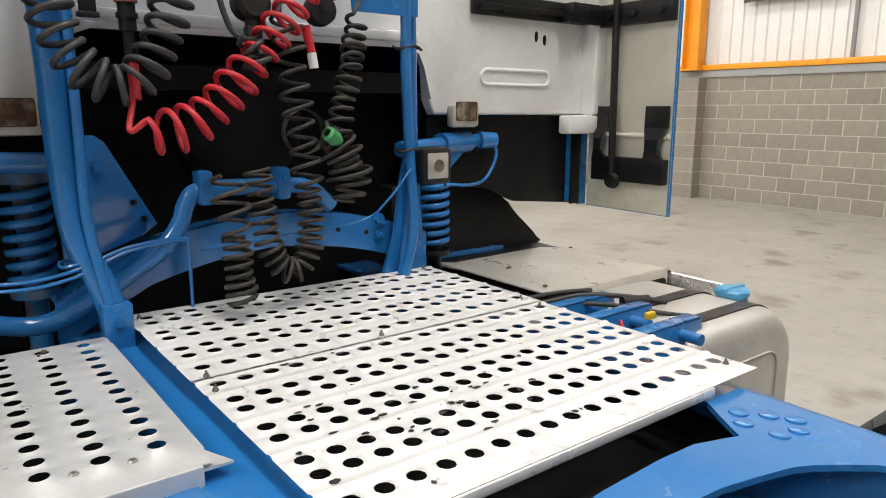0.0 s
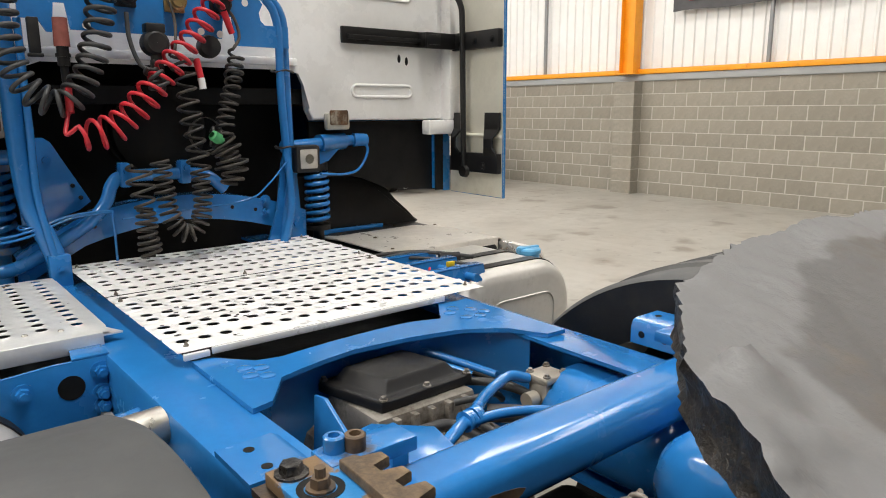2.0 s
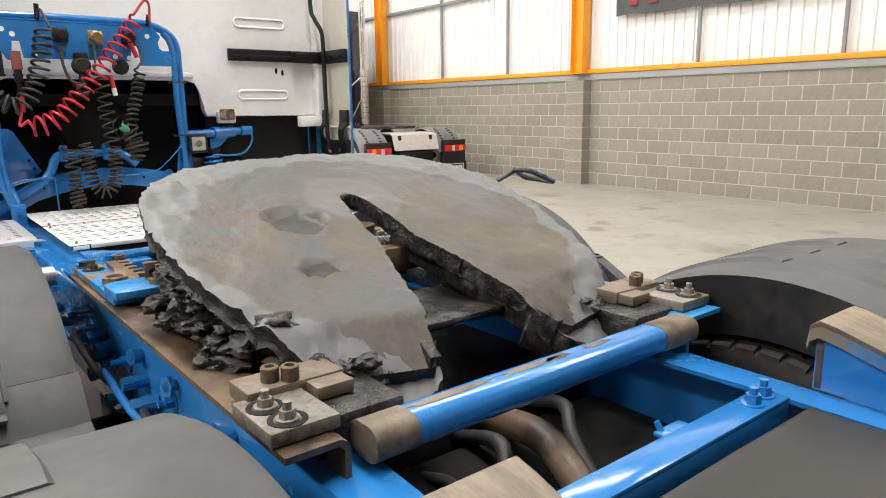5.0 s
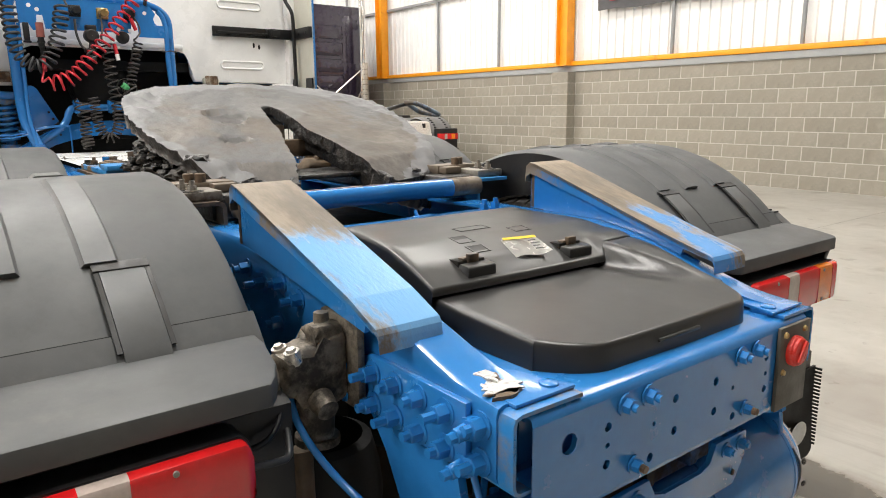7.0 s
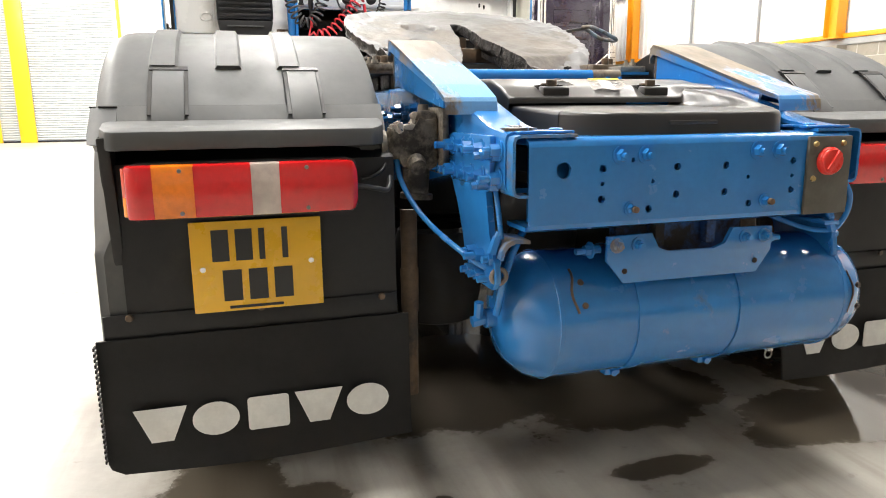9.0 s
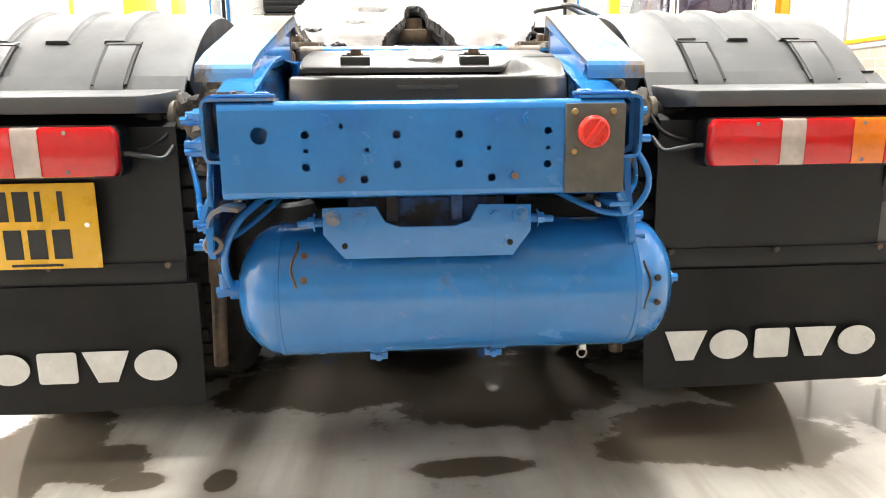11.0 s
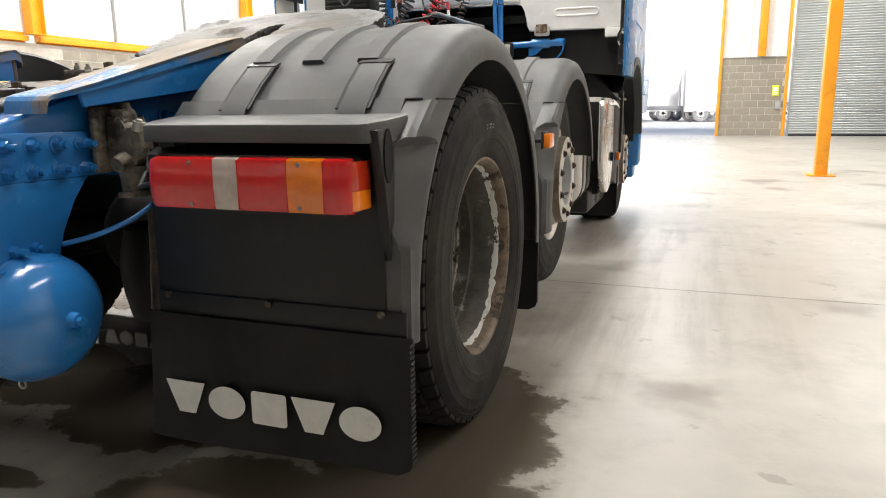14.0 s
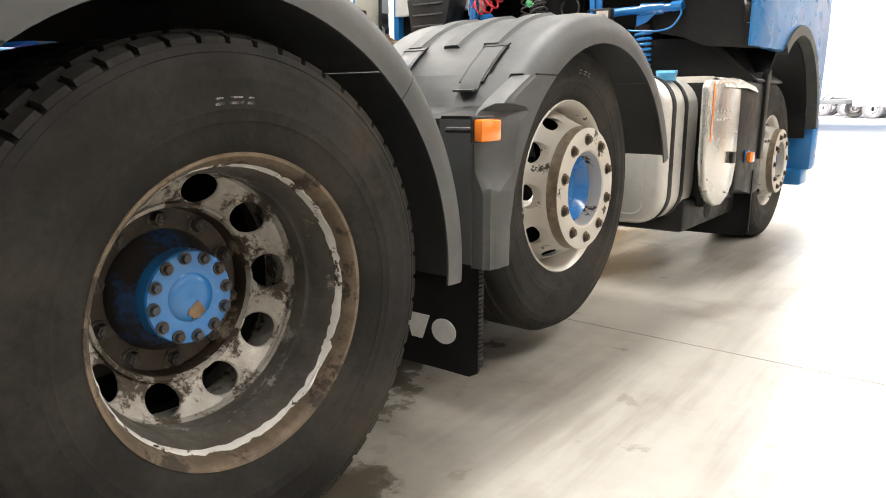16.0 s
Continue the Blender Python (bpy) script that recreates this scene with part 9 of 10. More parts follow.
sweep(bm, smooth_path([(1.10, 4.33, 1.48), (1.10, 4.325, 1.455), (1.12, 4.325, 1.44), (1.16, 4.325, 1.435)], 5), 0.008, 8)
part("shield_strut", bm, BLACKSTEEL, shield, "rusty black strut")
for s in (-1, 1):
    bm = B()
    sil = [(0.54, 1.26), (0.80, 1.245), (0.95, 1.228), (1.02, 1.205), (1.075, 1.165), (1.125, 1.105), (1.16, 1.06), (1.20, 1.025), (1.25, 1.008), (1.25, 0.99), (1.14, 0.985), (0.54, 0.93)]
    prism(bm, [(s * x, z) for x, z in sil], "y", 4.42, 5.0, 0.012)
    part("front_mudguard", bm, BLACKP, truck, "black front mudguard with a flared brim", angle=40)
    bm = B()
    prism(bm, [(4.13, 0.99), (4.60, 1.0), (4.585, 0.80), (4.62, 0.56), (4.70, 0.36), (4.50, 0.36), (4.16, 0.40)], "x", s * 0.70, s * 1.245, 0.03)
    part("front_wing_panel", bm, BLACKP, truck, "dark grey panel behind the front wheel")
    f = mud_flap(s, 4.50, 0.115, 0.50, 0.66, 1.25)
bm = B()
box(bm, 0.70, 1.16, 3.62, 4.5, 0.25, 0.42, 0.03)
part("lower_fairing", bm, BLACKP, truck, "black lower fairing")
# dark disc for a hole in shade; the fairing is not cut
bm = B()
cyl(bm, (1.159, 3.98, 0.335), (1.163, 3.98, 0.335), 0.055, seg=20)
part("fairing_hole", bm, DARK, truck, "dark disc for the shade in a round hole")
# blue ledge behind the battery cover
bm = B()
box(bm, 0.66, 1.02, 4.39, 4.415, 0.99, 1.012, 0.003)
part("rear_ledge", bm, BLUE, truck)
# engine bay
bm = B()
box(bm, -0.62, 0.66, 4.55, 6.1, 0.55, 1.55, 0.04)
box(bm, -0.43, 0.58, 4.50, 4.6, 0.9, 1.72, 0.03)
part("engine", bm, DARK, truck, "near-black engine block")
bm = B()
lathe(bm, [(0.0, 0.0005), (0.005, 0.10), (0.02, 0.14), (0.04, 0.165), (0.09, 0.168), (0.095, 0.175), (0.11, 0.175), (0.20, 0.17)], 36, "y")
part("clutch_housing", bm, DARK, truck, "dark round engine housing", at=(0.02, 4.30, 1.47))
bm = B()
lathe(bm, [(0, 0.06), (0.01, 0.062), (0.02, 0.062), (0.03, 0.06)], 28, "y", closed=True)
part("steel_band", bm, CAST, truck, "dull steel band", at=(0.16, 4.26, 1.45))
# upright dark sheets added to close the bay and keep light out
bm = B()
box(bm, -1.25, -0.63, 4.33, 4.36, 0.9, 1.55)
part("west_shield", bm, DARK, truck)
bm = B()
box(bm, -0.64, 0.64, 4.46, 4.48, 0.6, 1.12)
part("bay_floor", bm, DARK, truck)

# air intake stack on the west side of the cab
bm = B()
prism(bm, [(-0.985, 1.575), (-0.60, 1.575), (-0.655, 1.36), (-0.70, 1.30), (-0.90, 1.30), (-0.945, 1.36)], "y", 4.06, 4.25, 0.012)
box(bm, -0.985, -0.60, 4.06, 4.25, 1.58, 3.65, 0.012)
intake = part("air_intake", bm, BLACKP, truck, "dark ribbed air intake stack")
for k in range(34):
    bm = B()
    box(bm, -0.965, -0.62, 4.045, 4.062, 1.60 + 0.038 * k, 1.618 + 0.038 * k, 0.004)
    part("louvre", bm, BLACKP, intake)
for z in (1.39, 1.46, 1.53):
    bm = B()
    box(bm, -0.92, -0.67, 4.050, 4.062, z, z + 0.008, 0.002)
    part("intake_rib", bm, PLASTIC, intake)
pipe("intake_strap", [(-0.88, 4.03, 1.95), (-0.85, 4.02, 1.82), (-0.78, 4.01, 1.72), (-0.70, 4.02, 1.82), (-0.67, 4.03, 1.95)], 0.008, HOSE)

# ---- hose frame behind the cab ----
bm = B()
sweep(bm, smooth_path([(-0.395, 4.05, 0.98), (-0.405, 4.06, 1.08), (-0.425, 4.09, 1.16), (-0.452, 4.12, 1.25), (-0.462, 4.13, 1.38), (-0.466, 4.13, 1.6), (-0.47, 4.13, 1.86), (-0.462, 4.13, 1.92), (-0.43, 4.13, 1.955), (-0.38, 4.13, 1.965), (0.20, 4.13, 1.965), (0.30, 4.13, 1.955), (0.375, 4.13, 1.92), (0.412, 4.13, 1.86), (0.416, 4.13, 1.75), (0.418, 4.13, 1.5), (0.42, 4.13, 1.30), (0.40, 4.12, 1.16), (0.37, 4.10, 1.04)], 6),
      [0.030] * 43 + [0.030 - 0.010 * min(1, k / 8) for k in range(66)], 14)
hoop = part("hose_frame", bm, BLUE, truck, "blue tubular hose frame behind the cab")
pipe("frame_conduit", [(0.34, 4.10, 1.92), (0.37, 4.10, 1.88), (0.385, 4.10, 1.80), (0.384, 4.10, 1.6), (0.395, 4.10, 1.38), (0.40, 4.09, 1.2), (0.375, 4.08, 1.1), (0.33, 4.07, 1.0)], 0.0155, BLUE, hoop)
pipe("frame_conduit", [(-0.43, 4.11, 1.80), (-0.432, 4.10, 1.5), (-0.435, 4.09, 1.3), (-0.425, 4.06, 1.18), (-0.41, 4.03, 1.06)], 0.011, BLUE, hoop)
for p in ((0.40, 4.115, 1.675), (0.402, 4.115, 1.40), (-0.45, 4.115, 1.19)):
    bm = B()
    sweep(bm, [(p[0] + 0.042 * math.cos(t), p[1] + 0.030 * math.sin(t), p[2] + 0.004 * math.sin(3 * t)) for t in [math.tau * i / 16 for i in range(16)]], 0.004, 6, closed=True)
    part("cable_tie", bm, BLACKP if p[0] > 0 else BLUE, hoop)
bm = B()
plate_o = [(-0.43, 1.80), (-0.38, 1.80), (-0.36, 1.765), (-0.345, 1.765), (-0.335, 1.85), (-0.305, 1.85), (-0.295, 1.775), (0.17, 1.775), (0.18, 1.85), (0.21, 1.85), (0.22, 1.755), (0.42, 1.755), (0.42, 1.83), (0.33, 1.83), (0.315, 1.845), (0.31, 1.87), (0.325, 1.90), (0.29, 1.945), (-0.43, 1.945)]
prism(bm, plate_o, "y", 4.092, 4.100)
box(bm, -0.43, 0.29, 4.092, 4.14, 1.940, 1.950, 0.002)
panel = part("coupling_panel", bm, BLUE, hoop, "blue coupling panel with sockets")
for x, z in ((-0.37, 1.90), (-0.33, 1.88), (0.26, 1.90), (0.165, 1.79), (-0.25, 1.79), (0.10, 1.795)):
    bm = B()
    cyl(bm, (x, 4.0915, z), (x, 4.0905, z), 0.012, seg=14)
    part("panel_hole", bm, WHITE, hoop, "hole showing the white cab")


def socket(x, z, r, mat, L):
    bm = B()
    box(bm, x - r * 1.25, x + r * 1.25, 4.080, 4.092, z - r * 1.25, z + r * 1.25, 0.004)
    lathe_bm = [(0.0, r), (-0.02, r), (-0.022, r * 1.12), (-0.035, r * 1.12), (-0.038, r * 0.9), (-L, r * 0.8), (-L, 0.0005)]
    rings = []
    seg = 20
    for a, rr in lathe_bm:
        rings.append([bm.verts.new((x + rr * math.cos(t), 4.08 + a, z + rr * math.sin(t))) for t in [math.tau * k / seg for k in range(seg)]])
    for p, q in zip(rings, rings[1:]):
        for k in range(seg):
            bm.faces.new((p[k], p[(k + 1) % seg], q[(k + 1) % seg], q[k]))
    return part("socket", bm, mat, hoop)

socket(-0.135, 1.885, 0.026, BLACKP, 0.05), socket(0.015, 1.88, 0.026, BRASS, 0.05), socket(0.165, 1.885, 0.026, BLACKP, 0.04)
bm = B()
lathe(bm, [(0.0, 0.040), (-0.02, 0.043), (-0.045, 0.040), (-0.055, 0.03), (-0.055, 0.0005)], 24, "y")
box(bm, -0.03, 0.03, -0.05, 0.0, 0.03, 0.06, 0.006)
cyl(bm, (0, -0.03, -0.03), (0.0, -0.03, -0.12), 0.018, 0.014, 14)
box(bm, -0.018, 0.018, -0.045, -0.015, -0.10, -0.05, 0.005)
part("trailer_plug", bm, BLACKP, hoop, "large dark grey trailer plug", at=(-0.065, 4.08, 1.745))
bm = B()
lathe(bm, [(0.0, 0.036), (-0.02, 0.038), (-0.04, 0.034), (-0.045, 0.0005)], 24, "y")
part("spare_socket", bm, BLACKP, hoop, at=(0.115, 4.09, 1.745))
bm = B()
cyl(bm, (-0.335, 4.03, 1.80), (-0.335, 4.03, 1.72), 0.020, 0.022, 16)
gp = part("coupling_grip", bm, RED_GRIP, hoop, "faded red coupling grip")
bm = B()
cyl(bm, (-0.335, 4.03, 1.72), (-0.335, 4.03, 1.665), 0.017, seg=14)
cyl(bm, (-0.335, 4.03, 1.70), (-0.335, 4.03, 1.69), 0.021, seg=14)
cyl(bm, (-0.335, 4.03, 1.665), (-0.335, 4.03, 1.60), 0.012, 0.010, 12)
part("coupling_body", bm, BLACKP, hoop)
bm = B()
box(bm, -0.415, -0.385, 4.05, 4.07, 1.70, 1.80, 0.003)
box(bm, -0.42, -0.38, 4.05, 4.07, 1.69, 1.70, 0.002)
part("parking_clip", bm, BLACKP, hoop)


def coil(name, pts, radius, turns, r, mat, label, lead=(), tail=(), wob=0.12, seed=1, per=16, seg=8):
    path = [Vector(p) for p in coil_path(pts, radius, turns, per, wob, seed)]
    full = ([Vector(p) for p in smooth_path(list(lead) + [path[0]], 6)[:-1]] if lead else []) + path + ([Vector(p) for p in smooth_path([path[-1]] + list(tail), 6)[1:]] if tail else [])
    bm = B()
    sweep(bm, full, r, seg)
    return part(name, bm, mat, truck, label, angle=70)

coil("red_air_hose", [(0.205, 4.04, 1.975), (0.13, 4.03, 1.885), (0.05, 4.02, 1.775), (-0.02, 4.01, 1.69), (-0.10, 4.0, 1.60), (-0.165, 3.99, 1.533), (-0.24, 3.985, 1.478), (-0.325, 3.98, 1.462)], (0.033, 0.043), 17, 0.0063, HOSE_RED, "red coiled air hose hanging in a bow",
     lead=((0.27, 4.06, 1.97), (0.27, 4.05, 2.05), (0.24, 4.03, 2.06)), tail=((-0.362, 3.97, 1.47), (-0.345, 4.0, 1.53), (-0.335, 4.03, 1.60)), wob=0.08, seed=2)
for k, (a, b) in enumerate((((0.165, 4.05, 1.86), (0.19, 4.05, 1.79)), ((0.05, 4.02, 1.70), (0.058, 4.01, 1.64)), ((-0.335, 4.02, 1.60), (-0.338, 4.0, 1.53)))):
    bm = B()
    cyl(bm, a, b, 0.0115, 0.0105, 12)
    part("hose_sleeve", bm, HOSE_RED, truck, "red hose sleeve")
bm = B()
cyl(bm, (0.058, 4.01, 1.64), (0.062, 4.008, 1.605), 0.0115, seg=12)
part("hose_band", bm, WHITE, truck, "white band on the hose")
coil("black_air_hose", [(-0.475, 4.05, 1.90), (-0.478, 4.03, 1.79), (-0.474, 4.01, 1.69), (-0.448, 4.0, 1.61), (-0.395, 3.99, 1.562), (-0.345, 3.99, 1.562), (-0.302, 4.0, 1.608), (-0.262, 4.01, 1.69), (-0.235, 4.02, 1.78), (-0.208, 4.04, 1.90)], 0.037, 22, 0.0068, HOSE, "black coiled air hose hanging in a bow",
     lead=((-0.46, 4.08, 1.98),), tail=((-0.21, 4.06, 1.99), (-0.22, 4.08, 1.96)), wob=0.07, seed=5)
for a, b in (((-0.22, 4.10, 1.95), (-0.22, 4.09, 2.02)), ((0.27, 4.10, 1.95), (0.27, 4.07, 2.0))):
    bm = B()
    cyl(bm, a, b, 0.011, seg=10)
    part("bulkhead_union", bm, BLACKSTEEL, truck)
coil("grimy_cable_coil", [(0.195, 4.03, 1.73), (0.175, 4.02, 1.66), (0.155, 4.0, 1.60), (0.132, 4.0, 1.53), (0.115, 3.99, 1.455)], 0.026, 11, 0.0053, HOSE_GREASY, "grimy coiled cable", lead=((0.165, 4.05, 1.88), (0.20, 4.05, 1.84), (0.21, 4.04, 1.78)), tail=((0.08, 4.0, 1.45), (0.07, 4.0, 1.42)), wob=0.1, seed=9)
coil("grimy_cable_coil", [(0.07, 3.99, 1.45), (0.10, 3.98, 1.435), (0.118, 3.97, 1.39), (0.128, 3.965, 1.34), (0.125, 3.96, 1.30)], (0.034, 0.046), 9, 0.0053, HOSE_GREASY, "grimy tangle of coiled cable", wob=0.3, seed=12)
bm = B()
lathe(bm, [(-0.02, 0.010), (-0.016, 0.017), (0.012, 0.018), (0.014, 0.013), (0.026, 0.012)], 16, "x")
part("green_coupling", bm, GREEN_TAG, truck, "green hose coupling", at=Matrix.Translation((0.068, 3.94, 1.45)) @ pose(0, 0, 0, 0, 30, 20))
coil("grimy_cable_coil", [(0.0, 4.02, 1.72), (0.006, 4.01, 1.63), (0.01, 4.0, 1.53), (0.02, 3.99, 1.42), (0.022, 3.98, 1.34)], 0.032, 9, 0.0050, HOSE_GREASY, "stretched grimy coiled cable", lead=((-0.01, 4.05, 1.88), (-0.005, 4.03, 1.80)), wob=0.1, seed=15)
coil("grimy_cable_coil", [(0.022, 3.98, 1.34), (0.021, 3.97, 1.26), (0.008, 3.96, 1.19), (-0.022, 3.955, 1.148), (-0.062, 3.955, 1.155), (-0.09, 3.96, 1.21), (-0.10, 3.965, 1.29), (-0.105, 3.97, 1.38)], 0.027, 22, 0.0048, HOSE_GREASY, "grimy coiled cable hanging in a loop", wob=0.08, seed=16)
coil("grimy_cable_coil", [(-0.175, 3.97, 1.37), (-0.17, 3.96, 1.30), (-0.165, 3.955, 1.23)], 0.034, 3.5, 0.0050, HOSE_GREASY, "stretched grimy cable coil", wob=0.15, seed=23)
coil("grimy_cable_coil", [(-0.165, 3.955, 1.235), (-0.168, 3.95, 1.18), (-0.166, 3.945, 1.12), (-0.163, 3.94, 1.085)], (0.026, 0.031), 7.5, 0.0052, HOSE_GREASY, "grimy coiled cable end", wob=0.1, seed=19)
pipe("plug_cable", [(-0.15, 4.03, 1.83), (-0.15, 4.02, 1.75), (-0.13, 4.01, 1.68), (-0.10, 4.0, 1.66), (-0.075, 4.02, 1.665)], 0.007, HOSE)
coil("plug_cable", [(-0.10, 4.0, 1.665), (-0.085, 3.99, 1.63), (-0.08, 3.99, 1.60)], 0.026, 2.5, 0.006, HOSE, "short black cable coil", tail=((-0.06, 4.02, 1.62), (-0.06, 4.04, 1.66)), seed=27)

# blue front cross beam, brackets, anti-roll bar, coil springs
bm = B()
xs = [-0.50 + 0.05 * k for k in range(21)]
top_ = [(x, 1.245 - 0.42 * (x - 0.02) ** 2 - (0.05 if x < -0.3 else 0) * (abs(x) - 0.3) * 4) for x in xs]
bot_ = [(x, z - 0.085 - 0.02 * abs(x) * 2) for x, z in top_]
prism(bm, top_ + bot_[::-1], "y", 4.17, 4.18)
strip_v = [[bm.verts.new((x, y, z)) for x, z in top_] for y in (4.17, 4.25)]
for i in range(len(top_) - 1):
    bm.faces.new((strip_v[0][i], strip_v[0][i + 1], strip_v[1][i + 1], strip_v[1][i]))
beam = part("front_beam", bm, BLUE, truck, "blue arched cross beam")
# dark discs laid for the beam's shaded holes
for x in (-0.36, -0.27, -0.12, 0.10, 0.20, 0.29):
    bm = B()
    zz = 1.245 - 0.42 * (x - 0.02) ** 2 - 0.045
    cyl(bm, (x, 4.168, zz), (x, 4.1705, zz), 0.007, seg=10)
    part("beam_hole", bm, DARK, beam)
for x, zz in ((-0.33, 1.15), (-0.42, 1.17), (0.33, 1.20), (0.33, 1.16)):
    bm = B()
    bolt(bm, (x, 4.17, zz), (0, -1, 0), 0.015, 0.012, 0.008)
    part("beam_bolt", bm, BLUE, beam)
bm = B()
prism(bm, [(-0.47, 1.455), (-0.385, 1.455), (-0.365, 1.44), (-0.265, 1.245), (-0.30, 1.22), (-0.47, 1.16)], "y", 4.20, 4.21, 0.002)
brk = part("beam_bracket", bm, BLUE, truck, "blue triangular bracket")
for x, z in ((-0.385, 1.385), (-0.315, 1.30), (-0.295, 1.26)):
    bm = B()
    bolt(bm, (x, 4.20, z), (0, -1, 0), 0.012 if z > 1.35 else 0.005, 0.010)
    part("bracket_bolt", bm, BLUE if z > 1.35 else DARK, brk)
bm = B()
prism(bm, [(0.305, 1.02), (0.475, 1.02), (0.455, 1.15), (0.445, 1.34), (0.40, 1.40), (0.385, 1.34), (0.36, 1.16)], "y", 4.125, 4.137, 0.003)
tower = part("spring_tower", bm, BLUE, truck, "blue bracket with a round hole")
# dark disc gives the tower's hole its shade
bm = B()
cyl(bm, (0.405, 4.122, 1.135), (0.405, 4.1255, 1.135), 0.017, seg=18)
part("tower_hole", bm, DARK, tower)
for x, z in ((0.432, 1.165), (0.432, 1.105)):
    bm = B()
    bolt(bm, (x, 4.125, z), (0, -1, 0), 0.013, 0.010)
    part("tower_bolt", bm, BLUE, tower)
bm = B()
sweep(bm, smooth_path([(-0.70, 4.16, 1.10), (-0.55, 4.16, 1.055), (-0.45, 4.15, 1.085), (-0.36, 4.14, 1.14), (-0.28, 4.13, 1.195), (-0.235, 4.13, 1.25), (-0.215, 4.13, 1.30), (-0.18, 4.13, 1.325), (-0.05, 4.13, 1.326), (0.06, 4.13, 1.322), (0.11, 4.13, 1.305), (0.16, 4.13, 1.26)], 6), 0.021, 14)
roll = part("anti_roll_bar", bm, BLUE, truck, "bent blue anti-roll bar")
for x in (-0.175, 0.018):
    bm = B()
    box(bm, x - 0.018, x + 0.018, 4.10, 4.16, 1.29, 1.372, 0.010)
    bolt(bm, (x, 4.10, 1.345), (0, -1, 0), 0.010, 0.008)
    part("bar_clamp", bm, BLUE, roll)
for s in (-1, 1):
    cx, cy = (-0.52, 4.30) if s < 0 else (0.626, 4.30)
    z0, z1 = (1.12, 1.34) if s < 0 else (1.07, 1.28)
    R = 0.045 if s < 0 else 0.044
    bm = B()
    sweep(bm, coil_path([(cx, cy, z0), (cx, cy, (z0 + z1) / 2), (cx, cy, z1)], R, 7, 20), 0.0105, 8)
    spring = part("coil_spring", bm, BLUE, truck, "blue cab suspension spring", angle=70)
    bm = B()
    cyl(bm, (cx, cy, z0 - 0.16), (cx, cy, z1 + 0.02), R * 0.55, seg=16)
    cyl(bm, (cx, cy, z1 + 0.01), (cx, cy, z1 + 0.04), R * 1.1, seg=18)
    cyl(bm, (cx, cy, z0 - 0.03), (cx, cy, z0 - 0.01), R * 1.15, seg=18)
    part("damper", bm, BLACKSTEEL if s > 0 else BLUE_WORN, spring)
    bm = B()
    cyl(bm, (s * 0.44, 4.22, 1.395), (s * 0.83, 4.30, 1.41), 0.024, seg=16)
    cyl(bm, (s * 0.62, 4.257, 1.402), (s * 0.75, 4.284, 1.407), 0.036, seg=18)
    cyl(bm, (s * 0.80, 4.28, 1.41), (s * 0.86, 4.27, 1.41), 0.030, 0.026, 16)
    part("cab_strut", bm, BLUE, truck, "blue cab locking cylinder")
    bm = B()
    prism(bm, [(s * 0.60, 1.37), (s * 0.72, 1.385), (s * 0.66, 1.33), (s * 0.60, 1.31)], "y", 4.25, 4.262, 0.002)
    part("strut_gusset", bm, BLUE, truck)
pipe("strut_line", [(0.84, 4.26, 1.41), (0.855, 4.255, 1.36), (0.80, 4.24, 1.29), (0.70, 4.2, 1.275), (0.58, 4.18, 1.285)], 0.006, BLUE)
pipe("thin_line", [(0.385, 4.08, 1.35), (0.30, 4.07, 1.27), (0.22, 4.08, 1.22), (0.0, 4.10, 1.20), (-0.2, 4.1, 1.19)], 0.0035, BLUE)
for dz in (0.0, 0.014):
    pipe("thin_line", [(-0.75, 4.1, 1.19 + dz), (-0.60, 4.09, 1.155 + dz), (-0.48, 4.08, 1.165 + dz), (-0.36, 4.10, 1.205 + dz * 0.6), (-0.24, 4.11, 1.215 + dz * 0.3), (-0.225, 4.11, 1.19), (-0.225, 4.11, 1.02)], 0.0042, BLUE)
bm = B()
box(bm, -0.435, -0.375, 4.02, 4.075, 0.985, 1.11, 0.005)
bolt(bm, (-0.405, 4.02, 1.07), (0, -1, 0), 0.008, 0.006)
part("frame_foot", bm, BLUE, hoop)
# work lamp
bm = B()
box(bm, 0.420, 0.522, 4.070, 4.125, 1.302, 1.406, 0.012)
work = part("work_lamp", bm, BLACKP, truck, "square black work lamp")
bm = B()
box(bm, 0.434, 0.508, 4.066, 4.077, 1.317, 1.392, 0.006)
glass = part("lamp_glass", bm, material("frosted lamp glass", (0.55, 0.53, 0.49), 0.10, metal=0.3, var=0.25, scale=30, bump=0.3, bump_scale=220, coat=0.8), work, "pale fluted lamp glass")
bm = B()
lathe(bm, [(0, 0.018), (-0.001, 0.018), (-0.001, 0.0005)], 20, "y")
part("lamp_bulb", bm, CHROME, work, at=(0.471, 4.0655, 1.355))

# ---- the other tractor unit by the east wall ----
PURPLE = material("dark purple cab paint", (0.020, 0.013, 0.030), 0.22, var=0.15, bump=0.02, coat=0.6, scale=2)
LIGHT_PAINT = material("pale grey lower cab paint", (0.62, 0.62, 0.64), 0.3, var=0.05, bump=0.02, coat=0.4)
PERF = material("perforated bright steel", (0.62, 0.58, 0.52), 0.3, metal=0.9, var=0.2, scale=60, bump=0.4, bump_scale=220)
TREAD = material("bright chequer plate", (0.72, 0.72, 0.70), 0.35, metal=0.6, var=0.15, scale=40, bump=0.5, bump_scale=90)
FAR_GUARD = material("lighter grey mudguard plastic", (0.17, 0.17, 0.172), 0.5, var=0.12, scale=3, bump=0.15, bump_scale=200)
FAR_RIM = material("pale painted wheel dish", (0.66, 0.64, 0.58), 0.4, metal=0.2, var=0.12, scale=6, bump=0.15, dirt=(0.36, 0.32, 0.26), dirt_at=0.66, dirt_soft=0.1, dirt_scale=4)
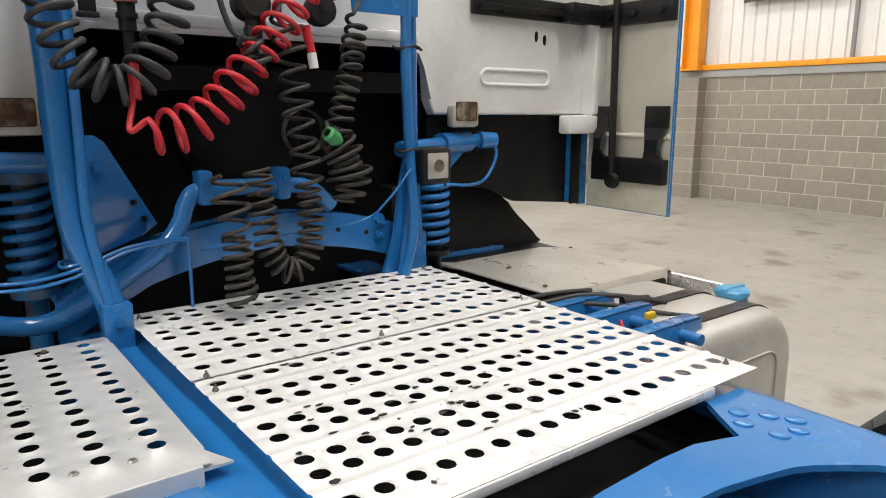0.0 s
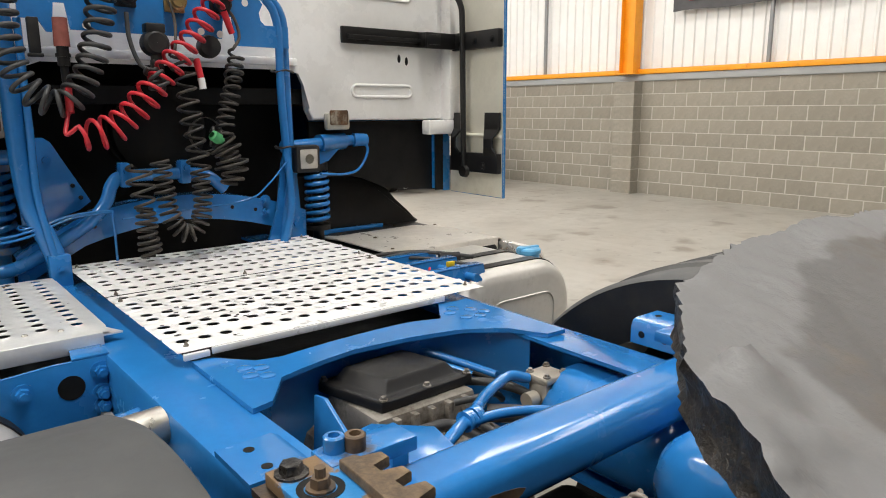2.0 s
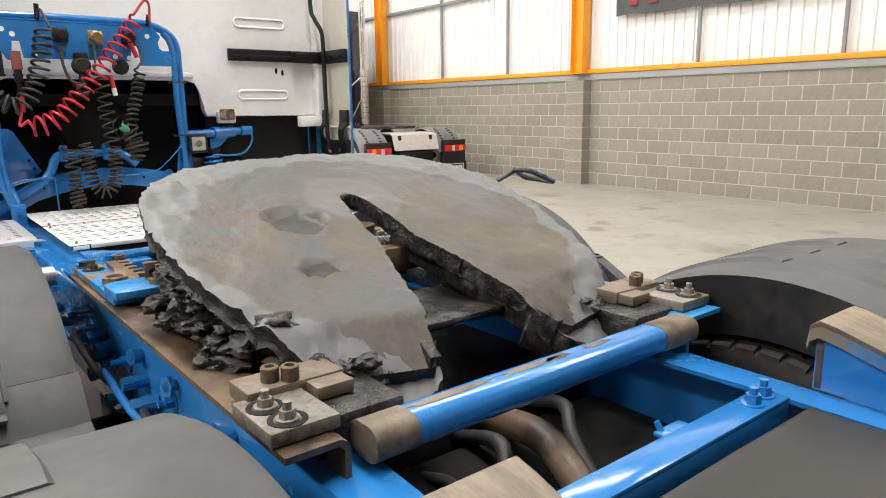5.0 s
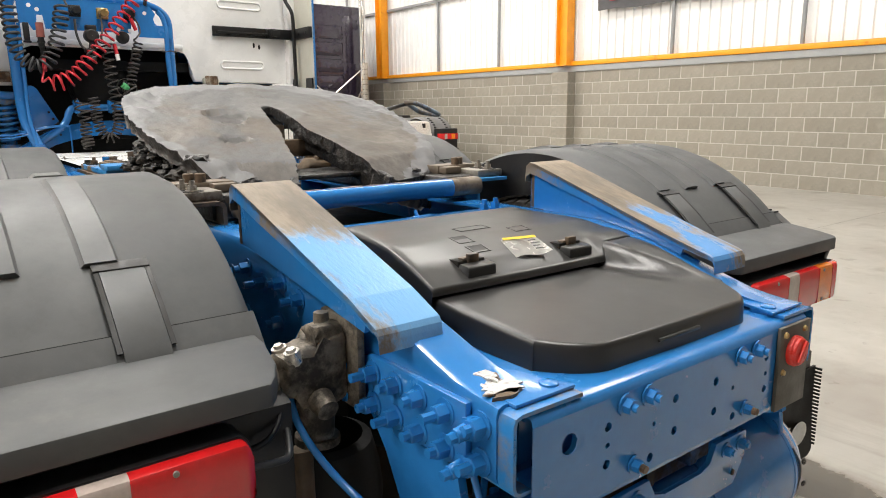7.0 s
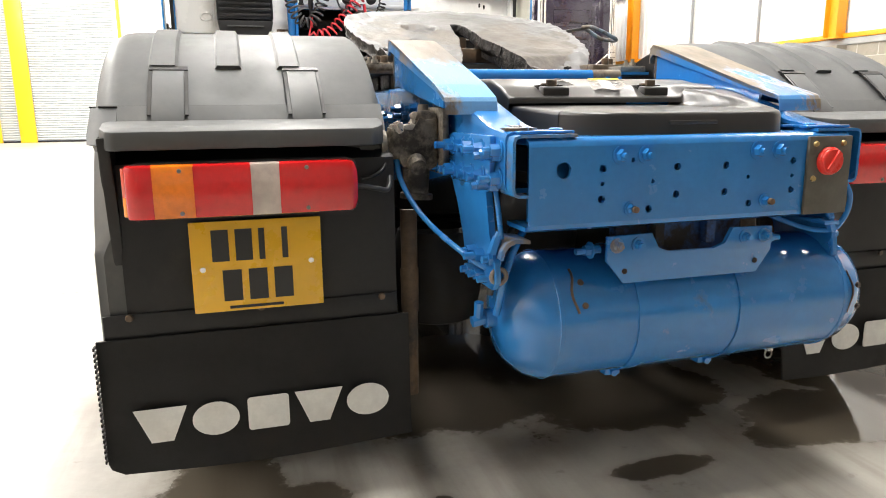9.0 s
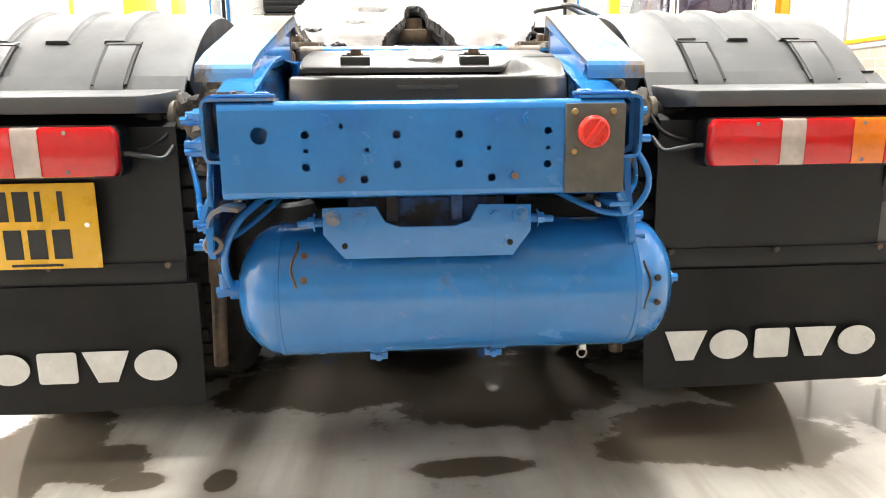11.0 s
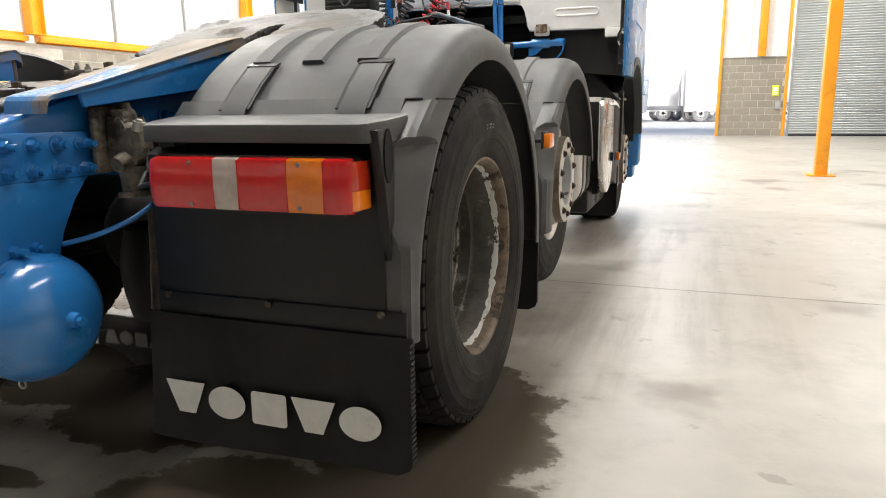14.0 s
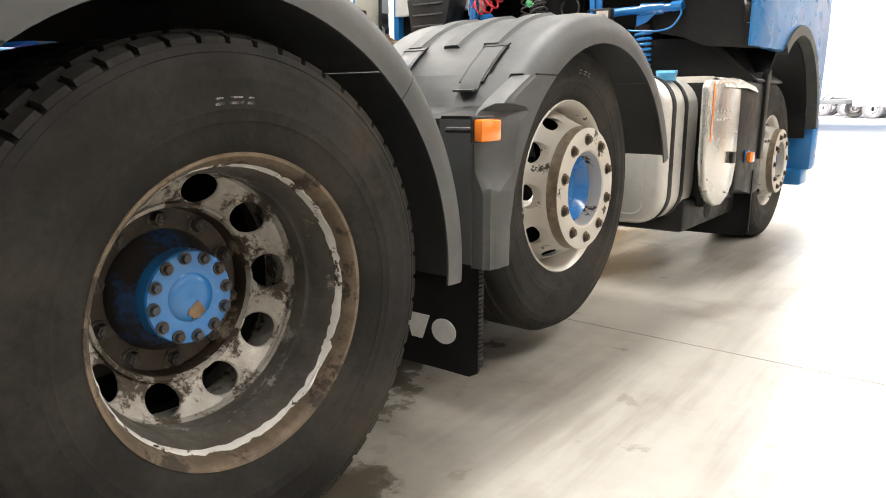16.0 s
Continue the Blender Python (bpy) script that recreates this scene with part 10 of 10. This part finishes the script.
DUAL_FAR = dual_rim([FAR_RIM] * 5)
far = base("tractor_unit", "dark purple three-axle tractor unit with chrome stacks beside the block wall", "lorry")
FAR_AT = pose(7.74, 11.62, 0, 0, 0, -1.2)


def fpart(name, bm, mat, label="", parent=None, angle=35):
    return part(name, bm, mat, parent or far, label, angle=angle)

far.matrix_basis = FAR_AT
for s in (-1, 1):
    bm = B()
    box(bm, s * 0.35, s * 0.43, 0.35, 6.9, 0.72, 0.98, 0.01)
    fpart("frame_rail", bm, BLACKSTEEL)
    for y, z, kind in ((0.98, 0.503, "dual"), (2.38, 0.505, "single"), (5.72, 0.505, "single")):
        m = pose(s * 1.19, y, z, 0, 0, 0 if s > 0 else 180)
        w = part("wheel", DUAL_FAR if kind == "dual" else SINGLE, None, far, "bright lorry wheel", at=m)
        part("tyre", TYRE_LUG if kind == "dual" else TYRE_RIB, None, w, "black lorry tyre")
        for k in range(10):
            a = math.tau * k / 10
            part("wheel_nut", NUT, None, w, at=((FACE if kind == "single" else -0.189), 0.147 * math.cos(a), 0.147 * math.sin(a)))
    for cy in (0.98, 2.38):
        bm = B()
        line = arc(cy, 0.48, 0.64, 2, 168 if cy < 1 else 150, 24)
        rows_ = [[bm.verts.new((s * x, cy + (y - cy) * (1 + lift / 0.64), 0.48 + (z - 0.48) * (1 + lift / 0.64))) for x, lift in ((0.60, -0.04), (0.64, 0.0), (1.20, 0.0), (1.245, -0.012), (1.270, -0.04), (1.277, -0.10))] for y, z in line]
        for a_, b_ in zip(rows_, rows_[1:]):
            for i in range(5):
                bm.faces.new((a_[i], a_[i + 1], b_[i + 1], b_[i]))
        bmesh.ops.recalc_face_normals(bm, faces=bm.faces)
        bmesh.ops.solidify(bm, geom=list(bm.faces), thickness=0.012)
        g = fpart("mudguard", bm, FAR_GUARD, "grey plastic mudguard")
        if cy > 1:
            continue
        for x in (0.78, 1.10):
            for k in range(6):
                a = radians(112 + 7.5 * k)
                bm = B()
                box(bm, s * (x - 0.028), s * (x + 0.028), -0.014, 0.014, -0.006, 0.008, 0.003)
                part("moulded_rib", bm, BLACKP, g, at=pose(0, cy + 0.646 * math.cos(a), 0.48 + 0.646 * math.sin(a), math.degrees(a) - 90))
    bm = B()
    box(bm, s * 0.66, s * 1.26, 0.26, 0.36, 0.40, 0.86, 0.02)
    back = fpart("back_panel", bm, BLACKP)
    bm = B()
    box(bm, s * 0.68, s * 1.24, 0.22, 0.262, 0.62, 0.75, 0.01)
    lm = fpart("rear_lamp", bm, RED_LENS, "red and amber rear lamp")
    bm = B()
    box(bm, s * 0.86, s * 0.93, 0.215, 0.222, 0.63, 0.74)
    part("pale_lens", bm, WHITE_LENS, lm)
    bm = B()
    box(bm, s * 1.05, s * 1.15, 0.215, 0.222, 0.63, 0.74)
    part("amber_lens", bm, AMBER_LENS, lm)
    bm = B()
    box(bm, s * 0.64, s * 1.27, 0.24, 0.25, 0.10, 0.41, 0.003)
    fl = fpart("mud_flap", bm, FLAP, "black mud flap with a framed white bar")
    bm = B()
    sweep(bm, [(s * x, 0.238, z) for x, z in rounded(0.72, 1.19, 0.20, 0.345, 0.02, 3)], 0.007, 6, closed=True)
    part("badge_frame", bm, WHITE_MARK, fl)
    for k in range(8):
        bm = B()
        x = 0.755 + 0.051 * k
        box(bm, s * x, s * (x + 0.038), 0.235, 0.24, 0.235, 0.31)
        part("badge_bar", bm, WHITE_MARK, fl)
    bm = B()
    box(bm, s * 0.75, s * 1.15, 0.235, 0.24, 0.13, 0.155)
    part("small_print_bar", bm, WHITE_MARK, fl)
    # exhaust stacks
    bm = B()
    cyl(bm, (s * 1.04, 4.05, 1.15), (s * 1.04, 4.05, 2.5), 0.105, seg=24)
    st = fpart("exhaust_pipe", bm, PERF, "tall bright exhaust pipe behind a perforated shield")
    bm = B()
    cyl(bm, (s * 1.04, 4.05, 2.5), (s * 1.04, 4.05, 4.4), 0.068, seg=20)
    part("upper_pipe", bm, CHROME, st)
    for k in range(9):
        for j in range(7):
            if s > 0 and j > 4:
                continue
            # dark discs for the shade in the shield's perforations
            bm = B()
            a = radians(200 + 22 * j)
            cyl(bm, (s * 1.04 + 0.104 * math.cos(a), 4.05 + 0.104 * math.sin(a), 1.30 + 0.13 * k), (s * 1.04 + 0.107 * math.cos(a), 4.05 + 0.107 * math.sin(a), 1.30 + 0.13 * k), 0.012, seg=6)
            part("shield_hole", bm, DARK, st)
    bm = B()
    sweep(bm, smooth_path([(s * 1.04, 4.05, 1.2), (s * 1.04, 4.05, 1.06), (s * 0.98, 4.1, 0.98), (s * 0.8, 4.2, 0.95)], 6), 0.075, 14)
    part("stack_elbow", bm, CHROME, st)
    bm = B()
    cyl(bm, (s * 0.93, 4.0, 1.15), (s * 0.93, 4.0, 4.2), 0.03, seg=12)
    part("guide_tube", bm, CHROME, st)
    bm = B()
    cyl(bm, (s * 0.90, 4.02, 2.3), (-s * 0.35, 4.02, 1.32), 0.025, seg=10)
    fpart("brace", bm, CHROME, "bright brace tube")
    bm = B()
    cyl(bm, (s * 0.90, 4.02, 1.75), (s * 0.55, 4.02, 1.15), 0.022, seg=10)
    fpart("brace", bm, CHROME, "bright brace tube")
    # cab sides
    bm = B()
    poly = [(4.3, 1.10), (5.05, 1.10)] + arc(5.72, 0.55, 0.66, 140, 30, 8) + [(6.45, 0.55), (7.15, 0.50), (7.2, 1.5), (7.0, 3.0), (6.4, 3.75), (4.3, 3.95)]
    prism(bm, poly, "x", s * 1.20, s * 1.25, 0.01)
    sd = fpart("cab_side", bm, PURPLE, "dark purple cab side")
    bm = B()
    poly = [(4.45, 0.95), (5.05, 1.05)] + arc(5.72, 0.55, 0.68, 140, 30, 8) + [(6.5, 0.45), (7.2, 0.42), (7.2, 1.25), (5.9, 1.32), (4.45, 1.15)]
    prism(bm, poly, "x", s * 1.252, s * 1.262, 0.003)
    part("lower_panel", bm, LIGHT_PAINT, sd, "pale lower cab panel")
    bm = B()
    prism(bm, rounded(5.75, 6.75, 2.0, 2.75, 0.08, 3), "x", s * 1.251, s * 1.256)
    part("door_glass", bm, material("pale reflecting glass", (0.45, 0.50, 0.50), 0.05, var=0.1, bump=0.0, coat=1.0), sd, "cab door glass")
    bm = B()
    prism(bm, [(4.9, 1.78), (6.9, 1.62), (6.9, 1.78), (4.9, 1.98)], "x", s * 1.2512, s * 1.255)
    part("red_stripe", bm, SIGN_R, sd, "red stripe")
    bm = B()
    box(bm, s * 1.27, s * 1.48, 6.85, 6.98, 1.95, 2.75, 0.03)
    box(bm, s * 1.20, s * 1.30, 6.9, 6.94, 2.2, 2.25)
    part("mirror", bm, BLACKP, sd, "tall dark door mirror")
    bm = B()
    box(bm, s * 0.62, s * 1.22, 3.12, 4.3, 0.36, 1.0, 0.06)
    tk = fpart("fuel_tank", bm, TANK, "pale aluminium side tank")
    for y in (3.4, 3.7, 4.0):
        bm = B()
        box(bm, s * 0.61, s * 1.232, y - 0.03, y + 0.03, 0.35, 1.01, 0.02)
        part("tank_strap", bm, BLACKP, tk)
bm = B()
box(bm, -1.20, 1.20, 4.3, 4.36, 1.10, 3.9, 0.03)
fc = fpart("cab_rear", bm, PURPLE, "dark purple cab rear wall with pressed panels")
for k in range(5):
    for x0, x1 in ((-0.55, 0.55),):
        bm = B()
        z = 1.42 + 0.42 * k
        box(bm, x0, x1, 4.285, 4.302, z, z + 0.33, 0.02)
        part("pressed_panel", bm, PURPLE, fc)
bm = B()
box(bm, -1.20, 1.20, 4.36, 7.1, 3.85, 3.95, 0.03)
fpart("cab_roof", bm, PURPLE)
bm = B()
box(bm, -1.2, 1.2, 7.05, 7.12, 0.5, 3.2, 0.03)
fpart("cab_front", bm, PURPLE)
bm = B()
box(bm, -0.35, 0.45, 3.85, 4.05, 1.05, 1.32, 0.02)
fpart("coupling_box", bm, LIGHT_PAINT, "pale coupling box")
bm = B()
box(bm, -0.5, 0.8, 3.2, 4.2, 0.98, 1.05, 0.01)
fpart("catwalk", bm, TREAD)
for k in range(3):
    bm = B()
    sweep(bm, coil_path([(-0.15 + 0.18 * k, 3.9, 1.40), (-0.1 + 0.2 * k, 3.6, 1.22), (0.1 + 0.2 * k, 3.5, 1.1)], 0.045, 8, 10), 0.012, 6)
    fpart("air_hose", bm, HOSE, "black coiled hose", angle=70)
bm = B()
prism(bm, [(-0.5, 1.1), (-0.45, 1.0), (-0.1, 0.95), (-0.06, 1.35), (0.06, 1.35), (0.1, 0.95), (0.45, 1.0), (0.5, 1.1), (0.48, 1.75), (0.3, 1.95), (-0.3, 1.95), (-0.48, 1.75)], "z", 1.10, 1.16, 0.01)
fpart("fifth_wheel", bm, SLUDGE, "dark greasy fifth wheel")
bm = B()
strip(bm, [(0.95, 1.02), (0.48, 1.01), (0.40, 0.99), (0.30, 0.68)], 0.015, -0.56, 0.56)
for k in range(12):
    for j in range(3):
        box(bm, -0.50 + 0.088 * k, -0.46 + 0.088 * k, 0.300 + 0.028 * j, 0.330 + 0.028 * j, 0.74 + 0.085 * j, 0.748 + 0.085 * j)
fpart("tail_cover", bm, TREAD, "bright chequer plate tail cover")
bm = B()
box(bm, -0.42, 0.42, 0.30, 0.50, 0.40, 0.66, 0.03)
fpart("tail_tank", bm, DARK, "dark tank under the tail")
bm = B()
box(bm, -1.24, -0.66, 0.205, 0.212, 0.42, 0.55, 0.003)
np2 = fpart("number_plate", bm, PLATE_Y, "yellow number plate with black bars")
for k in range(6):
    bm = B()
    x = -1.17 + 0.075 * k
    box(bm, x, x + 0.05, 0.202, 0.205, 0.45, 0.52)
    part("character_bar", bm, PLATE_K, np2)
bm = B()
cyl(bm, (-0.95, 0.98, 0.503), (0.95, 0.98, 0.503), 0.07, seg=14)
fpart("drive_axle", bm, DARK)
bm = B()
box(bm, -0.6, 0.6, 4.2, 6.9, 0.45, 1.1, 0.05)
fpart("engine", bm, DARK)

# ---- small things about the hall ----
for x in (-2.93, -2.60):
    ext = base("fire_extinguisher", "red fire extinguisher on the block pier", "fire extinguisher", (x, YF - 0.10, 0.32), group="fire extinguishers")
    bm = B()
    lathe(bm, [(0.0, 0.0005), (0.0, 0.075), (0.02, 0.082), (0.42, 0.082), (0.47, 0.07), (0.50, 0.03), (0.53, 0.03), (0.53, 0.0005)], 24, "z")
    part("cylinder", bm, SIGN_R, ext, "red cylinder")
    bm = B()
    box(bm, -0.015, 0.015, -0.08, 0.03, 0.54, 0.60, 0.006)
    part("valve_handle", bm, BLACKP, ext, "black valve and handle")
    bm = B()
    sweep(bm, smooth_path([(0.0, -0.06, 0.55), (0.07, -0.09, 0.50), (0.09, -0.08, 0.3), (0.06, -0.085, 0.15)], 6), 0.012, 8)
    part("hose", bm, BLACKP, ext)
    bm = B()
    box(bm, -0.05, 0.05, -0.086, -0.080, 0.2, 0.34)
    part("label", bm, SIGN_W, ext)


def notice(name, x, y, z, w, h, axis, mats, label):
    """A flat sign board with plain printed bars."""
    ob = base(name, label, "sign", (x, y, z))
    bm = B()
    if axis == "y":
        box(bm, -w / 2, w / 2, -0.006, 0, -h / 2, h / 2, 0.002)
    else:
        box(bm, 0, 0.006, -w / 2, w / 2, -h / 2, h / 2, 0.002)
    part("board", bm, mats[0], ob)
    bm = B()
    for a, b, c, d in ((-0.36, 0.36, -0.05, 0.30), (-0.36, 0.36, -0.22, -0.14), (-0.36, 0.2, -0.36, -0.29)):
        if axis == "y":
            box(bm, a * w, b * w, -0.009, -0.0065, c * h, d * h)
        else:
            box(bm, 0.0065, 0.009, a * w, b * w, c * h, d * h)
    part("print_bars", bm, mats[1], ob)

notice("safety_sign", -2.34, YF - 0.02, 1.50, 0.22, 0.30, "y", (SIGN_Y, SIGN_W), "yellow-green safety sign on the block pier")
notice("safety_sign", 4.02, YF - 0.02, 1.40, 0.20, 0.34, "y", (SIGN_Y, SIGN_W), "yellow-green safety sign on the door pier")
notice("fire_notice", XL + 0.004, 19.2, 1.90, 0.52, 0.46, "x", (SIGN_W, SIGN_R), "white and red fire notice on the block wall")
bm = B()
box(bm, -0.08, 0.08, -0.06, 0, -0.12, 0.12, 0.01)
sw = solo("switch_box", bm, GREY_TRIM, "small grey switch box on the pier", "switch")
sw.location = (4.12, YF - 0.004, 0.95)
for k in range(3):
    bm = B()
    box(bm, 0, 0.018, 0, 1.1 + 0.12 * k, 0, 0.85 - 0.06 * k, 0.002)
    b = solo("plywood_sheet", bm, WOOD, "pale plywood sheet leaning on the wall", "board", group="leaning boards")
    b.matrix_basis = pose(XL + 0.42 - 0.05 * k, 17.2 + 0.25 * k, 0.0, 0, -17 - 1.5 * k, 0)
mach = base("floor_machine", "small orange floor machine by the wall", "machine", (-9.55, 18.7, 0))
bm = B()
box(bm, -0.3, 0.3, -0.25, 0.25, 0.12, 0.62, 0.06)
part("body", bm, ORANGE, mach)
bm = B()
sweep(bm, smooth_path([(-0.2, 0.2, 0.6), (-0.25, 0.35, 0.95), (0.25, 0.35, 0.95), (0.2, 0.2, 0.6)], 5), 0.02, 8)
part("handle", bm, BLACKSTEEL, mach)
for x, y in ((-0.25, -0.2), (0.25, -0.2), (-0.25, 0.2), (0.25, 0.2)):
    bm = B()
    cyl(bm, (x - 0.03, y, 0.09), (x + 0.03, y, 0.09), 0.09, seg=18)
    part("castor", bm, BLACKP, mach)

# ---- outside, beyond the open door ----
PALE = material("pale sunlit paint", (0.70, 0.71, 0.72), 0.5, var=0.1, scale=0.5, bump=0.02)
LORRY_PALE = material("pale lorry paint", (0.47, 0.48, 0.495), 0.5, var=0.15, scale=0.8, bump=0.02)
PALE_D = material("grey lorry running gear", (0.13, 0.135, 0.145), 0.6, var=0.2, scale=1, bump=0.05)
bm = B()
box(bm, -45, 30, 92, 120, -0.02, 13, 0.1)
shed = solo("warehouse", bm, PALE, "pale warehouse across the yard", "building", "structure")
for k in range(7):
    bm = B()
    box(bm, -22 + 5.5 * k, -20 + 5.5 * k, 91.9, 91.995, 6.0, 7.6)
    part("window", bm, material("far window glass", (0.25, 0.32, 0.40), 0.1, var=0.05, bump=0.0) if k == 0 else bpy.data.materials["far window glass"], shed)
# tyres and wheels lightened in colour, in place of outdoor glare
GLARE_RUBBER = material("rubber greyed to stand in for glare", (0.16, 0.16, 0.165), 0.8, var=0.15, scale=3, bump=0.1)
PALE_TYRE, PALE_WHEEL = TYRE_RIB.copy(), SINGLE.copy()
PALE_TYRE.materials[0] = GLARE_RUBBER
PALE_WHEEL.materials[0] = PALE_WHEEL.materials[1] = LORRY_PALE
for k, (x, y, turn) in enumerate(((-6.0, 45.0, 84), (-1.8, 46.5, 96), (3.2, 47.5, 88), (8.4, 46.0, 92), (-4.0, 51.0, 86), (0.8, 52.0, 94))):
    lorry = base("parked_lorry", "pale parked tractor unit in the bright yard", "lorry", group="lorries in the yard")
    lorry.matrix_basis = pose(x, y, -0.01, 0, 0, turn)
    bm = B()
    box(bm, -0.45, 0.45, -3.0, 2.6, 0.75, 1.0, 0.03)
    part("chassis", bm, PALE_D, lorry)
    bm = B()
    box(bm, -1.2, 1.2, -4.6, -2.6, 0.6, 3.3 if k % 2 else 2.9, 0.12)
    part("cab", bm, LORRY_PALE, lorry)
    bm = B()
    box(bm, -1.1, 1.1, -4.63, -4.58, 1.7, 2.6, 0.05)
    part("windscreen", bm, bpy.data.materials["far window glass"], lorry)
    for s in (-1, 1):
        for yy in (-3.6, 0.6, 1.9):
            w = part("wheel", PALE_WHEEL, None, lorry, "pale steel wheel", at=pose(s * 1.16, yy, 0.505, 0, 0, 0 if s > 0 else 180))
            part("tyre", PALE_TYRE, None, w, "tyre greyed for glare")
        bm = B()
        strip(bm, arc(1.25, 0.5, 0.9, 20, 160, 10), 0.03, s * 0.7, s * 1.22)
        part("mudguard", bm, LORRY_PALE, lorry)
        bm = B()
        cyl(bm, (s * 1.0, -2.45, 1.0), (s * 1.0, -2.45, 3.2), 0.08, seg=10)
        part("chimney_pipe", bm, LORRY_PALE, lorry)
    bm = B()
    prism(bm, [(-0.5, 0.7), (0.5, 0.7), (0.45, 1.7), (-0.45, 1.7)], "z", 1.05, 1.15, 0.02)
    part("fifth_wheel", bm, PALE_D, lorry)

# ---- blocks of the walls, laid in running bond ----
def block_mesh(w, h=0.2125, d=0.02):
    bm = B()
    b = 0.0012
    f = [(-w / 2, -h / 2), (w / 2, -h / 2), (w / 2, h / 2), (-w / 2, h / 2)]
    back = [bm.verts.new((0.0, y, z)) for y, z in f]
    mid = [bm.verts.new((-d + b, y, z)) for y, z in f]
    front = [bm.verts.new((-d, y - math.copysign(b, y), z - math.copysign(b, z))) for y, z in f]
    for p, q in ((back, mid), (mid, front)):
        for i in range(4):
            bm.faces.new((p[i], p[(i + 1) % 4], q[(i + 1) % 4], q[i]))
    bm.faces.new(front)
    return link_up(bm, "block", BLOCKS, 20)


# each block takes its own shade
BLOCKS = BLOCK_MAT.copy()
BLOCKS.name = "grey concrete blocks, each its own shade"
_nd, _lk = BLOCKS.node_tree.nodes, BLOCKS.node_tree.links
_b = _nd["Principled BSDF"]
_src = _b.inputs["Base Color"].links[0].from_socket
_inf, _mr, _mx = _nd.new("ShaderNodeObjectInfo"), _nd.new("ShaderNodeMapRange"), _nd.new("ShaderNodeHueSaturation")
_mr.inputs[3].default_value, _mr.inputs[4].default_value = 0.91, 1.09
_lk.new(_inf.outputs["Random"], _mr.inputs[0])
_lk.new(_mr.outputs[0], _mx.inputs["Value"])
_lk.new(_src, _mx.inputs["Color"])
_lk.new(_mx.outputs[0], _b.inputs["Base Color"])
FULL, HALF, PIER = block_mesh(0.4335), block_mesh(0.209), block_mesh(0.435, 0.2125, 0.24)
rgb = random.Random(6)
rest = B()


def lay(parent, mesh, m):
    ob = new("block", mesh)
    ob.parent = parent
    ob.matrix_basis = m
    return ob


def lay_rest(w, m, h=0.2125, d=0.02):
    box(rest, -d, 0, -w / 2, w / 2, -h / 2, h / 2, 0, m)


count = 0
for c in range(9):
    z = 0.1125 + 0.225 * c
    y = YB + (0.225 if c % 2 else 0.0)
    while y < YF - 0.2:
        at = Matrix.Translation((XW + 0.0228 + rgb.uniform(-0.0006, 0.0006), y + 0.225, z))
        if 3.4 < y < 17.2 and count < 300:
            lay(wall_east, FULL, at)
            count += 1
        else:
            lay_rest(0.4335, at)
        y += 0.45
tagged(part("blockwork", rest, BLOCK_MAT, wall_east, "farther concrete blocks of the same wall"), kind="stuff")
# piers under the columns
for yc in COLS[:-1]:
    bm = B()
    box(bm, XW - 0.2285, XW - 0.003, yc - 0.2105, yc + 0.2105, 0, 2.02)
    part("pier_core", bm, MORTAR, wall_east, "mortar of a projecting pier")
    for c in range(9):
        lay(wall_east, PIER, Matrix.Translation((XW + 0.0085 + rgb.uniform(-0.001, 0.001), yc, 0.1125 + 0.225 * c)))
# front wall piers
for a, b in PIERS[:2]:
    for c in range(11):
        z = 0.11 + 0.22 * c
        x = a + 0.09 + (0.0 if c % 2 else -0.225)
        while x < b - 0.1:
            l, r = max(x, a + 0.09), min(x + 0.44, b - 0.09)
            if r - l > 0.1:
                mesh = FULL if r - l > 0.43 else HALF
                o = lay(wall_north, mesh, Matrix.Translation(((l + r) / 2, YF + 0.0415, z)) @ pose(0, 0, 0, 0, 0, 90) @ Matrix.Diagonal((1, (r - l) / (0.44 if mesh is FULL else 0.215), 0.98, 1)))
            x += 0.45
rest = B()
for c in range(10):
    z = 0.1125 + 0.225 * c
    y = 10.0 + (0.225 if c % 2 else 0.0)
    while y < YF - 0.3:
        lay_rest(0.435, Matrix.Translation((XL - 0.0215, y + 0.225, z)) @ pose(0, 0, 0, 0, 0, 180))
        y += 0.45
tagged(part("blockwork", rest, BLOCK_MAT, wall_west, "grey concrete blocks"), kind="stuff")
